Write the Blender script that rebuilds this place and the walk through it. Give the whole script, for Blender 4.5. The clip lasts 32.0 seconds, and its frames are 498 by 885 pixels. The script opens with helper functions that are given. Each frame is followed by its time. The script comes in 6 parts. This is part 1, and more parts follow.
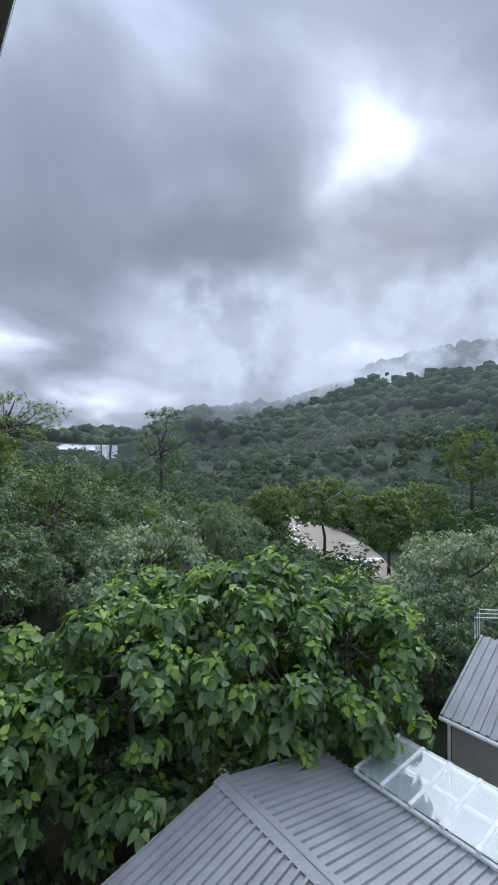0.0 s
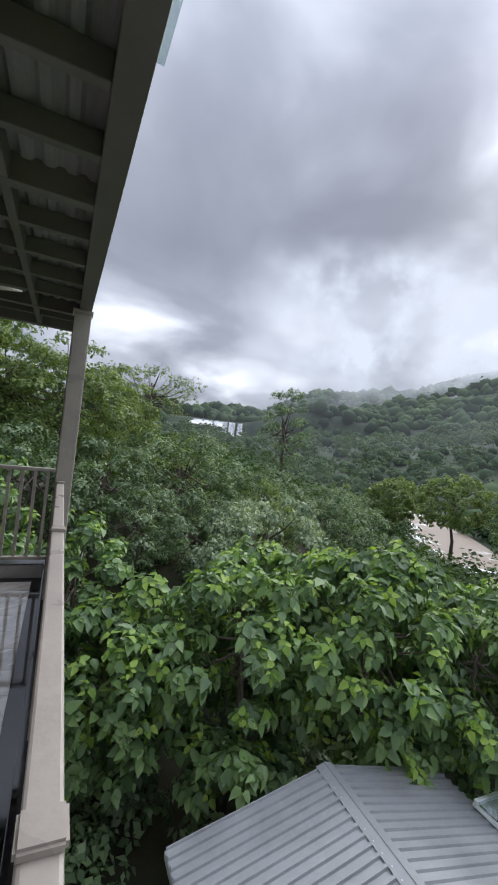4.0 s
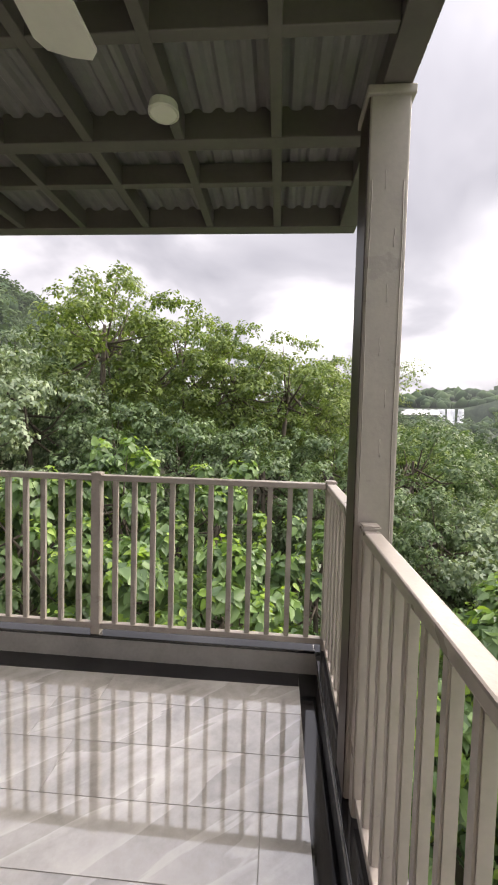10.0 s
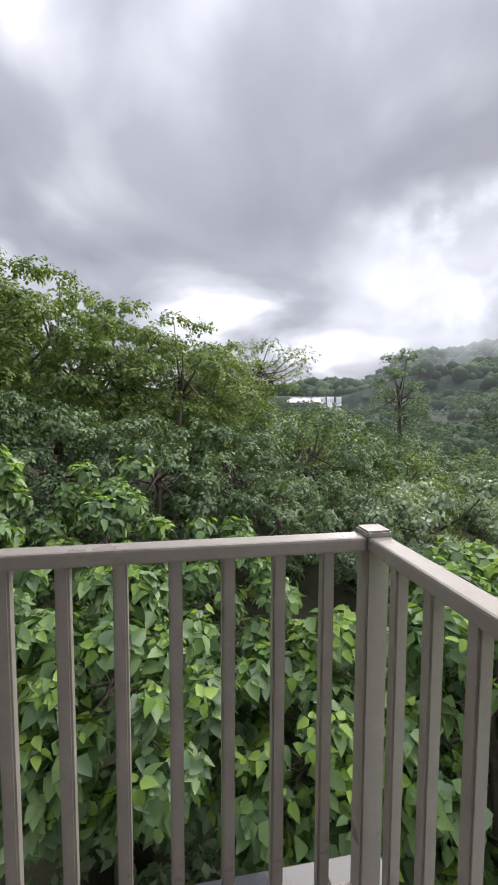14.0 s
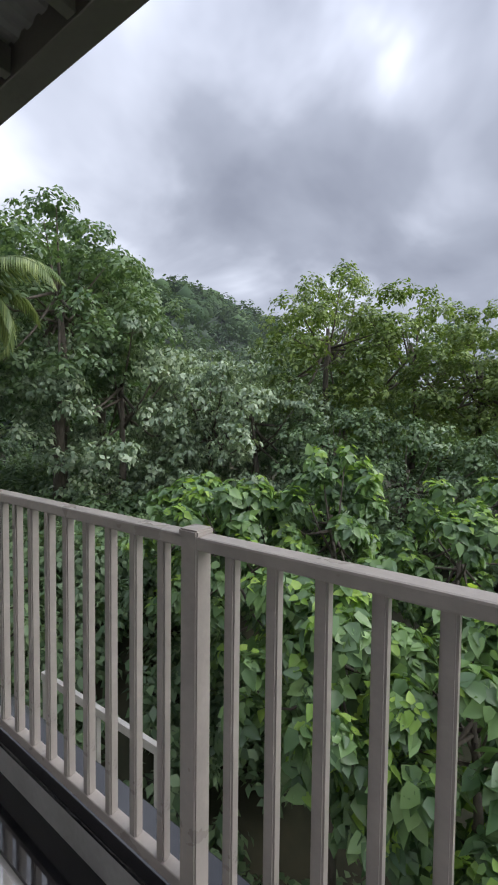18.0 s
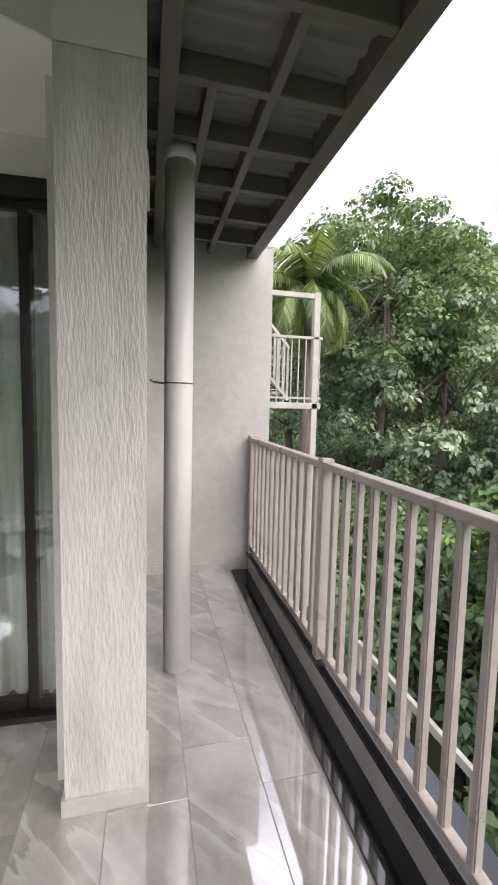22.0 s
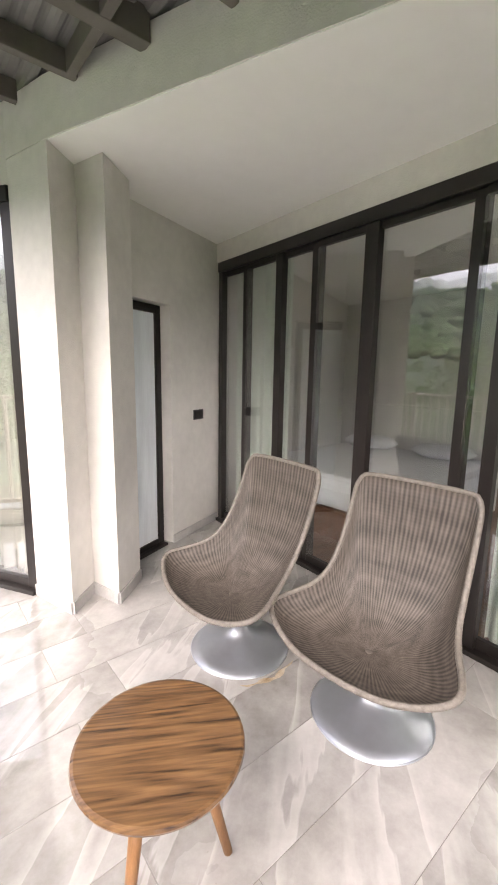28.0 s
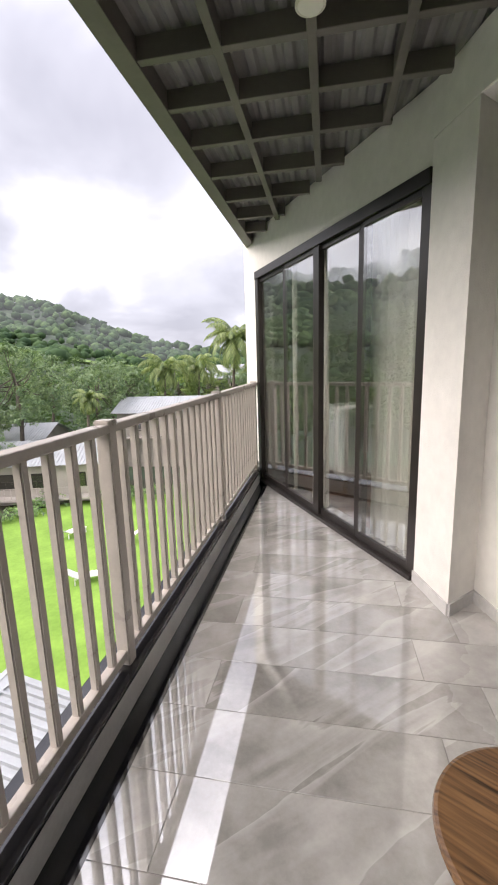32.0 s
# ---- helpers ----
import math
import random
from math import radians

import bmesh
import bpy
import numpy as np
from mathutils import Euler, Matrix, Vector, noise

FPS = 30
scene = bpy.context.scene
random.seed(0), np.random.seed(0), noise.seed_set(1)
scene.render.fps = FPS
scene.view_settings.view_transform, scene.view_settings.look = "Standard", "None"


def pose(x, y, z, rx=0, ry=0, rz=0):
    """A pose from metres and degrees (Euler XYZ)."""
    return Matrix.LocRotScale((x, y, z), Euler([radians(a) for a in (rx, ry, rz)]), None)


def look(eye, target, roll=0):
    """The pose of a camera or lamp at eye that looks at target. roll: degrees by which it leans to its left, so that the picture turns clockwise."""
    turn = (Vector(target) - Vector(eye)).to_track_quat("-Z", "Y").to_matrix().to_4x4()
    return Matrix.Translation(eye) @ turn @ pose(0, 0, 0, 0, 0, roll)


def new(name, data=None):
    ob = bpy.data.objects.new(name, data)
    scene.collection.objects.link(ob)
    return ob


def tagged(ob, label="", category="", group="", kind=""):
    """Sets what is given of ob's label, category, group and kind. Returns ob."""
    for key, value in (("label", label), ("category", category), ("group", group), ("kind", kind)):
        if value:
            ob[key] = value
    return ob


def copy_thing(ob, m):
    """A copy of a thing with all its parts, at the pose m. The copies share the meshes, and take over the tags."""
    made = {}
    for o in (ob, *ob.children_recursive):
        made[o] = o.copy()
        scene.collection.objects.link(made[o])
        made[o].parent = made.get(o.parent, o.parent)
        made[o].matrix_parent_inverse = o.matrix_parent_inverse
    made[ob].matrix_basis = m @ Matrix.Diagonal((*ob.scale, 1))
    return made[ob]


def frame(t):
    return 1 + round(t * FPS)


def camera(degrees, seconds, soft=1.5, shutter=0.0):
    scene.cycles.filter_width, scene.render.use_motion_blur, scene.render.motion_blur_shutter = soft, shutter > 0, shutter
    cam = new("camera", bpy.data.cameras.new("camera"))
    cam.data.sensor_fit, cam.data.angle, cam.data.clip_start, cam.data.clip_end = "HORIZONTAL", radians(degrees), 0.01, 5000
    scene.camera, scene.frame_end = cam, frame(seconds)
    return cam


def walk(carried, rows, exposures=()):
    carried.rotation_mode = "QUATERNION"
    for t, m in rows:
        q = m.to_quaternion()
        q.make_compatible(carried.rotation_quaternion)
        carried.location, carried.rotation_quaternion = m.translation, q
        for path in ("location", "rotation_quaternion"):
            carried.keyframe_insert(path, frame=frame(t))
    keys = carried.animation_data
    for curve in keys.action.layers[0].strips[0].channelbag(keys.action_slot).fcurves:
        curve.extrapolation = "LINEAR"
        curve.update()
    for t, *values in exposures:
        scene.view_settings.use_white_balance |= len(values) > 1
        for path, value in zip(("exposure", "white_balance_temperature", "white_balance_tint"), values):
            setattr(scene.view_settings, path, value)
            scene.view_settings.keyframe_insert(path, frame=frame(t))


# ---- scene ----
cam = camera(61.9, 32.0, 1.9)
PATH = [
    (0, (-0.034, -5.673, 1.982), (1.2658, -4.1565, 2.0901), 1.33),
    (0.5, (-0.034, -5.65, 1.965), (1.2385, -4.1113, 2.0758), 1.88),
    (1, (-0.034, -5.628, 1.954), (1.218, -4.073, 2.0681), 2.65),
    (1.5, (-0.034, -5.599, 1.934), (1.1914, -4.0225, 2.0473), 3.83),
    (2, (-0.034, -5.592, 1.91), (1.1546, -3.9865, 2.0059), 4.98),
    (2.5, (-0.034, -5.542, 1.856), (1.1034, -3.8982, 1.9201), 5.70),
    (4.5, (-0.034, -5.106, 1.811), (0.6297, -3.2192, 1.7947), 6.85),
    (5, (-0.034, -4.923, 1.79), (0.4629, -2.9857, 1.7781), 6.65),
    (5.5, (-0.052, -4.711, 1.777), (0.3047, -2.7433, 1.7631), 6.00),
    (6, (-0.133, -4.557, 1.728), (0.1029, -2.5706, 1.7156), 4.48),
    (6.5, (-0.168, -4.38, 1.696), (-0.0384, -2.3847, 1.6726), 3.80),
    (7, (-0.153, -4.134, 1.695), (-0.1314, -2.1349, 1.6578), 3.23),
    (7.5, (-0.155, -3.906, 1.667), (-0.216, -1.9076, 1.6192), 2.78),
    (8, (-0.186, -3.661, 1.669), (-0.3051, -1.6656, 1.6176), 2.47),
    (8.5, (-0.203, -3.406, 1.65), (-0.3459, -1.4119, 1.5924), 1.98),
    (9, (-0.213, -3.143, 1.645), (-0.4468, -1.1571, 1.5884), 2.12),
    (9.5, (-0.266, -2.91, 1.628), (-0.4923, -0.9245, 1.5432), 2.23),
    (10, (-0.342, -2.693, 1.618), (-0.4841, -0.701, 1.5174), 1.51),
    (10.5, (-0.333, -2.467, 1.603), (-0.377, -0.4709, 1.4943), 1.41),
    (11, (-0.364, -2.227, 1.578), (-0.2838, -0.2315, 1.462), 1.43),
    (11.5, (-0.43, -1.997, 1.573), (-0.2212, -0.0114, 1.4497), 1.58),
    (12, (-0.44, -1.77, 1.556), (-0.0892, 0.1944, 1.4199), 1.56),
    (12.5, (-0.405, -1.558, 1.561), (0.0301, 0.3892, 1.4161), 1.76),
    (13, (-0.463, -1.321, 1.569), (0.0527, 0.6057, 1.4181), 1.55),
    (13.5, (-0.491, -1.142, 1.555), (-0.0117, 0.7937, 1.4053), 0.79),
    (15.5, (-0.627, -0.905, 1.552), (-0.8804, 1.0763, 1.4457), 0.65),
    (16, (-0.615, -0.903, 1.559), (-1.0877, 1.0392, 1.4653), 0.28),
    (16.5, (-0.667, -0.885, 1.543), (-1.2947, 1.0095, 1.4632), 0.33),
    (17, (-0.719, -0.87, 1.535), (-1.5207, 0.9575, 1.4626), 0.36),
    (17.5, (-0.75, -0.859, 1.534), (-1.7271, 0.8833, 1.4621), 0.46),
    (18, (-0.78, -0.856, 1.534), (-1.9188, 0.7855, 1.4547), 0.64),
    (18.5, (-0.807, -0.852, 1.537), (-2.0993, 0.6728, 1.4463), 0.81),
    (19, (-0.852, -0.846, 1.534), (-2.2802, 0.5508, 1.4335), 0.91),
    (19.5, (-0.868, -0.858, 1.534), (-2.4159, 0.4025, 1.4208), 0.99),
    (20, (-0.892, -0.867, 1.528), (-2.5427, 0.2549, 1.4016), 1.00),
    (20.5, (-0.915, -0.875, 1.526), (-2.6548, 0.1016, 1.3846), 1.15),
    (21, (-0.953, -0.881, 1.526), (-2.7699, -0.058, 1.3733), 1.14),
    (21.5, (-1.0, -0.884, 1.522), (-2.8823, -0.2289, 1.3589), 1.23),
    (22, (-1.04, -0.903, 1.516), (-2.9749, -0.4259, 1.3448), 1.28),
    (22.5, (-1.054, -0.917, 1.509), (-3.0244, -0.6284, 1.3241), 1.38),
    (23, (-1.028, -0.907, 1.501), (-3.0155, -0.8205, 1.2966), 1.42),
    (23.5, (-0.975, -0.904, 1.48), (-2.9598, -1.0184, 1.2605), 1.28),
    (24, (-0.939, -0.928, 1.481), (-2.9003, -1.2382, 1.2462), 1.06),
    (24.5, (-0.911, -0.993, 1.473), (-2.8362, -1.48, 1.2382), 0.94),
    (25, (-0.866, -1.05, 1.478), (-2.7396, -1.7063, 1.2388), 1.05),
    (25.5, (-0.838, -1.109, 1.433), (-2.6574, -1.9099, 1.2085), 1.50),
    (27.5, (-0.871, -1.188, 1.461), (-2.2838, -2.569, 1.1488), 1.18),
    (28, (-0.888, -1.211, 1.488), (-2.1488, -2.7276, 1.1558), 0.97),
    (28.5, (-0.906, -1.236, 1.494), (-2.0055, -2.8715, 1.1545), 0.79),
    (29, (-0.927, -1.246, 1.488), (-1.8262, -2.9987, 1.1453), 0.41),
    (29.5, (-0.928, -1.257, 1.483), (-1.608, -3.105, 1.1345), -0.06),
    (30, (-0.925, -1.289, 1.469), (-1.3746, -3.2061, 1.1176), -0.66),
    (30.5, (-0.908, -1.316, 1.463), (-1.1427, -3.2699, 1.1047), -1.05),
    (31, (-0.901, -1.334, 1.466), (-0.9277, -3.2997, 1.0986), -1.32),
    (31.5, (-0.894, -1.354, 1.46), (-0.7219, -3.3118, 1.0895), -1.48),
    (32, (-0.882, -1.366, 1.458), (-0.5141, -3.2971, 1.0878), -1.69),
]
EXPOSURES = [(0, 0.5, 5750, 10), (2.5, 0.5, 5850, 10), (5, 0.98, 6600, 12), (7, 1.28, 7300, 15), (9, 1.5, 7400, 16), (10.5, 1.62, 7200, 15), (13, 1.26, 7000, 14), (16, 0.82, 6000, 10), (18, 0.88, 6200, 11), (20, 1.28, 7000, 16), (22, 1.7, 6600, 15), (23.5, 2.1, 6700, 16), (25.5, 2.6, 6900, 18), (28, 2.75, 6900, 19), (30, 2.4, 6850, 18), (32, 1.72, 6850, 16)]
walk(cam, [(t, look(eye, target, roll)) for t, eye, target, roll in PATH], EXPOSURES)
BRIGHT_SKY = [(61, 34, 9, 0.08), (51, 29, 7, 0.075), (37, 34, 3, 0.10), (28, 31, 3, 0.10), (15, 11, 6, 0.075), (4, 14, 5, 0.075), (-44, 28, 4, 0.06), (-57, 37, 8, -0.05), (12, 38, 7, -0.05), (-16, 38, 5, 0.10), (-22, 44, 4, 0.09), (-36, 21, 4, 0.08), (0, 27, 11, -0.06), (17, 25, 9, -0.06)]
# ---------- light ----------
SUN_AZ, SUN_EL = 60.0, 29.0          # degrees from +y towards +x, and above the horizon
world = bpy.data.worlds.new("overcast_sky")
scene.world = world
world.use_nodes = True
wt = world.node_tree
wt.nodes.clear()


def wnode(kind, **kw):
    nd = wt.nodes.new(kind)
    for k, v in kw.items():
        nd.inputs[k].default_value = v
    return nd


def wmath(op, a, b=None):
    nd = wt.nodes.new("ShaderNodeMath")
    nd.operation = op
    for i, v in enumerate((a, b)):
        if v is None:
            continue
        if isinstance(v, (int, float)):
            nd.inputs[i].default_value = v
        else:
            wt.links.new(v, nd.inputs[i])
    return nd.outputs[0]


wout = wt.nodes.new("ShaderNodeOutputWorld")
wbg = wt.nodes.new("ShaderNodeBackground")
wsky = wt.nodes.new("ShaderNodeTexSky")
wsky.sky_type = "NISHITA"
wsky.sun_disc = False
wsky.sun_elevation, wsky.sun_rotation = radians(SUN_EL), radians(SUN_AZ)
wco = wt.nodes.new("ShaderNodeTexCoord")
wsep = wt.nodes.new("ShaderNodeSeparateXYZ")
wt.links.new(wco.outputs["Generated"], wsep.inputs[0])
# cloud deck: the direction laid on a flat layer overhead
wz = wmath("ADD", wmath("MAXIMUM", wsep.outputs[2], 0.0), 0.34)
wcomb = wt.nodes.new("ShaderNodeCombineXYZ")
wt.links.new(wmath("DIVIDE", wsep.outputs[0], wz), wcomb.inputs[0])
wt.links.new(wmath("DIVIDE", wsep.outputs[1], wz), wcomb.inputs[1])
wn1 = wnode("ShaderNodeTexNoise", Scale=1.7, Detail=5.0, Roughness=0.46, Distortion=0.35)
wn2 = wnode("ShaderNodeTexNoise", Scale=0.75, Detail=3.0, Roughness=0.45, Distortion=0.1)
for nd in (wn1, wn2):
    wt.links.new(wcomb.outputs[0], nd.inputs["Vector"])
wsum = wmath("ADD", wmath("MULTIPLY", wn1.outputs[0], 0.68), wmath("MULTIPLY", wn2.outputs[0], 0.32))


def bright(az, el, width, amount):
    """A thin place in the cloud deck."""
    a, e = radians(az), radians(el)
    vm = wt.nodes.new("ShaderNodeVectorMath")
    vm.operation = "DOT_PRODUCT"
    wt.links.new(wco.outputs["Generated"], vm.inputs[0])
    vm.inputs[1].default_value = (math.sin(a) * math.cos(e), math.cos(a) * math.cos(e), math.sin(e))
    x = wmath("SUBTRACT", vm.outputs["Value"], 1.0)
    g = wmath("POWER", 2.718, wmath("DIVIDE", x, 1 - math.cos(radians(width))))
    return wmath("MULTIPLY", g, amount)


thin = 0.0
for spot in BRIGHT_SKY:
    thin = wmath("ADD", bright(*spot), thin)
wsum = wmath("ADD", wsum, wmath("MULTIPLY", thin, wmath("ADD", wmath("MULTIPLY", wn1.outputs[0], 4.0), -1.0)))
wramp = wt.nodes.new("ShaderNodeValToRGB")
wt.links.new(wsum, wramp.inputs[0])
ramp = wramp.color_ramp
ramp.elements[0].position, ramp.elements[0].color = 0.38, (0.33, 0.35, 0.42, 1)
ramp.elements[1].position, ramp.elements[1].color = 0.70, (2.1, 2.15, 2.25, 1)
for at, col in ((0.47, (0.46, 0.485, 0.565, 1)), (0.55, (0.74, 0.77, 0.87, 1)), (0.63, (1.3, 1.33, 1.43, 1))):
    ramp.elements.new(at).color = col
wmix = wt.nodes.new("ShaderNodeMixRGB")
wmix.inputs[0].default_value = 0.92
wsk = wt.nodes.new("ShaderNodeVectorMath")
wsk.operation = "SCALE"
wsk.inputs["Scale"].default_value = 0.09
wt.links.new(wsky.outputs[0], wsk.inputs[0])
wt.links.new(wsk.outputs[0], wmix.inputs[1])
wt.links.new(wramp.outputs[0], wmix.inputs[2])
# an overcast sky is brighter towards the zenith
wgr = wt.nodes.new("ShaderNodeVectorMath")
wgr.operation = "SCALE"
wt.links.new(wmix.outputs[0], wgr.inputs[0])
wt.links.new(wmath("ADD", wmath("MULTIPLY", wmath("POWER", wmath("MAXIMUM", wsep.outputs[2], 0.0), 4.0), 1.5), 0.84), wgr.inputs["Scale"])
wt.links.new(wgr.outputs[0], wbg.inputs[0])
wbg.inputs[1].default_value = 0.6
wt.links.new(wbg.outputs[0], wout.inputs[0])

sun_data = bpy.data.lights.new("sun", "SUN")
sun_data.energy, sun_data.angle, sun_data.color = 2.4, radians(80), (1.0, 0.96, 0.9)
sun = new("sun", sun_data)
sa, se = radians(SUN_AZ), radians(SUN_EL)
sun.matrix_world = look((math.sin(sa) * 40, math.cos(sa) * 40, 40), (math.sin(sa) * 40 - math.sin(sa) * math.cos(se), math.cos(sa) * 40 - math.cos(sa) * math.cos(se), 40 - math.sin(se)))


# ---------- materials ----------
def material(name, color, rough=0.6, metal=0.0, vary=0.15, scale=3.0, bump=0.0, bump_scale=40.0, tint=None, spec=0.5, stretch=(1, 1, 1), rnd=0.0, detail=6.0, island=0.0, rough_vary=0.0):
    """Principled surface with two scales of colour variation, fine relief, and a shade that differs from piece to piece."""
    m = bpy.data.materials.new(name)
    m.use_nodes = True
    nt = m.node_tree
    bsdf = nt.nodes["Principled BSDF"]
    bsdf.inputs["Roughness"].default_value = rough
    bsdf.inputs["Metallic"].default_value = metal
    bsdf.inputs["Specular IOR Level"].default_value = spec
    co = nt.nodes.new("ShaderNodeTexCoord")
    mp = nt.nodes.new("ShaderNodeMapping")
    mp.inputs["Scale"].default_value = stretch
    nt.links.new(co.outputs["Object"], mp.inputs[0])
    big = nt.nodes.new("ShaderNodeTexNoise")
    big.inputs["Scale"].default_value, big.inputs["Detail"].default_value = scale, detail
    fine = nt.nodes.new("ShaderNodeTexNoise")
    fine.inputs["Scale"].default_value, fine.inputs["Detail"].default_value = scale * 9, 3.0
    for nd in (big, fine):
        nt.links.new(mp.outputs[0], nd.inputs["Vector"])
    add = nt.nodes.new("ShaderNodeMath")
    add.operation = "MULTIPLY_ADD"
    nt.links.new(fine.outputs[0], add.inputs[0])
    add.inputs[1].default_value = 0.4
    nt.links.new(big.outputs[0], add.inputs[2])
    val = add.outputs[0]
    if rnd or island:
        src = nt.nodes.new("ShaderNodeObjectInfo" if rnd else "ShaderNodeNewGeometry")
        ad2 = nt.nodes.new("ShaderNodeMath")
        ad2.operation = "MULTIPLY_ADD"
        nt.links.new(src.outputs["Random" if rnd else "Random Per Island"], ad2.inputs[0])
        ad2.inputs[1].default_value = rnd or island
        nt.links.new(val, ad2.inputs[2])
        val = ad2.outputs[0]
    rp = nt.nodes.new("ShaderNodeValToRGB")
    mid = 0.7 + 0.5 * (rnd or island)
    spread = 0.22 + 0.5 * (rnd or island)
    c = Vector(color)
    t2 = Vector(tint) if tint else c * (1 + vary)
    rp.color_ramp.elements[0].position = max(0.0, mid - spread)
    rp.color_ramp.elements[0].color = (*(c * (1 - vary)), 1)
    rp.color_ramp.elements[1].position = min(1.0, mid + spread) if mid + spread <= 1 else 1.0
    rp.color_ramp.elements[1].color = (*t2, 1)
    nt.links.new(val, rp.inputs[0])
    nt.links.new(rp.outputs[0], bsdf.inputs["Base Color"])
    if rough_vary:
        rv = nt.nodes.new("ShaderNodeMapRange")
        rv.inputs["To Min"].default_value, rv.inputs["To Max"].default_value = max(0.02, rough - rough_vary), min(1, rough + rough_vary)
        rv.inputs["From Min"].default_value, rv.inputs["From Max"].default_value = 0.35, 0.65
        nt.links.new(big.outputs[0], rv.inputs["Value"])
        nt.links.new(rv.outputs[0], bsdf.inputs["Roughness"])
    if bump:
        bn = nt.nodes.new("ShaderNodeTexNoise")
        bn.inputs["Scale"].default_value, bn.inputs["Detail"].default_value = bump_scale, 4.0
        nt.links.new(mp.outputs[0], bn.inputs["Vector"])
        bu = nt.nodes.new("ShaderNodeBump")
        bu.inputs["Strength"].default_value, bu.inputs["Distance"].default_value = bump, 0.01
        nt.links.new(bn.outputs[0], bu.inputs["Height"])
        nt.links.new(bu.outputs[0], bsdf.inputs["Normal"])
    return m


def glass_material(name, tint=(0.93, 0.96, 0.95), gloss=1.0, milk=0.0):
    m = bpy.data.materials.new(name)
    m.use_nodes = True
    nt = m.node_tree
    nt.nodes.clear()
    out = nt.nodes.new("ShaderNodeOutputMaterial")
    tr = nt.nodes.new("ShaderNodeBsdfTransparent")
    tr.inputs[0].default_value = (*tint, 1)
    gl = nt.nodes.new("ShaderNodeBsdfGlossy")
    gl.inputs["Roughness"].default_value = 0.005
    fr = nt.nodes.new("ShaderNodeLayerWeight")
    fr.inputs["Blend"].default_value = 0.5
    p5 = nt.nodes.new("ShaderNodeMath")
    p5.operation = "POWER"
    p5.inputs[1].default_value = 4.0
    nt.links.new(fr.outputs["Facing"], p5.inputs[0])
    k = nt.nodes.new("ShaderNodeMath")
    k.operation = "MULTIPLY_ADD"
    k.use_clamp = True
    k.inputs[1].default_value = 0.9
    k.inputs[2].default_value = 0.05 * gloss
    nt.links.new(p5.outputs[0], k.inputs[0])
    mx = nt.nodes.new("ShaderNodeMixShader")
    nt.links.new(k.outputs[0], mx.inputs[0])
    last = tr.outputs[0]
    if milk:
        df = nt.nodes.new("ShaderNodeBsdfDiffuse")
        df.inputs[0].default_value = (0.75, 0.82, 0.85, 1)
        m2 = nt.nodes.new("ShaderNodeMixShader")
        m2.inputs[0].default_value = milk
        nt.links.new(last, m2.inputs[1])
        nt.links.new(df.outputs[0], m2.inputs[2])
        last = m2.outputs[0]
    nt.links.new(last, mx.inputs[1])
    nt.links.new(gl.outputs[0], mx.inputs[2])
    nt.links.new(mx.outputs[0], out.inputs[0])
    return m


def leaf_material(name, dark, light, rough=0.45, trans=0.35, island=1.0, spec=0.4, patch=0.55):
    m = bpy.data.materials.new(name)
    m.use_nodes = True
    nt = m.node_tree
    bsdf = nt.nodes["Principled BSDF"]
    bsdf.inputs["Roughness"].default_value = rough
    bsdf.inputs["Specular IOR Level"].default_value = spec
    geo = nt.nodes.new("ShaderNodeNewGeometry")
    co = nt.nodes.new("ShaderNodeTexCoord")
    no = nt.nodes.new("ShaderNodeTexNoise")
    no.inputs["Scale"].default_value, no.inputs["Detail"].default_value = patch, 3.0
    nt.links.new(co.outputs["Object"], no.inputs["Vector"])
    a = nt.nodes.new("ShaderNodeMath")
    a.operation = "MULTIPLY_ADD"
    nt.links.new(geo.outputs["Random Per Island"], a.inputs[0])
    a.inputs[1].default_value = 0.55 * island
    nt.links.new(no.outputs[0], a.inputs[2])
    rp = nt.nodes.new("ShaderNodeValToRGB")
    rp.color_ramp.elements[0].position, rp.color_ramp.elements[0].color = 0.35, (*dark, 1)
    rp.color_ramp.elements[1].position, rp.color_ramp.elements[1].color = 1.05 if island > 1 else 1.0, (*light, 1)
    mid = [(d * 0.62 + l * 0.38) for d, l in zip(dark, light)]
    rp.color_ramp.elements.new(0.75).color = (*mid, 1)
    nt.links.new(a.outputs[0], rp.inputs[0])
    nt.links.new(rp.outputs[0], bsdf.inputs["Base Color"])
    tl = nt.nodes.new("ShaderNodeBsdfTranslucent")
    br = nt.nodes.new("ShaderNodeMixRGB")
    br.blend_type = "MULTIPLY"
    br.inputs[0].default_value = 1.0
    br.inputs[2].default_value = (1.3, 1.35, 0.6, 1)
    nt.links.new(rp.outputs[0], br.inputs[1])
    nt.links.new(br.outputs[0], tl.inputs[0])
    mx = nt.nodes.new("ShaderNodeMixShader")
    mx.inputs[0].default_value = trans
    nt.links.new(bsdf.outputs[0], mx.inputs[1])
    nt.links.new(tl.outputs[0], mx.inputs[2])
    nt.links.new(mx.outputs[0], nt.nodes["Material Output"].inputs[0])
    return m


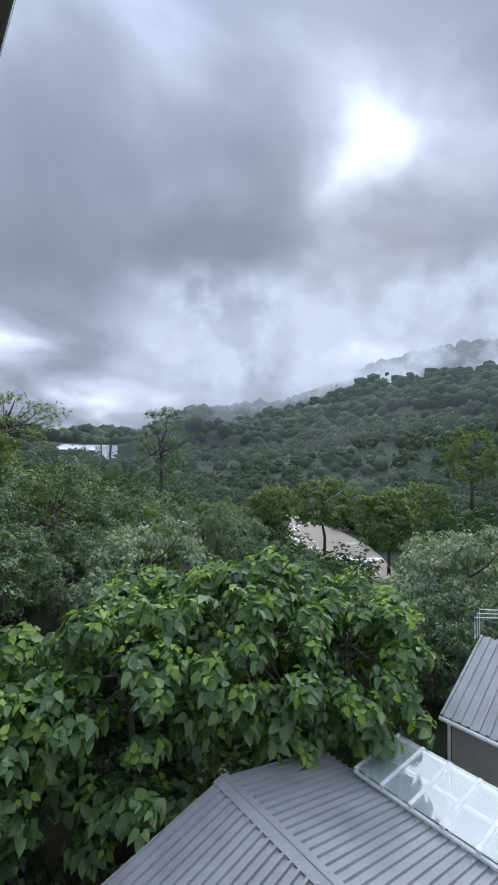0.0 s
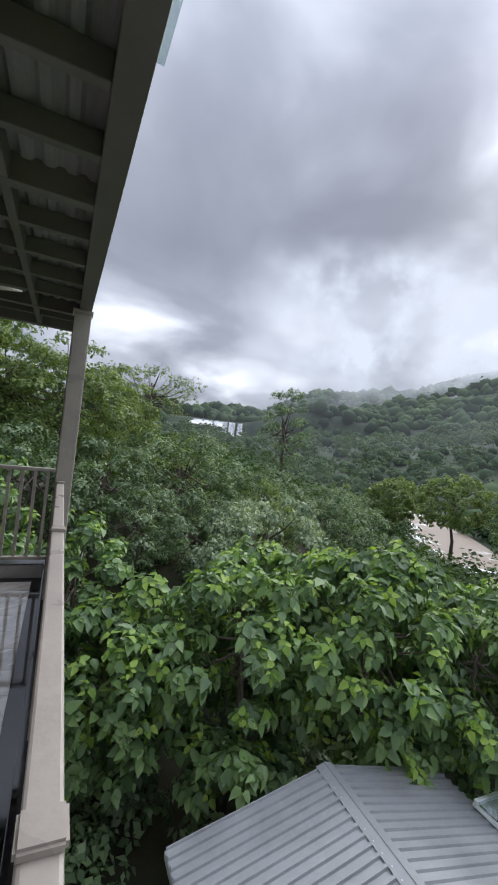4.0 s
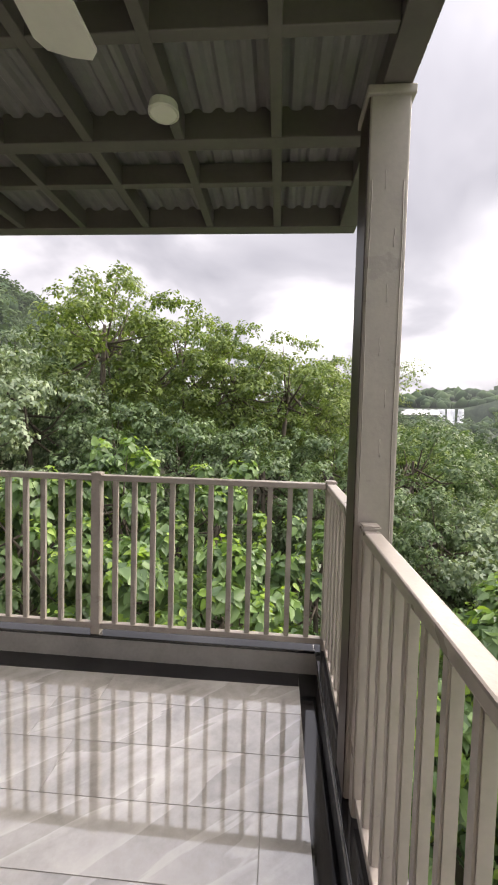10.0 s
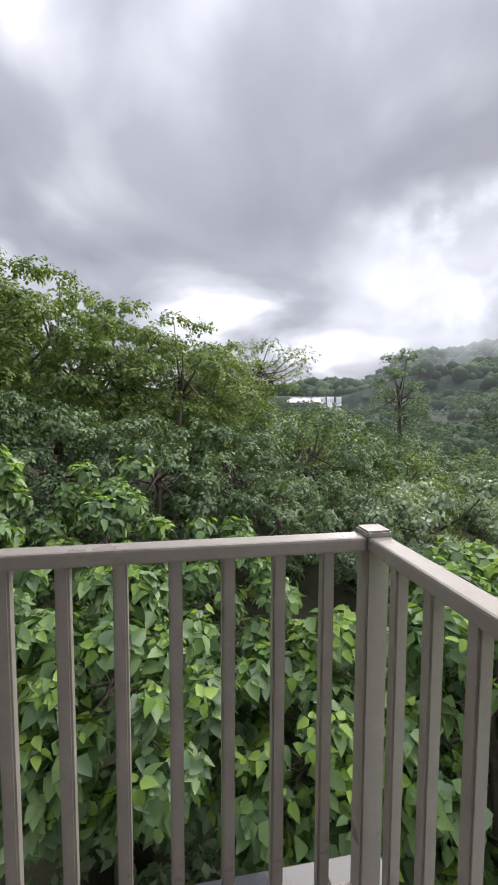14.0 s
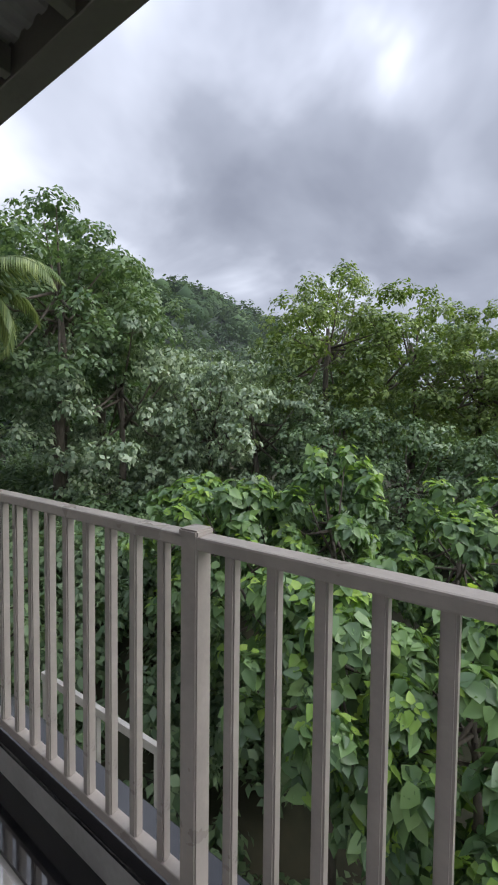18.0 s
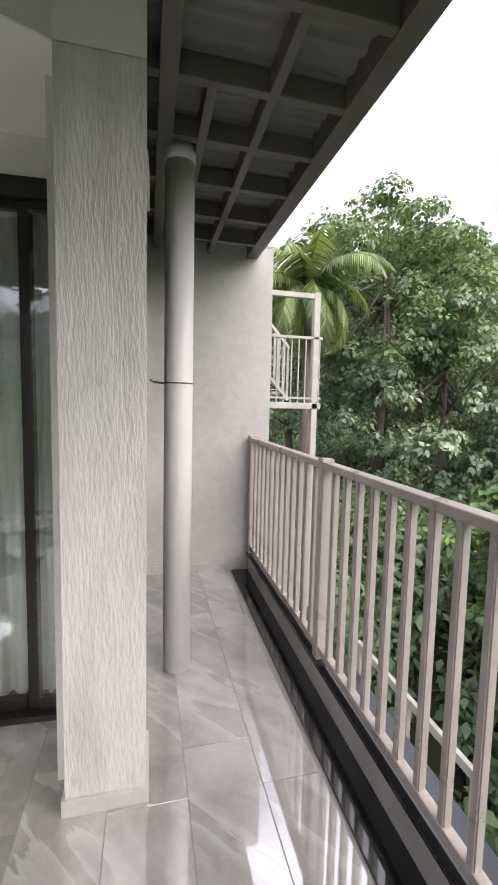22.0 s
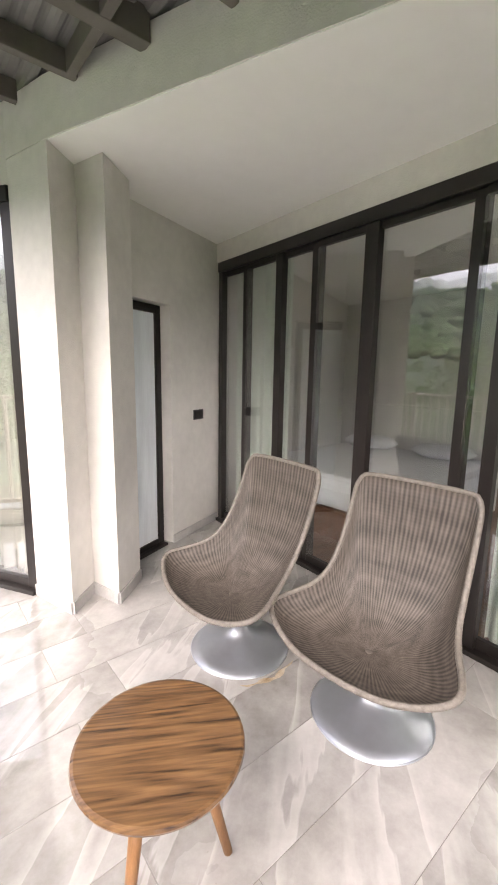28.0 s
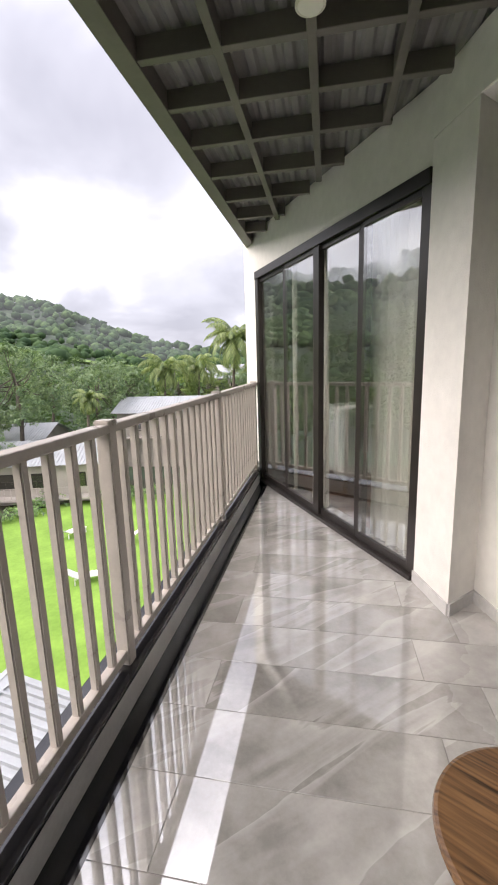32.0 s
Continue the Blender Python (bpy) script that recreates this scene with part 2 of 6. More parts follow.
def cloth_material(name, color, *a, **k):
    """Thin curtain cloth that lets light through."""
    m = material(name, color, *a, **k)
    nt = m.node_tree
    b = nt.nodes["Principled BSDF"]
    tl = nt.nodes.new("ShaderNodeBsdfTranslucent")
    tl.inputs[0].default_value = (*color, 1)
    mx = nt.nodes.new("ShaderNodeMixShader")
    mx.inputs[0].default_value = 0.4
    nt.links.new(b.outputs[0], mx.inputs[1])
    nt.links.new(tl.outputs[0], mx.inputs[2])
    nt.links.new(mx.outputs[0], nt.nodes["Material Output"].inputs[0])
    return m


M_WALL = material("plaster_warm_grey", (0.70, 0.675, 0.635), 0.85, vary=0.10, scale=1.6, bump=0.35, bump_scale=120)
M_TEXT = material("combed_plaster", (0.55, 0.535, 0.51), 0.85, vary=0.16, scale=2.2, bump=0.8, bump_scale=26, stretch=(3.6, 3.6, 0.75))
M_CEMENT = material("grey_cement_plaster", (0.47, 0.46, 0.445), 0.85, vary=0.14, scale=1.4, bump=0.35, bump_scale=90)
M_CEIL = material("white_ceiling_paint", (0.93, 0.925, 0.89), 0.8, vary=0.03, scale=1.0)
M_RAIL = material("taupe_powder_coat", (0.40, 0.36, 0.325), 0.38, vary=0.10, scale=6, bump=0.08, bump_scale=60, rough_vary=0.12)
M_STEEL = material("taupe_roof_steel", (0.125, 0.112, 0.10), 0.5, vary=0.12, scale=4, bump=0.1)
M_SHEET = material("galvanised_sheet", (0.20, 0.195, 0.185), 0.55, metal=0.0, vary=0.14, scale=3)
M_GRANITE = material("black_granite", (0.012, 0.012, 0.014), 0.07, vary=0.3, scale=30, rough_vary=0.04, spec=1.0)
M_FRAME = material("dark_bronze_aluminium", (0.017, 0.0135, 0.012), 0.35, vary=0.15, scale=8)
M_SKIRT = material("grey_tile_skirting", (0.47, 0.455, 0.44), 0.3, vary=0.15, scale=5)
M_GLASS = glass_material("window_glass", (0.96, 0.98, 0.97), gloss=3.0)
M_COATED = glass_material("coated_window_glass", (0.93, 0.95, 0.94), gloss=5.6)
M_SKYGLASS = glass_material("canopy_glass", (0.88, 0.95, 0.96), 2.0, milk=0.3)
M_PIPE = material("grey_pvc", (0.72, 0.70, 0.685), 0.4, vary=0.05, scale=3)
M_CURTAIN = cloth_material("sheer_green_white_curtain", (0.78, 0.84, 0.77), 0.9, vary=0.08, scale=6, stretch=(3, 3, 0.4))
M_CURTAIN2 = cloth_material("cream_curtain", (0.84, 0.82, 0.75), 0.9, vary=0.08, scale=6, stretch=(3, 3, 0.4))
M_ROOMWALL = material("room_wall", (0.76, 0.735, 0.71), 0.8, vary=0.08, scale=1.5)
M_ROOMFLOOR = material("red_brown_wood_floor", (0.17, 0.085, 0.05), 0.35, vary=0.3, scale=3, stretch=(1, 8, 1))
M_LINEN = material("white_linen", (0.8, 0.8, 0.82), 0.9, vary=0.04, scale=4, bump=0.3, bump_scale=15)
M_FANWHITE = material("ivory_fan_enamel", (0.72, 0.70, 0.62), 0.35, vary=0.05, scale=5)
M_DARK = material("dark_plastic", (0.05, 0.05, 0.05), 0.4, vary=0.1)
M_ALU = material("brushed_aluminium", (0.60, 0.63, 0.68), 0.34, metal=0.9, vary=0.06, scale=3, bump=0.05, rough_vary=0.06)
M_ROOF = material("blue_grey_roof_sheet", (0.34, 0.355, 0.37), 0.38, metal=0.15, vary=0.12, scale=1.2, rough_vary=0.1)
M_HOUSE = material("house_render", (0.36, 0.33, 0.30), 0.85, vary=0.1, scale=1.0)


def obj(name, bm, mat, parent=None, label="", smooth=False, bevel=0.0):
    me = bpy.data.meshes.new(name)
    if bevel:
        bmesh.ops.bevel(bm, geom=list(bm.edges), offset=bevel, segments=2, affect="EDGES", profile=0.5)
    bm.to_mesh(me)
    bm.free()
    if smooth:
        for p in me.polygons:
            p.use_smooth = True
    me.materials.append(mat)
    ob = new(name, me)
    if parent is not None:
        ob.parent = parent
    if label:
        ob["label"] = label
    return ob


def part(name, bm, mat, parent, label="", smooth=False, bevel=0.0):
    return obj(name, bm, mat, parent, label, smooth, bevel)


def thing(name, at=(0, 0, 0), rz=0.0, label="", category="", group="", kind=""):
    e = new(name)
    e.empty_display_size = 0.1
    e.matrix_basis = pose(*at, 0, 0, rz)
    return tagged(e, label, category, group, kind)


def box(x0, y0, z0, x1, y1, z1, bm=None):
    bm = bm or bmesh.new()
    v = [bm.verts.new(p) for p in ((x0, y0, z0), (x1, y0, z0), (x1, y1, z0), (x0, y1, z0), (x0, y0, z1), (x1, y0, z1), (x1, y1, z1), (x0, y1, z1))]
    for f in ((0, 3, 2, 1), (4, 5, 6, 7), (0, 1, 5, 4), (1, 2, 6, 5), (2, 3, 7, 6), (3, 0, 4, 7)):
        bm.faces.new([v[i] for i in f])
    return bm


def prism(poly, z0, z1, bm=None):
    """An upright block on a plan polygon given counter-clockwise; z0 and z1 may be functions of (x, y)."""
    bm = bm or bmesh.new()
    f0 = z0 if callable(z0) else (lambda x, y: z0)
    f1 = z1 if callable(z1) else (lambda x, y: z1)
    lo = [bm.verts.new((x, y, f0(x, y))) for x, y in poly]
    hi = [bm.verts.new((x, y, f1(x, y))) for x, y in poly]
    n = len(poly)
    bm.faces.new(lo[::-1])
    bm.faces.new(hi)
    for i in range(n):
        j = (i + 1) % n
        bm.faces.new((lo[i], lo[j], hi[j], hi[i]))
    return bm


def strip(p, q, th, z0, z1, bm=None, side=1):
    """A wall piece from p to q, th thick to the left (side 1) or right (-1) of p to q."""
    p, q = Vector(p), Vector(q)
    u = (q - p).normalized()
    n = Vector((-u.y, u.x)) * th * side
    poly = [p, q, q + n, p + n] if side > 0 else [p + n, q + n, q, p]
    return prism([(v.x, v.y) for v in poly], z0, z1, bm)


def tube(points, r, bm=None, seg=10, cap=True):
    bm = bm or bmesh.new()
    pts = [Vector(p) for p in points]
    rings = []
    for i, p in enumerate(pts):
        t = (pts[min(i + 1, len(pts) - 1)] - pts[max(i - 1, 0)]).normalized()
        a = t.orthogonal().normalized() if i == 0 else (rings[-1][1] - t * rings[-1][1].dot(t)).normalized()
        b = t.cross(a)
        rr = r[i] if isinstance(r, (list, tuple)) else r
        rings.append(([bm.verts.new(p + (a * math.cos(k * 2 * math.pi / seg) + b * math.sin(k * 2 * math.pi / seg)) * rr) for k in range(seg)], a))
    for (r0, _), (r1, _) in zip(rings, rings[1:]):
        for k in range(seg):
            bm.faces.new((r0[k], r0[(k + 1) % seg], r1[(k + 1) % seg], r1[k]))
    if cap:
        bm.faces.new(rings[0][0][::-1])
        bm.faces.new(rings[-1][0])
    return bm


def lathe(profile, seg=40, bm=None, center=(0, 0, 0)):
    bm = bm or bmesh.new()
    cx, cy, cz = center
    rings = []
    for r, z in profile:
        if r < 1e-5:
            rings.append([bm.verts.new((cx, cy, cz + z))])
        else:
            rings.append([bm.verts.new((cx + r * math.cos(k * 2 * math.pi / seg), cy + r * math.sin(k * 2 * math.pi / seg), cz + z)) for k in range(seg)])
    for a, b in zip(rings, rings[1:]):
        for k in range(seg):
            k2 = (k + 1) % seg
            if len(a) == 1:
                bm.faces.new((a[0], b[k2], b[k]))
            elif len(b) == 1:
                bm.faces.new((a[k], a[k2], b[0]))
            else:
                bm.faces.new((a[k], a[k2], b[k2], b[k]))
    bmesh.ops.recalc_face_normals(bm, faces=bm.faces)
    return bm


# ---------- plan of the terrace (metres; rail corner at the origin, floor at 0) ----------
RAIL_TOP = 1.25
CURB_TOP = 0.155
W1A, W1B = Vector((-0.012, -6.52)), Vector((-1.457, -4.085))     # angled glazed wall
U1 = (W1A - W1B).normalized()
N1 = Vector((-U1.y, U1.x))
PIL_B = Vector((-2.56, -1.195))
S0, S1 = Vector((-3.09, -1.20)), Vector((-3.25, -4.57))        # line of the sliding doors
US = (S1 - S0).normalized()
NS = Vector((-US.y, US.x))
CEIL_Z = 2.655
WEST_X = -4.75
END_Y = -6.55
GUT_E, GUT_N = -0.17, -0.20


def roof_z(x, y):
    return 2.825 - 0.004 * y


# ---------- structure ----------
floor = tagged(obj("floor", prism([(0.10, 0.10), (-4.9, 0.10), (-4.9, -7.3), (0.10, -7.3)], -0.30, -0.03), M_SKIRT), kind="structure")
gutter_a = tagged(obj("trim_gutter_east", box(GUT_E, END_Y, -0.03, -0.05, -0.05, -0.012), M_GRANITE), kind="structure")
gutter_b = tagged(obj("trim_gutter_north", box(WEST_X + 0.004, GUT_N - 0.006, -0.03, GUT_E, -0.05, -0.0125), M_GRANITE), kind="structure")
curb_a = tagged(obj("trim_curb_east", box(-0.05, END_Y, -0.03, 0.10, 0.10, CURB_TOP - 0.02), M_SKIRT), kind="structure")
curb_b = tagged(obj("trim_curb_north", box(WEST_X, -0.05, -0.03, -0.05, 0.10, CURB_TOP - 0.02), M_SKIRT), kind="structure")
cap_a = tagged(obj("trim_curb_cap_east", box(-0.07, END_Y, CURB_TOP - 0.02, 0.12, 0.12, CURB_TOP), M_GRANITE, bevel=0.004), kind="structure")
cap_b = tagged(obj("trim_curb_cap_north", box(WEST_X, -0.07, CURB_TOP - 0.02, -0.0702, 0.12, CURB_TOP), M_GRANITE, bevel=0.004), kind="structure")
for ob in (gutter_b, curb_b, cap_b):
    ob.rotation_euler[2] = radians(-0.85)
slab = tagged(obj("wall_terrace_slab", prism([(0.14, 0.14), (-4.9, 0.14), (-4.9, 0.0), (-0.2, 0.0), (-0.2, -7.3), (0.14, -7.3)], -0.75, -0.301), M_WALL), kind="structure")
under = tagged(obj("wall_lower_storey", prism([(-0.35, -0.35), (-12, -0.35), (-12, -11.6), (-0.35, -11.6)], -9.5, -0.302), M_WALL), kind="structure")

west = tagged(obj("wall_west", box(WEST_X - 0.25, -1.6, -0.03, WEST_X, 0.20, 2.93), M_CEMENT), kind="structure")
w_north = tagged(obj("wall_north_room", prism([(-2.72, -1.0), (WEST_X, -1.0), (WEST_X, -1.25), (-2.72, -1.25)], -0.03, 3.2), M_WALL), kind="structure")

# plaster pillar beside the angled glazing, with a second one set back
q = W1B
pa = [(q.x, q.y), (-1.571, -3.70), (-1.766, -3.885), (-1.839, -3.635), (-2.09, -3.863), (-2.09, -4.10), (-1.80, -4.42), (q.x - 0.2 * N1.x, q.y - 0.2 * N1.y)]
pa = pa[::-1]
area = sum(a[0] * b[1] - b[0] * a[1] for a, b in zip(pa, pa[1:] + pa[:1]))
pillar_a = tagged(obj("wall_pillar_south", prism(pa if area > 0 else pa[::-1], -0.03, CEIL_Z - 0.0045), M_WALL), kind="structure")
pb = [(-2.56, -1.195), (-2.56, -0.905), (-2.82, -0.905), (-2.82, -1.195)]
pillar_b = tagged(obj("wall_pillar_north", prism(pb[::-1], -0.03, CEIL_Z - 0.0045), M_TEXT), kind="structure")
sk = prism([(-2.549, -1.206), (-2.549, -0.894), (-2.831, -0.894), (-2.831, -1.206)][::-1], -0.004, 0.065)
tagged(obj("baseboard_pillar_north", sk, M_SKIRT), kind="structure")
sk = strip((q.x, q.y), (-1.571, -3.70), 0.012, -0.004, 0.075, side=-1)
strip((-1.571, -3.70), (-1.766, -3.885), 0.012, -0.004, 0.075, sk, side=-1)
strip((-1.766, -3.885), (-1.839, -3.635), 0.012, -0.004, 0.075, sk, side=-1)
strip((-1.839, -3.635), (-2.09, -3.863), 0.012, -0.004, 0.075, sk, side=-1)
tagged(obj("baseboard_pillar_south", sk, M_SKIRT), kind="structure")
tagged(obj("baseboard_west", box(WEST_X, -1.0, -0.004, WEST_X + 0.012, GUT_N, 0.07), M_SKIRT), kind="structure")

# fascia over the alcove and the glazed wall, up to the roof sheets
FB = Vector((-1.571, -3.70))
top = lambda x, y: roof_z(x, y) + 0.1
fas = strip(PIL_B, FB, 0.22, CEIL_Z, top, side=-1)
tagged(obj("wall_fascia_alcove", fas, M_WALL), kind="structure")
fas = strip(FB, W1B + N1 * 0.0, 0.22, CEIL_Z, top, side=-1)
strip(W1B, W1A + U1 * 0.32, 0.22, 2.52, top, fas, side=-1)
strip(PIL_B + Vector((0, 0.29)), PIL_B, 0.22, CEIL_Z, top, fas, side=-1)
tagged(obj("wall_fascia_south", fas, M_WALL), kind="structure")
tagged(obj("wall_end_strip", strip(W1A - U1 * 0.05, W1A + U1 * 0.32, 0.22, -0.03, 2.52, side=-1), M_WALL), kind="structure")

# alcove ceiling
D0, D1 = Vector((-1.90, -3.995)), Vector((-3.25, -4.563))
cp = [(-2.565, -1.20), (-1.58, -3.70), (-1.8, -3.95), (-2.1, -4.3), (-3.5, -4.9), (-3.4, -1.0), (-2.7, -1.0)]
area = sum(a[0] * b[1] - b[0] * a[1] for a, b in zip(cp, cp[1:] + cp[:1]))
tagged(obj("ceiling_alcove", prism(cp if area > 0 else cp[::-1], CEIL_Z - 0.004, CEIL_Z - 0.0005), M_CEIL), kind="structure")
# header over the sliding doors
tagged(obj("wall_header", strip(S0 - US * 0.3, S1 + US * 0.12, 0.2, 2.48, CEIL_Z + 0.003, side=-1), M_WALL), kind="structure")
# wall with the small door
UD = (D1 - D0).normalized()
dw = strip(D0 + UD * 0.76, D1 + UD * 0.2, 0.22, -0.03, CEIL_Z + 0.003, side=1)
strip(D0 + UD * 0.1, D0 + UD * 0.76, 0.22, 2.01, CEIL_Z + 0.003, dw, side=1)
tagged(obj("wall_small_door", dw, M_WALL), kind="structure")
tagged(obj("baseboard_small_door", strip(D0 + UD * 0.76, D1, 0.012, -0.004, 0.07, side=-1), M_SKIRT), kind="structure")


# ---------- railings ----------
def railing(name, p, q, posts, label, spans):
    p, q = Vector(p), Vector(q)
    u = (q - p).normalized()
    L = (q - p).length
    ang = math.degrees(math.atan2(u.y, u.x))
    e = thing(name, (p.x, p.y, CURB_TOP), ang, label, "railing", "terrace railings")
    top = RAIL_TOP - CURB_TOP
    part("top_rail", box(0, -0.03, top - 0.05, L, 0.03, top - 0.012), M_RAIL, e, bevel=0.007)
    part("bottom_rail", box(0, -0.02, 0.035, L, 0.02, 0.075), M_RAIL, e, bevel=0.004)
    bal = box(-0.0165, -0.0165, 0.07, 0.0165, 0.0165, top - 0.045)
    bmesh.ops.bevel(bal, geom=[x for x in bal.edges if abs(x.verts[0].co.z - x.verts[1].co.z) > 0.3], offset=0.005, segments=2, affect="EDGES")
    me = bpy.data.meshes.new("baluster")
    bal.to_mesh(me)
    bal.free()
    me.materials.append(M_RAIL)
    pm = bpy.data.meshes.new("post")
    b2 = box(-0.031, -0.031, -0.003, 0.031, 0.031, top - 0.004)
    bmesh.ops.bevel(b2, geom=list(b2.edges), offset=0.005, segments=2, affect="EDGES")
    b3 = box(-0.035, -0.035, top - 0.016, 0.035, 0.035, top + 0.004)
    bmesh.ops.bevel(b3, geom=list(b3.edges), offset=0.005, segments=2, affect="EDGES")
    tmp = bpy.data.meshes.new("cap")
    b3.to_mesh(tmp)
    b3.free()
    b2.from_mesh(tmp)
    bpy.data.meshes.remove(tmp)
    b2.to_mesh(pm)
    b2.free()
    pm.materials.append(M_RAIL)
    for s in posts:
        o = new("post", pm)
        o.parent = e
        o.location = (s, 0, 0)
    for a, b in spans:
        n = max(2, round((b - a) / 0.1275))
        for i in range(1, n):
            o = new("baluster", me)
            o.parent = e
            o.location = (a + (b - a) * i / n, 0, 0)
    return e


railing("railing", (0.0, -1.165), (0.0, END_Y + 0.02), [0.0, 1.733, 3.466, 5.199], "taupe metal terrace railing on a black granite curb", [(0, 1.733), (1.733, 3.466), (3.466, 5.199), (5.199, 5.365)])
railing("railing", (0.0, -0.03), (0.0, -0.948), [0.0], "short taupe metal railing between corner and steel column", [(0.0, 0.91)])
railing("railing", (-0.031, -0.03), (WEST_X, 0.045), [1.513, 3.029, 4.69], "taupe metal railing facing the forest", [(-0.031, 1.513), (1.513, 3.029), (3.029, 4.69)])

# ---------- roof over the terrace ----------
roof = thing("roof", (0, 0, 0), 0, "taupe steel grid roof with corrugated metal sheets", "roof", kind="structure")
ROOF_Y = -7.6


def beam(p, q, w, h, up=0.0, name="beam", lab=""):
    """A steel section hung with its under side at the roof plane."""
    p, q = Vector(p), Vector(q)
    u = (q - p).normalized()
    n = Vector((-u.y, u.x)) * w / 2
    poly = [p + n, p - n, q - n, q + n]
    z = lambda x, y: roof_z(x, y) + up
    bm = prism([(v.x, v.y) for v in poly], z, lambda x, y: z(x, y) + h)
    bmesh.ops.recalc_face_normals(bm, faces=bm.faces)
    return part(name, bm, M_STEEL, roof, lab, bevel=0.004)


beam((0.043, -0.0555), (0.043, -6.95), 0.105, 0.15, 0.0, "edge_beam")
beam((0.0955, -0.005), (WEST_X - 0.02, 0.0), 0.10, 0.15, 0.0015, "edge_beam")
LONG = [-0.39, -0.81, -1.22, -1.63, -2.04, -2.45]
CROSS = [-0.50, -0.82, -1.33, -1.78, -2.22, -2.65, -3.06, -3.47, -3.86, -4.27, -4.74, -5.22, -5.68, -6.12]


def fascia_x(y):
    """Where the fascia or the wall ends the roof on the west at a given y."""
    if y > -0.9:
        return WEST_X
    if y > -1.195:
        return -2.58
    if y > -3.70:
        return -2.56 + (y + 1.195) / (-3.70 + 1.195) * 0.989
    return -1.571 + (y + 3.70) / (-6.52 + 3.70) * 1.559


for x in LONG:
    y_end = -0.9
    for yy in np.arange(-0.95, -7.0, -0.05):
        if fascia_x(yy) < x - 0.02:
            y_end = yy
    beam((x, -0.056), (x, y_end), 0.045, 0.10, 0.004, "purlin")
for x in (-2.86, -3.24, -3.65, -4.06, -4.47):
    beam((x, -0.052), (x, -0.98), 0.045, 0.10, 0.004, "purlin")
for i, y in enumerate(CROSS):
    x0 = fascia_x(y)
    big = i in (1, 6)
    x0 = -2.45 if i == 0 else x0
    beam((-0.0105, y), (x0, y), 0.075 if big else 0.045, 0.14 if big else 0.10, 0.001 if big else 0.006, "rafter")
beam((-2.45, -0.38), (WEST_X, -0.38), 0.045, 0.10, 0.0025, "rafter")
beam((-2.86, -0.64), (-3.65, -0.64), 0.045, 0.10, 0.0025, "rafter")
# corrugated sheets: ribs run along y
rb = bmesh.new()
PITCH, DEEP = 0.095, 0.02
prof = []
x = 0.09
while x > -4.9:
    prof += [(x, 0.002), (x - 0.018, 0), (x - 0.036, 0.002), (x - 0.052, DEEP - 0.002), (x - 0.066, DEEP), (x - 0.08, DEEP - 0.002)]
    x -= PITCH
rows = []
for edge in (lambda s: 0.03, lambda s: -6.9):
    rows.append([rb.verts.new((px_, edge(px_), roof_z(px_, edge(px_)) + 0.112 + pz)) for px_, pz in prof])
for i in range(len(prof) - 1):
    rb.faces.new((rows[0][i], rows[0][i + 1], rows[1][i + 1], rows[1][i]))
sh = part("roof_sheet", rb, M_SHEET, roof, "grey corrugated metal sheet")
so = sh.modifiers.new("thickness", "SOLIDIFY")
so.thickness = 0.002

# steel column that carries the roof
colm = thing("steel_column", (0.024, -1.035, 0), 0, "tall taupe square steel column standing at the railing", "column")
part("shaft", box(-0.073, -0.085, CURB_TOP + 0.001, 0.073, 0.085, roof_z(0.03, -1.0) - 0.001), M_RAIL, colm, bevel=0.008)
part("cap_plate", box(-0.086, -0.098, roof_z(0.03, -1.0) - 0.035, 0.086, 0.098, roof_z(0.03, -1.0) - 0.003), M_RAIL, colm, bevel=0.004)
rw = random.Random(12)
# thin dark brown plate over the shaft's inner face
part("dark_face", box(-0.0765, -0.0835, CURB_TOP + 0.004, -0.0735, 0.0835, roof_z(0.03, -1.0) - 0.037), material("dark_brown_face", (0.05, 0.032, 0.025), 0.45, vary=0.25, scale=5), colm, "dark brown inner face")
for k in range(6):
    z, x = 1.5 + k * 0.2 + rw.uniform(-0.04, 0.04), rw.uniform(-0.04, 0.035)
    part("weld_mark", tube([(x + rw.uniform(-0.002, 0.002), -0.086, z + 0.022 * j) for j in range(4)], 0.0014, seg=5), M_RAIL, colm, smooth=True)
for sx in (-0.06, 0.055):
    part("weld_mark", tube([(sx + rw.uniform(-0.004, 0.004), -0.087, 0.3 + 0.2 * j) for j in range(12)], 0.002, seg=5), M_RAIL, colm, smooth=True)


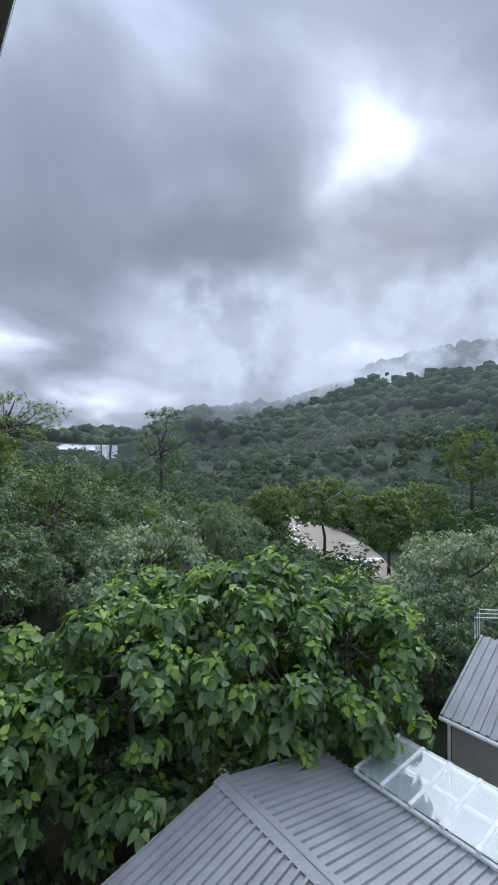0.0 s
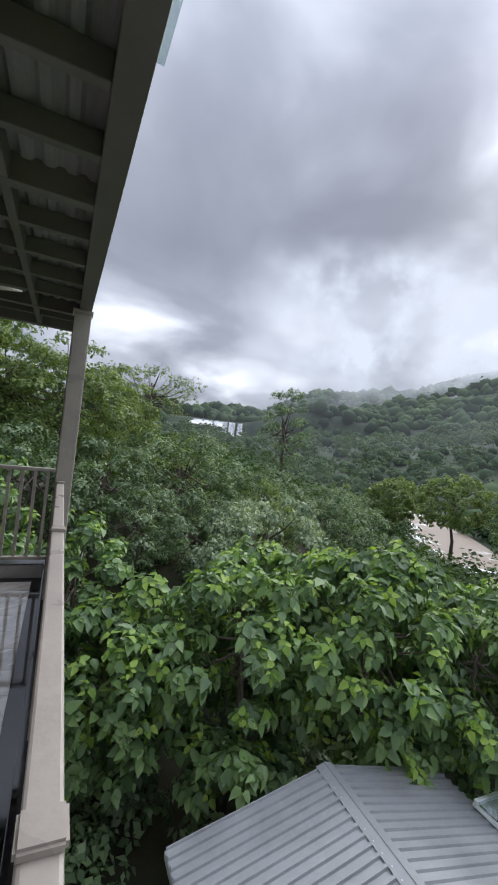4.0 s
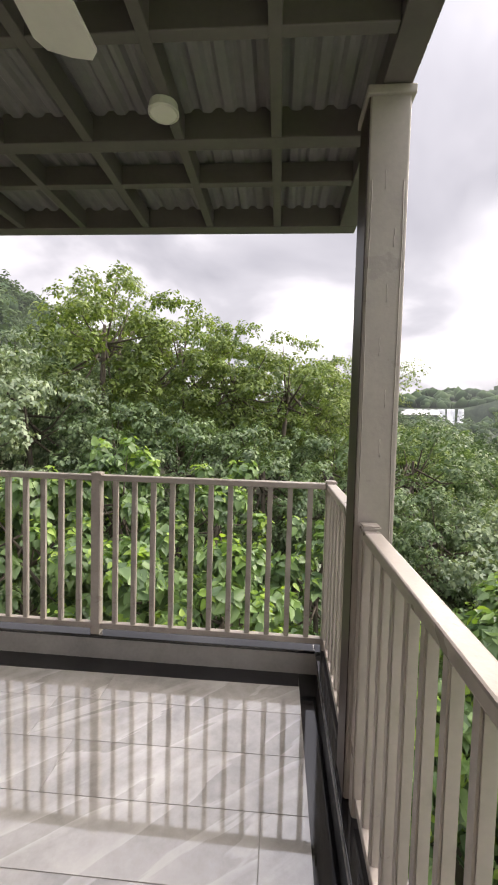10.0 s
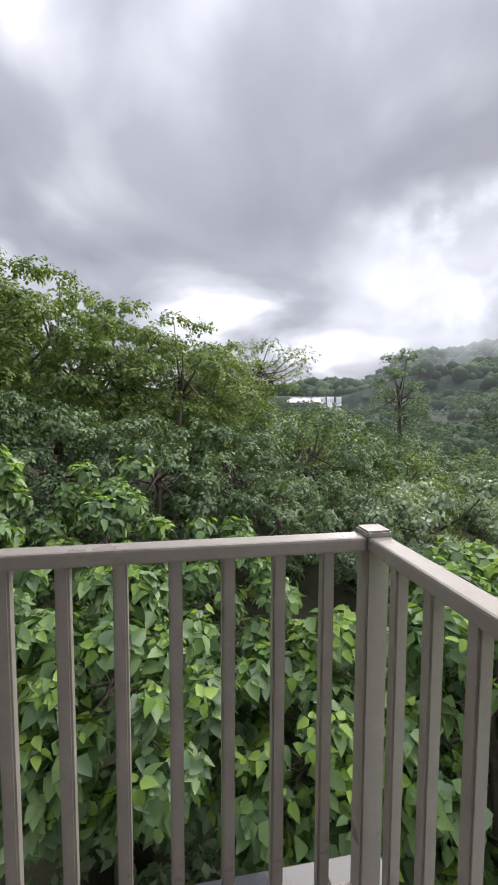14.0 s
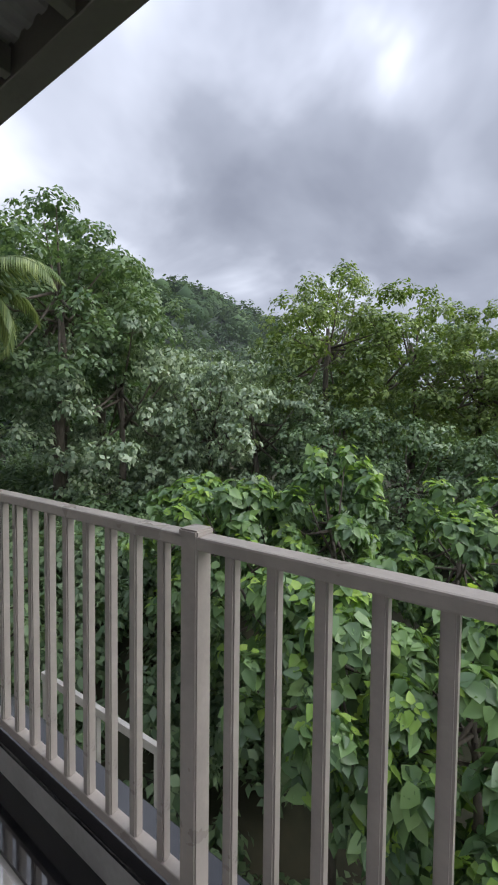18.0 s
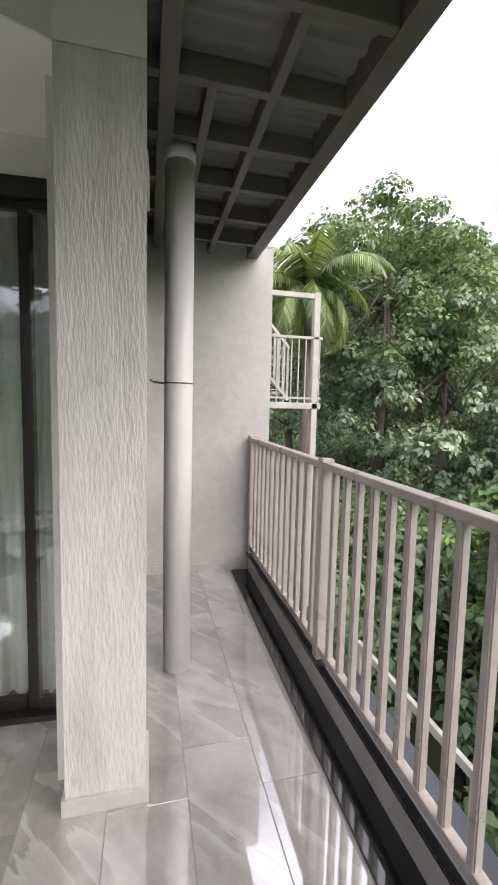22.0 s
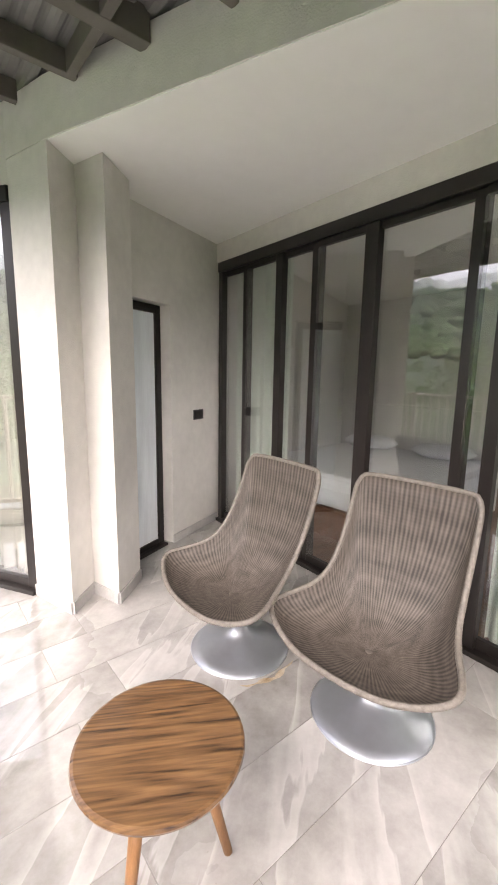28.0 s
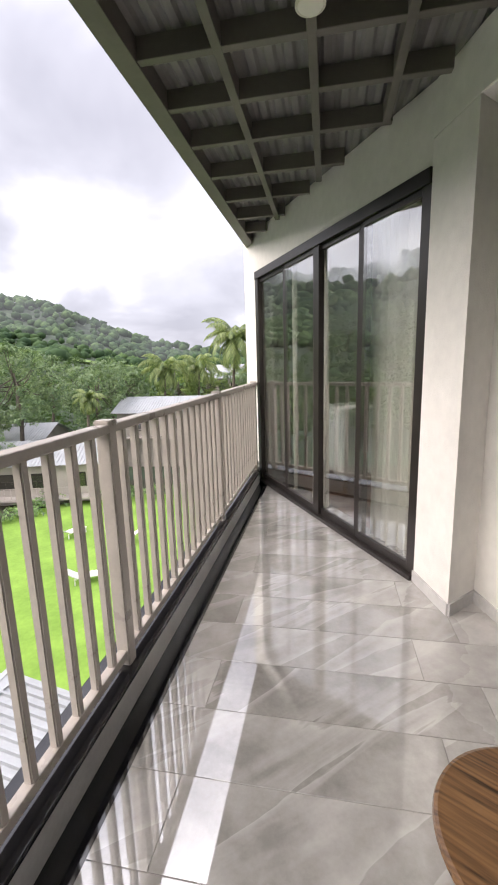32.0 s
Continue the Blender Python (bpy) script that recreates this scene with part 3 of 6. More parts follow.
# ---------- glazing ----------
def glazed(name, origin, u, n, cuts, z_top, label, wide=(), sill=0.06, depth=0.07, pane_mat=M_GLASS):
    """Sliding glass wall along u from origin; cuts are the places of the uprights."""
    ang = math.degrees(math.atan2(u.y, u.x))
    e = thing(name, (origin.x, origin.y, 0), ang, label, "glass door", kind="structure")
    flip = 1 if Vector((-u.y, u.x)).dot(n) > 0 else -1
    L0, L1 = cuts[0], cuts[-1]
    d = depth * flip

    def bx(a, c, y0, y1, b0, b1):
        y0, y1 = sorted((y0, y1))
        return box(a, y0, b0, c, y1, b1)
    part("head_frame", bx(L0 - 0.03, L1 + 0.03, -d, 0.012 * flip, z_top - 0.085, z_top), M_FRAME, e, bevel=0.004)
    part("track", bx(L0 - 0.03, L1 + 0.03, -d, 0.03 * flip, -0.004, 0.03), M_FRAME, e, bevel=0.003)
    for i, c in enumerate(cuts):
        w = wide[i] if i < len(wide) else 0.06
        off = 0.0 if i % 2 == 0 else -0.03 * flip
        part("upright", bx(c - w / 2, c + w / 2, -0.055 * flip + off, off, 0.03, z_top - 0.085), M_FRAME, e, bevel=0.004)
    for i, (a, c) in enumerate(zip(cuts, cuts[1:])):
        off = -0.03 * flip if i % 2 == 0 else -0.045 * flip
        part("bottom_rail", bx(a + 0.03, c - 0.03, off - 0.018, off + 0.018, 0.03, 0.03 + sill), M_FRAME, e, bevel=0.003)
        part("top_rail", bx(a + 0.03, c - 0.03, off - 0.018, off + 0.018, z_top - 0.125, z_top - 0.085), M_FRAME, e, bevel=0.003)
        g = part("pane", bx(a + 0.02, c - 0.02, off - 0.003, off + 0.003, 0.03 + sill - 0.01, z_top - 0.12), pane_mat, e)
        g.visible_shadow = False
    return e


glazed("door_sliding_bedroom", S0, US, -NS if NS.x < 0 else NS, [-0.25, 0.236, 0.822, 0.995, 1.62, 2.11, 2.475, 2.95, 3.30], 2.48, "dark bronze sliding glass doors of a bedroom", (0.06, 0.05, 0.065, 0.07, 0.1, 0.08, 0.08, 0.07, 0.06))
glazed("window_angled", W1B, U1, N1 if N1.x > 0 else -N1, [0.035, 0.69, 1.325, 2.02, 2.75], 2.52, "dark bronze sliding glass doors reflecting sky and forest", (0.08, 0.10, 0.10, 0.11, 0.09), pane_mat=M_COATED)

# small glass door in the side wall
dd = thing("door_small", (D0.x, D0.y, 0), math.degrees(math.atan2(UD.y, UD.x)), "narrow dark framed door with frosted white glass", "door", kind="structure")
for a, c, b0, b1 in ((0.65, 0.71, 0.0, 2.0), (0.0, 0.06, 0.0, 2.0), (0.06, 0.65, 1.94, 2.0), (0.06, 0.65, 0.0, 0.06)):
    part("frame", box(a, 0.06, b0 - 0.004, c, 0.11, b1), M_FRAME, dd, bevel=0.004)
M_FROST = material("frosted_glass", (0.80, 0.85, 0.88), 0.25, vary=0.08, scale=2, stretch=(6, 6, 0.6))
part("pane", box(0.06, 0.08, 0.06, 0.65, 0.09, 1.94), M_FROST, dd, "frosted white pane")
part("threshold", box(0.0, 0.01, -0.004, 0.7, 0.15, 0.02), M_FRAME, dd)


def curtain(p, q, z0, z1, mat, label, folds=11, amp=0.03, seed=1):
    """A hanging pleated cloth between two plan points."""
    rnd = random.Random(seed)
    p, q = Vector(p), Vector(q)
    u = (q - p).normalized()
    n = Vector((-u.y, u.x))
    L = (q - p).length
    bm = bmesh.new()
    cols = folds * 8
    ph = [rnd.uniform(-0.5, 0.5) for _ in range(folds + 2)]
    grid = []
    for j in range(9):
        v = j / 8
        row = []
        for i in range(cols + 1):
            s = i / cols
            k = s * folds
            a = amp * (0.6 + 0.4 * v) * math.sin(2 * math.pi * k + ph[int(k)] * 0.8) + amp * 0.5 * math.sin(2.3 * k + 3 * ph[int(k) // 2] + 0.6 * v)
            pt = p + u * (L * s + 0.012 * math.sin(5 * k + v)) + n * a
            row.append(bm.verts.new((pt.x, pt.y, z1 + (z0 - z1) * v)))
        grid.append(row)
    for a, b in zip(grid, grid[1:]):
        for i in range(cols):
            bm.faces.new((a[i], a[i + 1], b[i + 1], b[i]))
    o = obj("curtain", bm, mat, smooth=True)
    return tagged(o, label, "curtain")


inS = Vector((-1, 0)) * 0.17
curtain(S0 + US * -0.25 + inS, S0 + US * 0.80 + inS, 0.02, 2.42, M_CURTAIN, "pale green sheer curtain behind sliding glass", 13, 0.032, 3)
curtain(S0 + US * 2.5 + inS, S0 + US * 3.27 + inS, 0.02, 2.42, M_CURTAIN, "pale green sheer curtain gathered beside the doors", 8, 0.03, 4)
inW = -(N1 if N1.x > 0 else -N1) * 0.2
curtain(W1B + U1 * 0.02 + inW, W1B + U1 * 0.72 + inW, 0.02, 2.46, M_CURTAIN2, "cream curtain behind the angled glass wall", 8, 0.03, 5)
curtain(W1B + U1 * 1.42 + inW, W1B + U1 * 1.75 + inW, 0.02, 2.46, M_CURTAIN2, "cream curtain gathered behind the angled glass wall", 5, 0.03, 6)
curtain(W1B + U1 * 2.1 + inW, W1B + U1 * 2.42 + inW, 0.02, 2.46, M_CURTAIN2, "cream curtain at the far end of the glass wall", 5, 0.03, 7)

# ---------- rooms behind the glass ----------
tagged(obj("floor_bedroom", prism([(-3.17, -1.25), (-7.6, -1.25), (-7.6, -5.2), (-3.5, -5.0), (-3.33, -4.62)], -0.029, 0.004), M_ROOMFLOOR), kind="structure")
bw = box(-7.8, -9.8, -0.03, -7.6, -1.0, 0.9)
box(-7.8, -9.8, 2.3, -7.6, -1.0, 2.9, bw)
box(-7.8, -9.8, 0.9, -7.6, -1.0, 2.3, bw)
tagged(obj("wall_bedroom_back", bw, M_ROOMWALL), kind="structure")
bw = box(-7.6, -1.25, -0.03, -3.25, -1.0, 0.7)
box(-7.6, -1.25, 2.4, -3.25, -1.0, 2.9, bw)
box(-3.75, -1.25, 0.7, -3.25, -1.0, 2.4, bw)
tagged(obj("wall_bedroom_north", bw, M_ROOMWALL), kind="structure")
tagged(obj("wall_bedroom_south", strip(D1 + UD * 0.21, D1 + UD * 5.0, 0.12, -0.03, 2.9, side=1), M_ROOMWALL), kind="structure")
tagged(obj("ceiling_bedroom", box(-7.8, -9.8, 2.785, -3.2, -1.0, 2.88), M_CEIL), kind="structure")
tagged(obj("floor_south_room", prism([(-0.3, -6.75), (-1.62, -4.28), (-1.95, -4.4), (-7.6, -6.9), (-7.6, -9.8), (-0.3, -9.8)][::-1], -0.029, 0.004), M_ROOMFLOOR), kind="structure")
bw = box(-7.6, -9.9, -0.03, -0.25, -9.7, 0.6)
box(-7.6, -9.9, 2.4, -0.25, -9.7, 3.2, bw)
box(-3.4, -9.9, 0.6, -0.25, -9.7, 2.4, bw)
tagged(obj("wall_south_room_south", bw, M_ROOMWALL), kind="structure")
tagged(obj("wall_south_room_east", box(-0.32, -9.7, -0.03, -0.1, -6.85, 3.0), M_WALL), kind="structure")
tagged(obj("ceiling_south_room", prism([(-0.3, -6.75), (-1.75, -4.3), (-2.0, -4.25), (-3.2, -4.75), (-3.2, -9.8), (-0.3, -9.8)][::-1], 2.785, 2.88), M_CEIL), kind="structure")


def bed(at, rz, label):
    e = thing("bed", at, rz, label, "bed")
    part("base", box(-1.0, -0.9, 0.003, 1.0, 0.9, 0.28), M_ROOMFLOOR, e, bevel=0.01)
    b = box(-1.0, -0.9, 0.28, 1.0, 0.9, 0.56)
    part("mattress", b, M_LINEN, e, bevel=0.05)
    bm = bmesh.new()
    nx, ny = 24, 22
    g = [[bm.verts.new((-1.03 + 1.7 * i / nx, -0.96 + 1.92 * j / ny, 0.575 + 0.015 * noise.noise((i * 0.5, j * 0.45, 1)) - (0.28 if j in (0, ny) else 0.0) - (0.2 if i == 0 else 0))) for j in range(ny + 1)] for i in range(nx + 1)]
    for i in range(nx):
        for j in range(ny):
            bm.faces.new((g[i][j], g[i + 1][j], g[i + 1][j + 1], g[i][j + 1]))
    part("bedspread", bm, M_LINEN, e, smooth=True)
    for s in (-0.45, 0.45):
        b = lathe([(0, 0.0), (0.24, 0.02), (0.31, 0.075), (0.24, 0.13), (0, 0.15)], 20)
        for v in b.verts:
            v.co.x *= 0.85
            v.co.y *= 1.15
            v.co += Vector((0.72, s, 0.57))
        part("pillow", b, M_LINEN, e, smooth=True)
    part("headboard", box(1.0, -0.95, 0.003, 1.06, 0.95, 1.1), M_ROOMWALL, e, bevel=0.01)
    return e


bed((-4.75, -3.75, 0.004), 184, "double bed with white linen in the bedroom")


def draped_table(at, rz, w, d, h, label):
    """A table under a cloth that hangs down in folds, short of the floor."""
    e = thing("draped_table", at, rz, label, "table")
    part("tabletop", box(-w / 2, -d / 2, h - 0.035, w / 2, d / 2, h - 0.006), M_WOOD2, e, bevel=0.004)
    for sx in (-1, 1):
        for sy in (-1, 1):
            part("leg", box(sx * (w / 2 - 0.05) - 0.02, sy * (d / 2 - 0.05) - 0.02, 0.0, sx * (w / 2 - 0.05) + 0.02, sy * (d / 2 - 0.05) + 0.02, h - 0.035), M_WOOD2, e, bevel=0.003)
    bm = bmesh.new()
    ring = []
    for k in range(72):
        a = 2 * math.pi * k / 72
        c, sn_ = math.cos(a), math.sin(a)
        m_ = max(abs(c) / (w / 2 + 0.012), abs(sn_) / (d / 2 + 0.012))
        ring.append((c / m_, sn_ / m_, k))
    levels = [(1.0, h, 0.0), (1.01, h - 0.02, 0.004), (1.02, h * 0.6, 0.022), (1.06, h * 0.34, 0.04), (1.09, 0.2, 0.05)]
    rows_ = []
    for f, z, amp in levels:
        rows_.append([bm.verts.new((x * f * (1 + amp * math.sin(k * 1.4)), y * f * (1 + amp * math.sin(k * 1.4)), z + (0.03 * math.sin(k * 0.5) if z < 0.3 else 0))) for x, y, k in ring])
    bm.faces.new(rows_[0])
    for a, b in zip(rows_, rows_[1:]):
        for k in range(72):
            bm.faces.new((a[k], b[k], b[(k + 1) % 72], a[(k + 1) % 72]))
    bmesh.ops.recalc_face_normals(bm, faces=bm.faces)
    cl_ = part("cloth", bm, M_LINEN, e, "white cloth hanging in folds", smooth=True)
    cl_.modifiers.new("thickness", "SOLIDIFY").thickness = 0.003
    return e


M_WOOD2 = material("table_leg_wood", (0.24, 0.115, 0.045), 0.45, vary=0.25, scale=6, stretch=(6, 6, 1))
draped_table((-1.2, -6.35, 0.004), 28, 0.62, 0.62, 0.95, "tall table draped in a white cloth behind the glass")

pic = thing("picture", (-7.585, -3.0, 1.75), 90, "framed grey picture hanging on the bedroom wall", "picture")
part("frame", box(-0.36, -0.03, -0.45, 0.36, 0.01, 0.45), M_DARK, pic, bevel=0.005)
part("sheet", box(-0.31, -0.036, -0.4, 0.31, -0.031, 0.4), material("grey_print", (0.4, 0.4, 0.4), 0.6, vary=0.6, scale=2.5), pic)

# ---------- fixtures ----------
sw = thing("light_switch", (D0.x + UD.x * 1.145, D0.y + UD.y * 1.145, 1.102), math.degrees(math.atan2(UD.y, UD.x)), "dark double switch plate on the plaster wall", "switch")
part("plate", box(-0.075, -0.011, -0.045, 0.075, -0.001, 0.045), M_DARK, sw, bevel=0.004)
part("rocker", box(-0.062, -0.016, -0.032, -0.004, -0.011, 0.032), M_FRAME, sw, bevel=0.002)
part("rocker", box(0.004, -0.016, -0.032, 0.062, -0.011, 0.032), M_FRAME, sw, bevel=0.002)

pipe = thing("downpipe", (-3.375, -0.735, 0), 0, "grey plastic downpipe from floor to roof", "pipe")
part("tube", tube([(0, 0, 0.0), (0, 0, 2.84)], 0.078, seg=28), M_PIPE, pipe, smooth=True)
part("collar", tube([(0, 0, 2.78), (0, 0, 2.86)], 0.0825, seg=28), M_PIPE, pipe, smooth=True)
part("clamp", tube([(0.08 * math.cos(a), 0.08 * math.sin(a), 1.635) for a in np.linspace(0, 6.2, 30)], 0.0035, seg=6), M_DARK, pipe)
part("clamp_bolt", tube([(-0.02, -0.08, 1.635), (0.03, -0.14, 1.64), (0.07, -0.15, 1.645)], 0.006, seg=6), M_DARK, pipe)


def ceiling_lamp(x, y):
    z = roof_z(x, y)
    e = thing("ceiling_lamp", (x, y, z + 0.006), 0, "round white lamp under the roof grid", "lamp", "terrace lamps")
    part("body", lathe([(0, 0), (0.055, 0), (0.055, -0.03), (0.05, -0.036), (0.0, -0.036)], 24), M_FANWHITE, e, smooth=False)
    part("rim", lathe([(0.056, -0.024), (0.06, -0.024), (0.06, -0.034), (0.056, -0.034), (0.056, -0.024)], 24), M_FANWHITE, e)
    return e


ceiling_lamp(-0.825, -1.05)
ceiling_lamp(-0.811, -3.27)

fan = thing("ceiling_fan", (-0.866, -2.19, 0), 0, "ivory three-blade ceiling fan at rest", "fan")
fz = 2.885
part("canopy", lathe([(0, 0), (0.035, 0), (0.062, -0.015), (0.058, -0.05), (0.022, -0.13), (0.014, -0.135), (0, -0.135)], 28, center=(0, 0, fz + 0.004)), M_FANWHITE, fan, smooth=True)
part("downrod", tube([(0, 0, fz - 0.12), (0, 0, fz - 0.30)], 0.011), M_FANWHITE, fan, smooth=True)
part("motor", lathe([(0, 0.03), (0.03, 0.03), (0.045, 0.0), (0.095, -0.012), (0.108, -0.03), (0.106, -0.06), (0.088, -0.085), (0.05, -0.1), (0, -0.102)], 36, center=(0, 0, fz - 0.305)), M_FANWHITE, fan, smooth=True)
for a in (-27, 93, 213):
    bm = bmesh.new()
    pts = [(0.13, -0.03), (0.2, -0.058), (0.53, -0.078), (0.56, -0.055), (0.566, 0.0), (0.56, 0.06), (0.53, 0.08), (0.2, 0.058), (0.13, 0.03)]
    lo = [bm.verts.new((x, y, -0.004 + y * 0.2)) for x, y in pts]
    hi = [bm.verts.new((x, y, 0.004 + y * 0.2)) for x, y in pts]
    bm.faces.new(lo[::-1])
    bm.faces.new(hi)
    for i in range(len(pts)):
        j = (i + 1) % len(pts)
        bm.faces.new((lo[i], lo[j], hi[j], hi[i]))
    bl = part("blade", bm, M_FANWHITE, fan)
    bl.matrix_basis = pose(0, 0, fz - 0.35, 0, 0, a)
    st = part("bracket", box(0.09, -0.018, -0.004, 0.19, 0.018, 0.006), M_FANWHITE, bl, bevel=0.002)


# ---------- furniture ----------
def wicker_material():
    m = bpy.data.materials.new("grey_brown_wicker")
    m.use_nodes = True
    nt = m.node_tree
    b = nt.nodes["Principled BSDF"]
    b.inputs["Roughness"].default_value = 0.6
    uv = nt.nodes.new("ShaderNodeUVMap")

    def layer(kind, scale, amount, last, direction=None):
        """Adds one pattern, laid along and across the strands, to the tone."""
        mp = nt.nodes.new("ShaderNodeMapping")
        mp.inputs["Scale"].default_value = (*scale, 1)
        nt.links.new(uv.outputs[0], mp.inputs[0])
        tx = nt.nodes.new(kind)
        tx.inputs["Scale"].default_value = 1.0
        if direction:
            tx.bands_direction = direction
        nt.links.new(mp.outputs[0], tx.inputs["Vector"])
        ma = nt.nodes.new("ShaderNodeMath")
        ma.operation = "MULTIPLY_ADD"
        nt.links.new(tx.outputs["Fac"], ma.inputs[0])
        ma.inputs[1].default_value = amount
        if last is None:
            ma.inputs[2].default_value = 0.0
        else:
            nt.links.new(last, ma.inputs[2])
        return ma.outputs[0]
    tone = layer("ShaderNodeTexWave", (42, 1), 0.26, None, "X")
    weft = layer("ShaderNodeTexWave", (1, 22), 0.03, tone, "Y")
    tone = layer("ShaderNodeTexNoise", (150, 9), 0.42, weft)
    tone = layer("ShaderNodeTexNoise", (7, 11), 0.46, tone)
    rp = nt.nodes.new("ShaderNodeValToRGB")
    rp.color_ramp.elements[0].position, rp.color_ramp.elements[0].color = 0.40, (0.03, 0.024, 0.019, 1)
    rp.color_ramp.elements[1].position, rp.color_ramp.elements[1].color = 0.86, (0.15, 0.124, 0.103, 1)
    nt.links.new(tone, rp.inputs[0])
    nt.links.new(rp.outputs[0], b.inputs["Base Color"])
    bu = nt.nodes.new("ShaderNodeBump")
    bu.inputs["Strength"].default_value, bu.inputs["Distance"].default_value = 0.25, 0.002
    nt.links.new(weft, bu.inputs["Height"])
    nt.links.new(bu.outputs[0], b.inputs["Normal"])
    return m


M_WICKER = wicker_material()
M_EDGE = material("wicker_edge", (0.17, 0.15, 0.128), 0.5, vary=0.25, scale=60, bump=0.4, bump_scale=150)
M_STRAND = material("wicker_strand", (0.105, 0.088, 0.073), 0.55, vary=0.35, scale=22, island=0.35)


def chair_outline():
    """Half outline of the shell: (width, forward, height) from the front middle round to the top of the back."""
    return [(0.0, 0.368, 0.372), (0.17, 0.356, 0.378), (0.29, 0.322, 0.40), (0.372, 0.282, 0.432), (0.402, 0.238, 0.456), (0.385, 0.165, 0.468), (0.337, 0.06, 0.492), (0.305, -0.035, 0.54), (0.293, -0.115, 0.635), (0.289, -0.175, 0.75), (0.287, -0.222, 0.87), (0.283, -0.248, 0.945), (0.262, -0.268, 0.988), (0.22, -0.279, 1.0), (0.0, -0.285, 1.004)]


def swivel_chair(at, rz, label):
    e = thing("swivel_chair", at, rz, label, "chair", "wicker swivel chairs")
    half = chair_outline()
    rim = [Vector((f, w, h)) for w, f, h in half] + [Vector((f, -w, h)) for w, f, h in half[-2:0:-1]]
    n = len(rim)
    dense = []
    for i in range(n):
        p0, p1, p2, p3 = (rim[(i + k) % n] for k in (-1, 0, 1, 2))
        for s in range(12):
            t = s / 12
            dense.append(0.5 * ((2 * p1) + (p2 - p0) * t + (2 * p0 - 5 * p1 + 4 * p2 - p3) * t * t + (3 * p1 - p0 - 3 * p2 + p3) * t ** 3))
    # strands at even steps along the edge
    m, K = 132, 14
    run = [0.0]
    for p, q in zip(dense, dense[1:] + dense[:1]):
        run.append(run[-1] + (q - p).length)
    fine = []
    for i in range(m):
        g = run[-1] * i / m
        j = max(k for k in range(len(dense)) if run[k] <= g)
        fine.append(dense[j].lerp(dense[(j + 1) % len(dense)], (g - run[j]) / (run[j + 1] - run[j])))
    hub = Vector((0.075, 0, 0.318))
    rings = []
    for k in range(K + 1):
        f = k / K
        ring = []
        for p in fine:
            mid = Vector((hub.x + (p.x - hub.x) * 0.84, p.y * 0.86, hub.z + (p.z - hub.z) * 0.10))
            ring.append(hub * (1 - f) ** 2 + mid * (2 * f * (1 - f)) + p * f * f)
        rings.append(ring)
    bm = bmesh.new()
    uvl = bm.loops.layers.uv.new("UVMap")
    vs = [[bm.verts.new(q) for q in r] for r in rings[1:]]
    c = bm.verts.new(rings[0][0])

    def put_uv(fc, us):
        for lp, (a, b) in zip(fc.loops, us):
            lp[uvl].uv = (a, b)
    for i in range(m):
        j = (i + 1) % m
        put_uv(bm.faces.new((c, vs[0][i], vs[0][j])), [(i / m + 0.5 / m, 0), (i / m, 1 / K), ((i + 1) / m, 1 / K)])
        for k in range(K - 1):
            put_uv(bm.faces.new((vs[k][i], vs[k + 1][i], vs[k + 1][j], vs[k][j])), [(i / m, (k + 1) / K), (i / m, (k + 2) / K), ((i + 1) / m, (k + 2) / K), ((i + 1) / m, (k + 1) / K)])
    bmesh.ops.recalc_face_normals(bm, faces=bm.faces)
    sh = part("seat_shell", bm, M_WICKER, e, "woven grey-brown wicker", smooth=True)
    so = sh.modifiers.new("thickness", "SOLIDIFY")
    so.thickness = 0.010
    part("rim", tube(fine + [fine[0]], 0.0125, seg=10, cap=False), M_EDGE, e, "wrapped wicker edge", smooth=True)
    wv = bmesh.new()
    rr = random.Random(21)
    for i in range(m):
        w = rr.uniform(0.75, 1.25)
        tube([r[i] + Vector((0.002, 0, 0.0025)) for r in rings[1:]], [(0.0012 + 0.0017 * k / K) * w for k in range(K)], wv, seg=5, cap=False)
    part("woven_ribs", wv, M_STRAND, e, smooth=True)
    # the two places where the back is bound across
    wb = bmesh.new()
    for f in (0.655, 0.672):
        k = int(f * K)
        tube([rings[k][i].lerp(rings[k + 1][i], f * K - k) + Vector((0.003, 0, 0.003)) for i in range(int(m * 0.30), int(m * 0.70))], 0.0022, wb, seg=5, cap=False)
    part("weave_band", wb, M_STRAND, e, smooth=True)
    part("hub", lathe([(0, 0.331), (0.012, 0.331), (0.02, 0.327), (0.024, 0.319)], 16, center=(0.075, 0, 0)), M_STRAND, e, smooth=True)
    part("stem", tube([(0.02, 0, 0.05), (0.02, 0, 0.305)], 0.019, seg=20), M_ALU, e, smooth=True)
    part("swivel_plate", lathe([(0, 0.316), (0.07, 0.316), (0.08, 0.305), (0.04, 0.294), (0, 0.292)], 24, center=(0.02, 0, 0)), M_ALU, e)
    base = part("base", lathe([(0, 0.0), (0.258, 0.0), (0.264, 0.005), (0.26, 0.011), (0.22, 0.026), (0.15, 0.048), (0.09, 0.074), (0.05, 0.104), (0.03, 0.14), (0.0, 0.142)], 64, center=(0.02, 0, 0)), M_ALU, e, "brushed aluminium trumpet base", smooth=True)
    part("base_edge", tube([(0.02 + 0.263 * math.cos(k * math.pi / 32), 0.263 * math.sin(k * math.pi / 32), 0.006) for k in range(65)], 0.004, seg=8, cap=False), M_ALU, base, smooth=True)
    return e


swivel_chair((-2.385, -2.108, 0.001), 6, "wicker swivel chair with aluminium pedestal beside the table")
swivel_chair((-2.208, -2.828, 0.001), -1, "wicker swivel chair with aluminium pedestal near the plaster pillar")


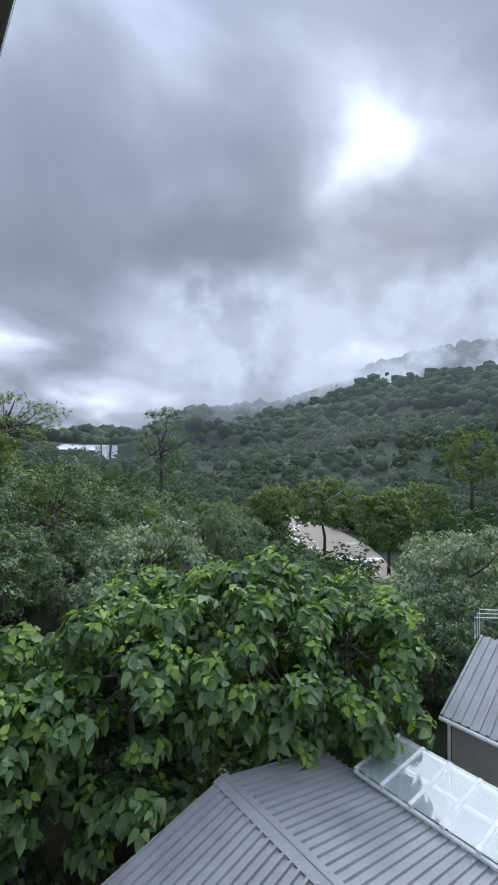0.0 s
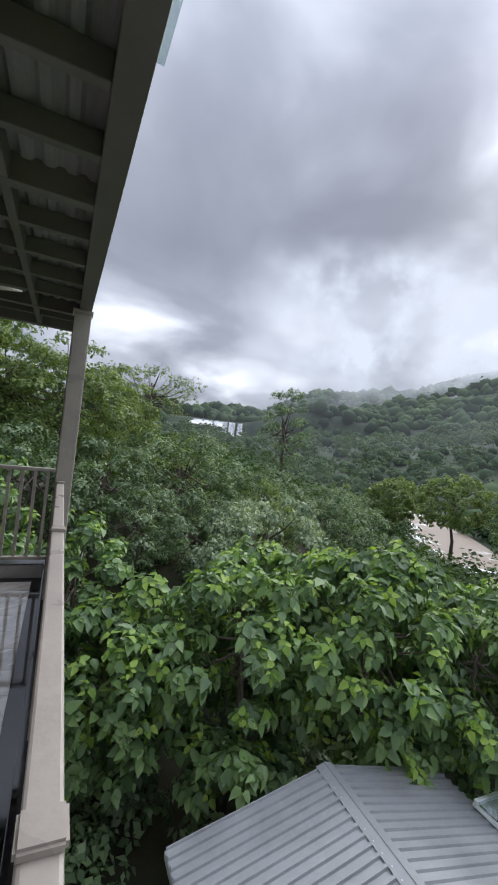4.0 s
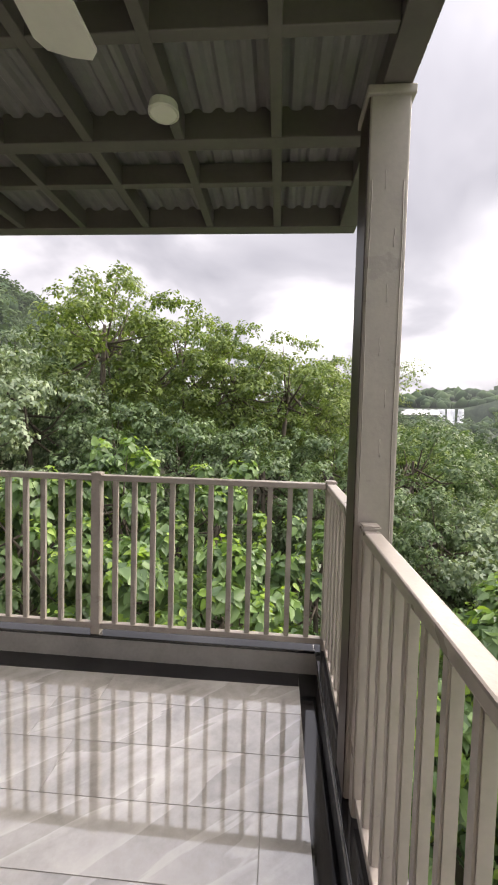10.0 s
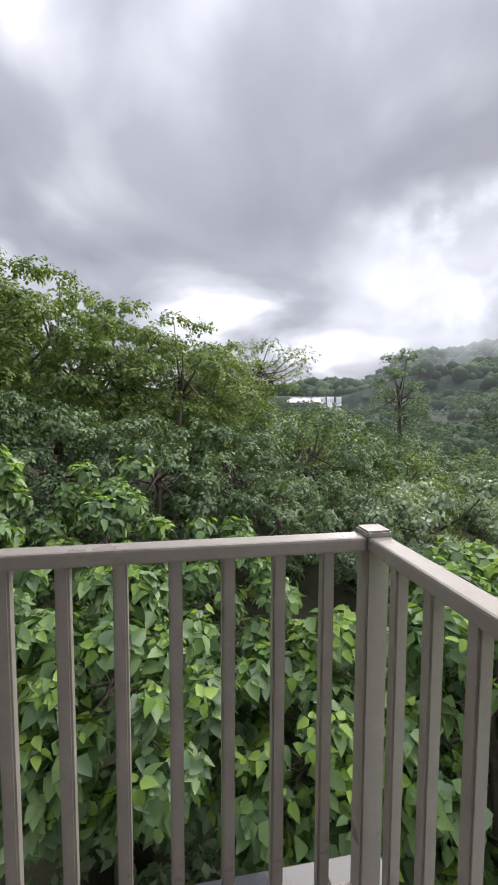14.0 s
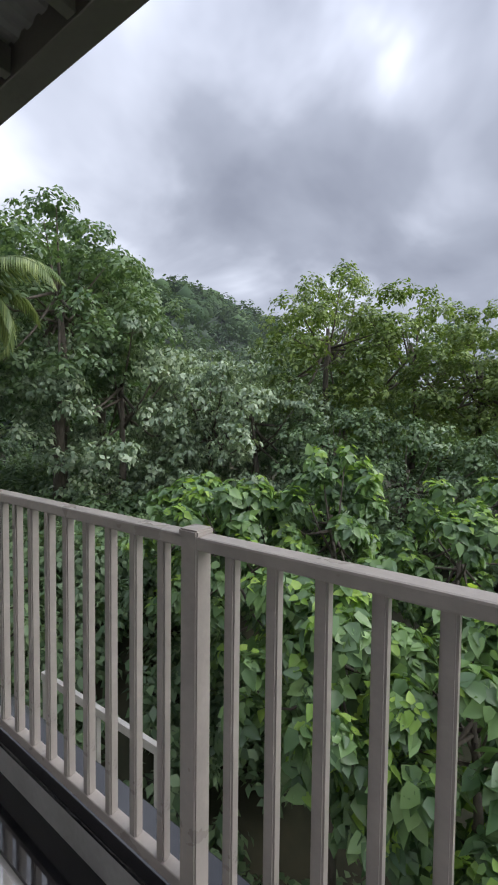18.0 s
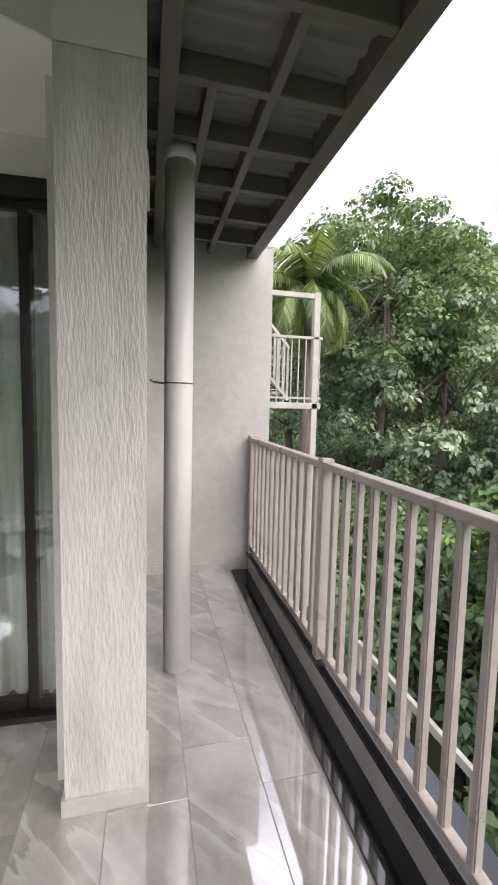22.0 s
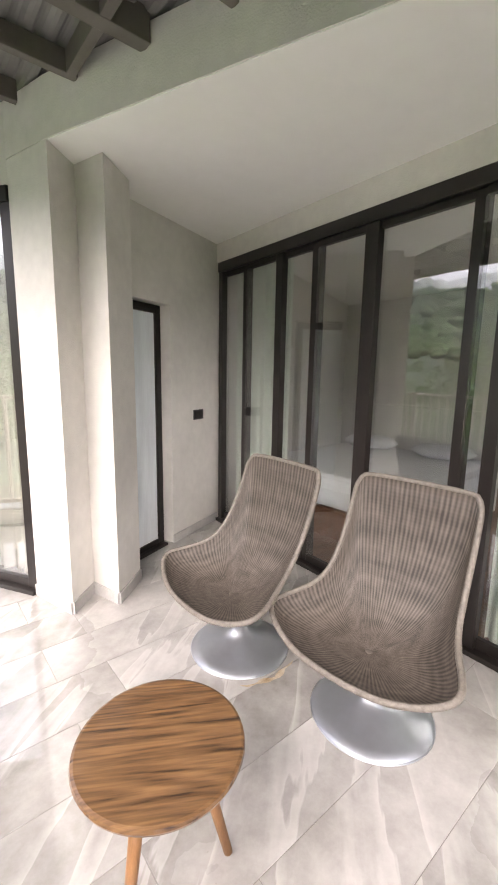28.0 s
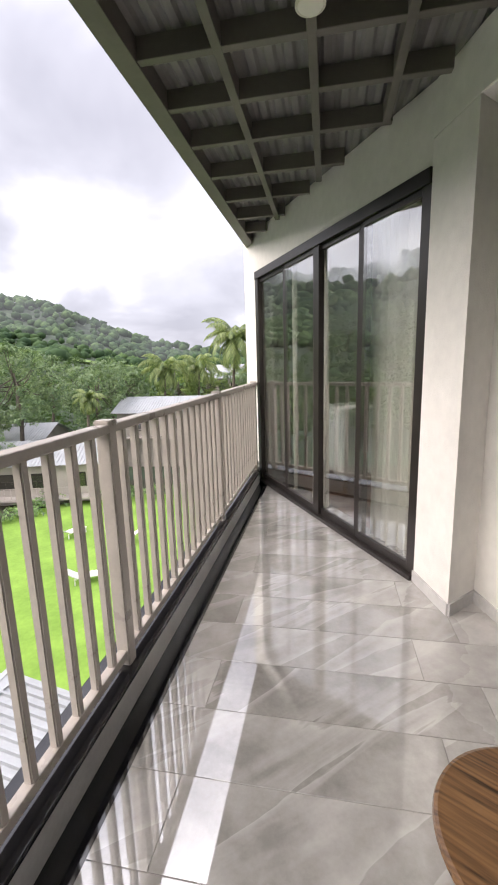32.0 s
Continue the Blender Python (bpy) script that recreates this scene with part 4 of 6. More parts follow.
def wood_material():
    m = bpy.data.materials.new("burnt_pine")
    m.use_nodes = True
    nt = m.node_tree
    b = nt.nodes["Principled BSDF"]
    b.inputs["Roughness"].default_value = 0.3
    b.inputs["Coat Weight"].default_value, b.inputs["Coat Roughness"].default_value = 0.6, 0.12
    co = nt.nodes.new("ShaderNodeTexCoord")
    mp = nt.nodes.new("ShaderNodeMapping")
    mp.inputs["Scale"].default_value = (0.38, 5.0, 5.0)
    nt.links.new(co.outputs["Object"], mp.inputs[0])
    nz = nt.nodes.new("ShaderNodeTexNoise")
    nz.inputs["Scale"].default_value, nz.inputs["Detail"].default_value, nz.inputs["Distortion"].default_value = 1.6, 1.6, 0.3
    nt.links.new(mp.outputs[0], nz.inputs["Vector"])
    mul = nt.nodes.new("ShaderNodeMath")
    mul.operation = "MULTIPLY"
    mul.inputs[1].default_value = 100.0
    nt.links.new(nz.outputs[0], mul.inputs[0])
    sn = nt.nodes.new("ShaderNodeMath")
    sn.operation = "SINE"
    nt.links.new(mul.outputs[0], sn.inputs[0])
    fine = nt.nodes.new("ShaderNodeTexNoise")
    fine.inputs["Scale"].default_value = 20.0
    nt.links.new(mp.outputs[0], fine.inputs["Vector"])
    ad = nt.nodes.new("ShaderNodeMath")
    ad.operation = "MULTIPLY_ADD"
    nt.links.new(sn.outputs[0], ad.inputs[0])
    # the bold streaks come and go over the board
    zone = nt.nodes.new("ShaderNodeTexNoise")
    zone.inputs["Scale"].default_value = 0.55
    nt.links.new(mp.outputs[0], zone.inputs["Vector"])
    zr = nt.nodes.new("ShaderNodeMapRange")
    zr.inputs["From Min"].default_value, zr.inputs["From Max"].default_value = 0.40, 0.62
    zr.inputs["To Min"].default_value, zr.inputs["To Max"].default_value = 0.12, 0.36
    nt.links.new(zone.outputs[0], zr.inputs["Value"])
    nt.links.new(zr.outputs[0], ad.inputs[1])
    nt.links.new(fine.outputs[0], ad.inputs[2])
    rp = nt.nodes.new("ShaderNodeValToRGB")
    rp.color_ramp.elements[0].position, rp.color_ramp.elements[0].color = 0.20, (0.026, 0.013, 0.007, 1)
    rp.color_ramp.elements[1].position, rp.color_ramp.elements[1].color = 0.85, (0.23, 0.125, 0.055, 1)
    rp.color_ramp.elements.new(0.40).color = (0.115, 0.06, 0.027, 1)
    nt.links.new(ad.outputs[0], rp.inputs[0])
    nt.links.new(rp.outputs[0], b.inputs["Base Color"])
    bu = nt.nodes.new("ShaderNodeBump")
    bu.inputs["Strength"].default_value, bu.inputs["Distance"].default_value = 0.3, 0.004
    nt.links.new(ad.outputs[0], bu.inputs["Height"])
    nt.links.new(bu.outputs[0], b.inputs["Normal"])
    return m


M_WOOD = wood_material()
tb = thing("side_table", (-1.365, -2.16, 0), -31, "round dark-stained wooden side table on three splayed legs", "table")
part("tabletop", lathe([(0, 0.418), (0.231, 0.418), (0.241, 0.424), (0.244, 0.433), (0.241, 0.442), (0.233, 0.445), (0, 0.445)], 64), M_WOOD, tb, "burnt pine top with bold grain")
for a in (183, 303, 63):
    c, s = math.cos(radians(a)), math.sin(radians(a))
    part("leg", tube([(0.10 * c, 0.10 * s, 0.418), (0.2 * c, 0.2 * s, 0.0)], [0.021, 0.014], seg=14), M_WOOD2, tb, smooth=True)
part("leg_plate", box(-0.10, -0.10, 0.40, 0.10, 0.10, 0.4175), M_WOOD2, tb, bevel=0.006)

# rust ring left on the floor by a chair base
sr = random.Random(3)
bm = bmesh.new()
inner, outer = [], []
for k in range(25):
    a = radians(52 + 66 * k / 24)
    mid_, half = 0.298 + 0.006 * math.sin(k * 0.6), (0.011 + 0.006 * math.sin(k * 0.9) + 0.004 * sr.random()) * math.sin(math.pi * (k + 0.5) / 25)
    for lst, rr in ((inner, mid_ - half), (outer, mid_ + half)):
        lst.append(bm.verts.new((-2.19 + rr * math.cos(a), -2.828 + rr * math.sin(a), 0.0016)))
for k in range(24):
    bm.faces.new((inner[k], outer[k], outer[k + 1], inner[k + 1]))
tagged(obj("trim_rust_stain", bm, material("rust_stain", (0.42, 0.28, 0.14), 0.4, vary=0.4, scale=18, tint=(0.5, 0.42, 0.32))), "orange rust stain on the floor tiles", "stain", kind="structure")


# ---------- outside stairs beyond the west wall ----------
st = thing("outside_stairs", (-7.4, 0, 0), 0, "grey steel outside stairs with landing and barred railing", "stairs")
M_STAIR = material("pale_grey_steel", (0.42, 0.40, 0.37), 0.5, vary=0.12, scale=4)
part("landing", box(-1.6, 0.35, 1.50, 0.0, 1.86, 1.60), M_STAIR, st, bevel=0.01)
for z0, z1 in ((-4.6, 3.36),):
    part("post", box(-0.1, 1.70, z0, 0.0, 1.80, z1), M_STAIR, st, bevel=0.006)
part("top_beam", box(-0.09, 0.2, 3.26, -0.01, 1.70, 3.34), M_STAIR, st, bevel=0.006)
part("handrail", box(-0.04, 0.35, 2.62, 0.0, 1.86, 2.66), M_STAIR, st, bevel=0.004)
part("lower_rail", box(-0.035, 0.35, 1.66, -0.005, 1.86, 1.69), M_STAIR, st)
for k in range(13):
    y = 0.38 + k * 0.12
    part("bar", box(-0.028, y - 0.008, 1.60, -0.012, y + 0.008, 2.62), M_STAIR, st)
for k in range(6):
    z = 1.80 + k * 0.13
    part("cross_bar", box(-0.032, 0.35, z - 0.006, -0.022, 1.2, z + 0.006), M_STAIR, st)
rise = lambda y: 1.70 + (1.37 - y) * 1.12          # foot of the upper flight's guard
for k in range(9):
    y, z = 1.40 - 0.165 * k, 1.60 + 0.185 * k
    part("tread", box(-1.30, y - 0.25, z + 0.145, -0.42, y, z + 0.185), M_STAIR, st)
part("stringer", tube([(-0.38, 1.42, rise(1.42)), (-0.38, -0.3, rise(-0.3))], 0.035, seg=4), M_STAIR, st)
part("guard_rail", tube([(-0.38, 1.42, rise(1.42) + 0.86), (-0.38, -0.3, rise(-0.3) + 0.86)], 0.032, seg=4), M_STAIR, st)
for k in range(22):
    y = 1.40 - 0.078 * k
    part("guard_bar", box(-0.391, y - 0.019, rise(y), -0.369, y + 0.019, rise(y) + 0.86), M_STAIR, st)
part("lower_guard_rail", tube([(-0.3, 1.25, 0.30), (-0.3, 0.1, 1.82)], 0.035, seg=4), M_STAIR, st)
bm = prism([(-0.28, 1.2), (-0.32, 1.2), (-0.32, 0.36), (-0.28, 0.36)][::-1], lambda x, y: -0.35 + (1.2 - y) * 1.32, lambda x, y: 0.33 + (1.2 - y) * 1.32)
bmesh.ops.recalc_face_normals(bm, faces=bm.faces)
part("lower_flight_panel", bm, M_STAIR, st)
part("lower_handrail", box(-0.6, 3.04, -3.08, 2.45, 3.12, -2.94), M_STAIR, st, bevel=0.01)
for x in (-0.5, 1.0, 2.4):
    part("lower_post", box(x - 0.05, 3.045, -8.9, x + 0.05, 3.115, -3.08), M_STAIR, st)

# upper storey behind, with its projecting glass canopy
tagged(obj("wall_upper_storey", prism([(-0.6, -7.6), (-2.9, -1.4), (-12, -1.4), (-12, -11.6), (-0.6, -11.6)], 3.05, 7.9), M_WALL), kind="structure")
cg = thing("glass_canopy_edge", (0.08, 0.0, 7.15), 0, "projecting glass canopy on dark brackets high above", "canopy")
g = part("glass_sheet", box(-0.3, -7.0, 0.05, 0.68, 1.2, 0.065), M_SKYGLASS, cg)
g.visible_shadow = False
for y in (1.1, 0.45, -0.2, -0.85, -1.5, -2.2, -3.0, -4.0, -5.0, -6.0):
    part("bracket", box(-2.9, y - 0.035, 0.0, 0.52, y + 0.035, 0.05), M_STEEL, cg, bevel=0.003)


# ---------- ground, hills, water ----------
def sstep(a, b, x):
    t = np.clip((x - a) / (b - a), 0, 1)
    return t * t * (3 - 2 * t)


def ground_z(x, y):
    x, y = np.asarray(x, float), np.asarray(y, float)
    r = np.hypot(x, y)
    az = np.degrees(np.arctan2(x, y))
    h = -9.4 + 0 * r
    # forest slope to the north and west
    w = sstep(-125, -60, az) * (1 - sstep(-50, 2, az))
    h = h + w * (6.0 * sstep(3, 16, r) + 61 * sstep(20, 190, r) + 110 * sstep(190, 900, r))
    w2 = sstep(-40, -5, az) * (1 - sstep(15, 48, az))
    h = h + w2 * (5.5 * sstep(5, 25, r) - 3 * sstep(30, 60, r))
    # river valley to the east
    we = sstep(20, 50, az) * (1 - sstep(85, 115, az))
    h = h - we * 6.5 * sstep(35, 65, r)
    # plateau with the falls
    wf = sstep(-15, 10, az) * (1 - sstep(30, 55, az))
    h = h + wf * (-5 * sstep(60, 160, r) + 4 * sstep(250, 420, r) + 13 * sstep(4, 10, az) * (1 - sstep(19.2, 20.6, az)) * sstep(430, 540, r) + (36 - 13 * sstep(4, 10, az) * (1 - sstep(19.2, 20.6, az))) * sstep(640, 665, r) + 45 * sstep(800, 1400, r))
    # mountain to the east
    prof = np.interp(az, [20, 27, 38, 46, 52, 58, 73, 100, 135], [0.1, 0.2, 0.34, 0.5, 0.72, 0.9, 1.0, 0.9, 0.4])
    wm = sstep(22, 34, az) * (1 - sstep(125, 160, az))
    h = h + wm * prof * (55 * sstep(160, 420, r) + 330 * sstep(420, 1500, r) + 160 * sstep(1300, 2400, r))
    # hills to the south
    a2 = np.where(az < 0, az + 360, az)
    ws = np.interp(a2, [112, 126, 139.7, 146, 152, 159, 164, 176, 205, 250], [0, 0.55, 0.84, 1.0, 0.76, 0.4, 0.27, 0.2, 0.15, 0])
    h = h + ws * (12 * sstep(60, 200, r) + 92 * sstep(330, 1150, r))
    return h


M_GROUND = material("forest_floor", (0.04, 0.052, 0.026), 0.95, vary=0.4, scale=0.35, tint=(0.075, 0.068, 0.04))
M_WOODED = material("wooded_slope", (0.036, 0.062, 0.036), 0.95, vary=0.5, scale=0.06, tint=(0.06, 0.095, 0.05))
M_FARWOOD = leaf_material("far_canopy", (0.030, 0.062, 0.030), (0.095, 0.155, 0.062), 0.8, 0.1, island=0.8, spec=0.1, patch=0.012)
rs_ = [0.0, 6, 12, 18, 25, 33, 42, 54, 68, 85, 105, 130, 160, 195, 240, 300, 370, 450, 540, 640, 652, 665, 700, 800, 950, 1150, 1400, 1700, 2100, 2600, 3300, 4500]
NAZ = 180
V, Fc = [(0.0, 0.0, -9.4)], []
for r in rs_[1:]:
    a = np.radians(np.arange(NAZ) * 360 / NAZ)
    xs, ys = r * np.sin(a), r * np.cos(a)
    zs = ground_z(xs, ys)
    for x, y, z in zip(xs, ys, zs):
        bump = noise.noise((x * 0.006, y * 0.006, 2.0)) * min(40.0, r * 0.03) if r > 120 else 0.0
        V.append((float(x), float(y), float(z) + bump))
for k in range(NAZ):
    Fc.append((0, 1 + (k + 1) % NAZ, 1 + k))
for j in range(len(rs_) - 2):
    b0, b1 = 1 + j * NAZ, 1 + (j + 1) * NAZ
    for k in range(NAZ):
        k2 = (k + 1) % NAZ
        Fc.append((b0 + k, b0 + k2, b1 + k2, b1 + k))
me = bpy.data.meshes.new("ground")
me.from_pydata(V, [], Fc)
for p in me.polygons:
    p.use_smooth = True
me.materials.append(M_GROUND)
me.materials.append(M_WOODED)
for p in me.polygons:
    p.material_index = 1 if math.hypot(p.center.x, p.center.y) > 38 else 0
ground = tagged(new("ground", me), "wooded valley floor and hillsides", "ground", kind="structure")

# lawn below the terrace to the south-east
M_GRASS = material("mown_lawn", (0.14, 0.27, 0.03), 0.9, vary=0.18, scale=0.6, bump=0.6, bump_scale=30, tint=(0.21, 0.36, 0.05))
lw = bmesh.new()
lawn_poly = [(5.5, -11), (9, -9), (17, -9.5), (22, -17), (22.5, -28), (17, -33.5), (8, -34), (3, -30), (2.5, -18)]
lawn = tagged(obj("lawn", prism(lawn_poly, -9.6, -9.30), M_GRASS), "bright green mown lawn below the terrace", "lawn", kind="structure")

# river with rapids, and the falls
def water_material(name, white):
    m = material(name, (0.16, 0.13, 0.10), 0.15, vary=0.2, scale=0.2)
    nt = m.node_tree
    b = nt.nodes["Principled BSDF"]
    co = nt.nodes.new("ShaderNodeTexCoord")
    nz = nt.nodes.new("ShaderNodeTexNoise")
    nz.inputs["Scale"].default_value, nz.inputs["Detail"].default_value = 0.14, 6
    mp = nt.nodes.new("ShaderNodeMapping")
    mp.inputs["Scale"].default_value = (1.0, 1.0, 0.15)
    nt.links.new(co.outputs["Object"], mp.inputs[0])
    nt.links.new(mp.outputs[0], nz.inputs["Vector"])
    rp = nt.nodes.new("ShaderNodeValToRGB")
    rp.color_ramp.elements[0].position, rp.color_ramp.elements[0].color = 0.62 - white * 0.5, (0.25, 0.19, 0.14, 1)
    rp.color_ramp.elements[1].position, rp.color_ramp.elements[1].color = 0.68 - white * 0.35, (0.82, 0.84, 0.88, 1)
    nt.links.new(nz.outputs[0], rp.inputs[0])
    nt.links.new(rp.outputs[0], b.inputs["Base Color"])
    b.inputs["Roughness"].default_value = 0.4
    return m


M_RAPIDS = water_material("brown_river_rapids", 0.1)
M_FALLS = water_material("white_falling_water", 0.75)
rv = bmesh.new()
cl, wd = [], []
BED = [Vector((150, 150, 0)), Vector((94, 82, 0)), Vector((72, 50, 0)), Vector((56, 31, 0)), Vector((47, 14, 0)), Vector((44, -12, 0))]
for k in range(21):
    t = k / 20 * 5
    i = min(4, int(t))
    cl.append(BED[i].lerp(BED[i + 1], t - i))
    wd.append(6.5 + 2 * math.sin(t * 1.2))
rows = []
for k, c in enumerate(cl):
    d = (cl[min(k + 1, 20)] - cl[max(k - 1, 0)]).normalized()
    n = Vector((-d.y, d.x, 0))
    rows.append([rv.verts.new((c + n * wd[k] * s) + Vector((0, 0, -14.9))) for s in (-1, -0.5, 0, 0.5, 1)])
for a, b in zip(rows, rows[1:]):
    for i in range(4):
        rv.faces.new((a[i], a[i + 1], b[i + 1], b[i]))
bmesh.ops.recalc_face_normals(rv, faces=rv.faces)
tagged(obj("water_river", rv, M_RAPIDS), "brown river with white rapids between the trees", "river", kind="structure")
fl = thing("waterfall", (0, 0, 0), 0, "wide white waterfall dropping over a far cliff", "waterfall", kind="structure")
for a0, a1, zt in ((16.3, 20.3, 25.4), (20.3, 21.1, 25.8), (21.35, 22.15, 26.4), (22.5, 23.2, 26.0)):
    bm = bmesh.new()
    g = []
    for i in range(13):
        a = radians(a0 + (a1 - a0) * i / 12)
        col = []
        for j in range(7):
            v = j / 6
            a = radians(a0 + (a1 - a0) * (i / 12 + 0.12 * noise.noise((i * 0.35, v * 2.2, a0)) + 0.1 * (i / 6 - 1) * v))
            rr = 640 - 16 * v ** 1.6 + 3 * noise.noise((i * 0.7, v * 1.3, a0))
            col.append(bm.verts.new((rr * math.sin(a), rr * math.cos(a), zt + 0.9 * noise.noise((i * 0.9, a0, 3.0)) - (8.0 if a0 < 17 else 24) * v)))
        top_ = bm.verts.new((690 * math.sin(a), 690 * math.cos(a), zt + 1.0))
        g.append([top_] + col)
    for a, b in zip(g, g[1:]):
        for j in range(7):
            bm.faces.new((a[j], b[j], b[j + 1], a[j + 1]))
    part("curtain_of_water", bm, M_FALLS, fl, smooth=True)


# ---------- trees ----------
def leaves(blobs, n, size, rng, droop=0.55, shell=0.4, wide=0.8, per=7, upper=False, simple=False):
    """Verts and faces of n leaves in whorls round the shoots of ellipsoid clumps (centre, radii)."""
    C = np.array([b[0] for b in blobs], float)
    R = np.array([b[1] for b in blobs], float)
    wgt = (R[:, 0] * R[:, 1]) + R[:, 0] * R[:, 2]
    m = max(1, n // per)
    pick = rng.choice(len(blobs), m, p=wgt / wgt.sum())
    d = rng.normal(size=(m, 3))
    d /= np.linalg.norm(d, axis=1)[:, None]
    low = d[:, 2] < (0.25 if upper else -0.35)
    d[low, 2] = np.abs(d[low, 2]) * (1.0 if upper else 0.6) + (0.3 if upper else 0)
    rad = (1.06 - 0.1 * rng.random(m)) if upper else 1 - shell * rng.random(m) ** 1.7
    tw = C[pick] + d * R[pick] * rad[:, None]
    a = d * 0.75 + np.array([0, 0, 0.6]) + rng.normal(size=(m, 3)) * 0.22
    a /= np.linalg.norm(a, axis=1)[:, None]
    u = np.cross(a, rng.normal(size=(m, 3)))
    u /= np.linalg.norm(u, axis=1)[:, None]
    w = np.cross(a, u)
    k = np.tile(np.arange(per), m)
    rep = lambda q: np.repeat(q, per, 0)
    N = m * per
    ph = k * 2 * np.pi / per + rng.uniform(-0.45, 0.45, N)
    e = rep(u) * np.cos(ph)[:, None] + rep(w) * np.sin(ph)[:, None]
    s = size * (0.55 + 0.75 * rng.random(N))
    pos = rep(tw) + (e * 0.16 + rep(a) * rng.uniform(-0.9, 0.25, N)[:, None]) * size
    ax = e + rep(a) * 0.1 + np.array([0, 0, -1]) * (droop * rng.uniform(0.4, 1.4, N))[:, None] + rng.normal(size=(N, 3)) * 0.15
    ax /= np.linalg.norm(ax, axis=1)[:, None]
    nrm = rep(a) * 0.9 + e * 0.35 + rng.normal(size=(N, 3)) * 0.22
    nrm -= ax * (nrm * ax).sum(1)[:, None]
    nrm /= np.linalg.norm(nrm, axis=1)[:, None] + 1e-9
    sd = np.cross(nrm, ax)
    shp = [(0, 0, 0), (0.45, -0.36 * wide, 0.07), (1.0, 0, -0.12), (0.45, 0.36 * wide, 0.07)] if simple else [(0, 0, 0), (0.2, -0.44 * wide, 0.07), (0.6, -0.32 * wide, 0.03), (1.0, 0, -0.18), (0.6, 0.32 * wide, 0.03), (0.2, 0.44 * wide, 0.07)]
    q = len(shp)
    out = np.empty((N, q, 3))
    for j, (p0, p1, p2) in enumerate(shp):
        out[:, j] = pos + (ax * p0 + sd * p1 + nrm * p2) * s[:, None]
    idx = np.arange(N)[:, None] * q
    f = idx + np.array([[0, 1, 2, 3]]) if simple else np.concatenate([idx + np.array([[0, 1, 2, 3]]), idx + np.array([[0, 3, 4, 5]])])
    return out.reshape(-1, 3), f


def mesh_np(name, v, f, mat):
    me = bpy.data.meshes.new(name)
    k = f.shape[1]
    me.vertices.add(len(v))
    me.vertices.foreach_set("co", v.astype(np.float32).ravel())
    me.loops.add(f.size)
    me.loops.foreach_set("vertex_index", f.astype(np.int32).ravel())
    me.polygons.add(len(f))
    me.polygons.foreach_set("loop_start", np.arange(0, f.size, k, dtype=np.int32))
    me.update(calc_edges=True)
    me.materials.append(mat)
    return me


M_BARK = material("grey_brown_bark", (0.12, 0.10, 0.08), 0.9, vary=0.35, scale=5, bump=0.6, bump_scale=14, stretch=(3, 3, 0.7))
M_LEAF_BRIGHT = leaf_material("broad_bright_leaf", (0.066, 0.13, 0.06), (0.25, 0.385, 0.145), 0.36, 0.3, island=1.0, spec=0.55)
M_LEAF_YOUNG = leaf_material("young_yellow_green_leaf", (0.19, 0.33, 0.06), (0.38, 0.53, 0.12), 0.4, 0.4)
M_LEAF_GREY = leaf_material("grey_green_leaf", (0.12, 0.185, 0.115), (0.44, 0.53, 0.37), 0.36, 0.25, spec=0.5)
M_LEAF_DARK = leaf_material("dark_green_leaf", (0.068, 0.125, 0.062), (0.235, 0.33, 0.17), 0.4, 0.28, spec=0.5)
M_LEAF_YELLOW = leaf_material("yellow_green_leaf", (0.085, 0.14, 0.05), (0.29, 0.375, 0.125), 0.45, 0.32)


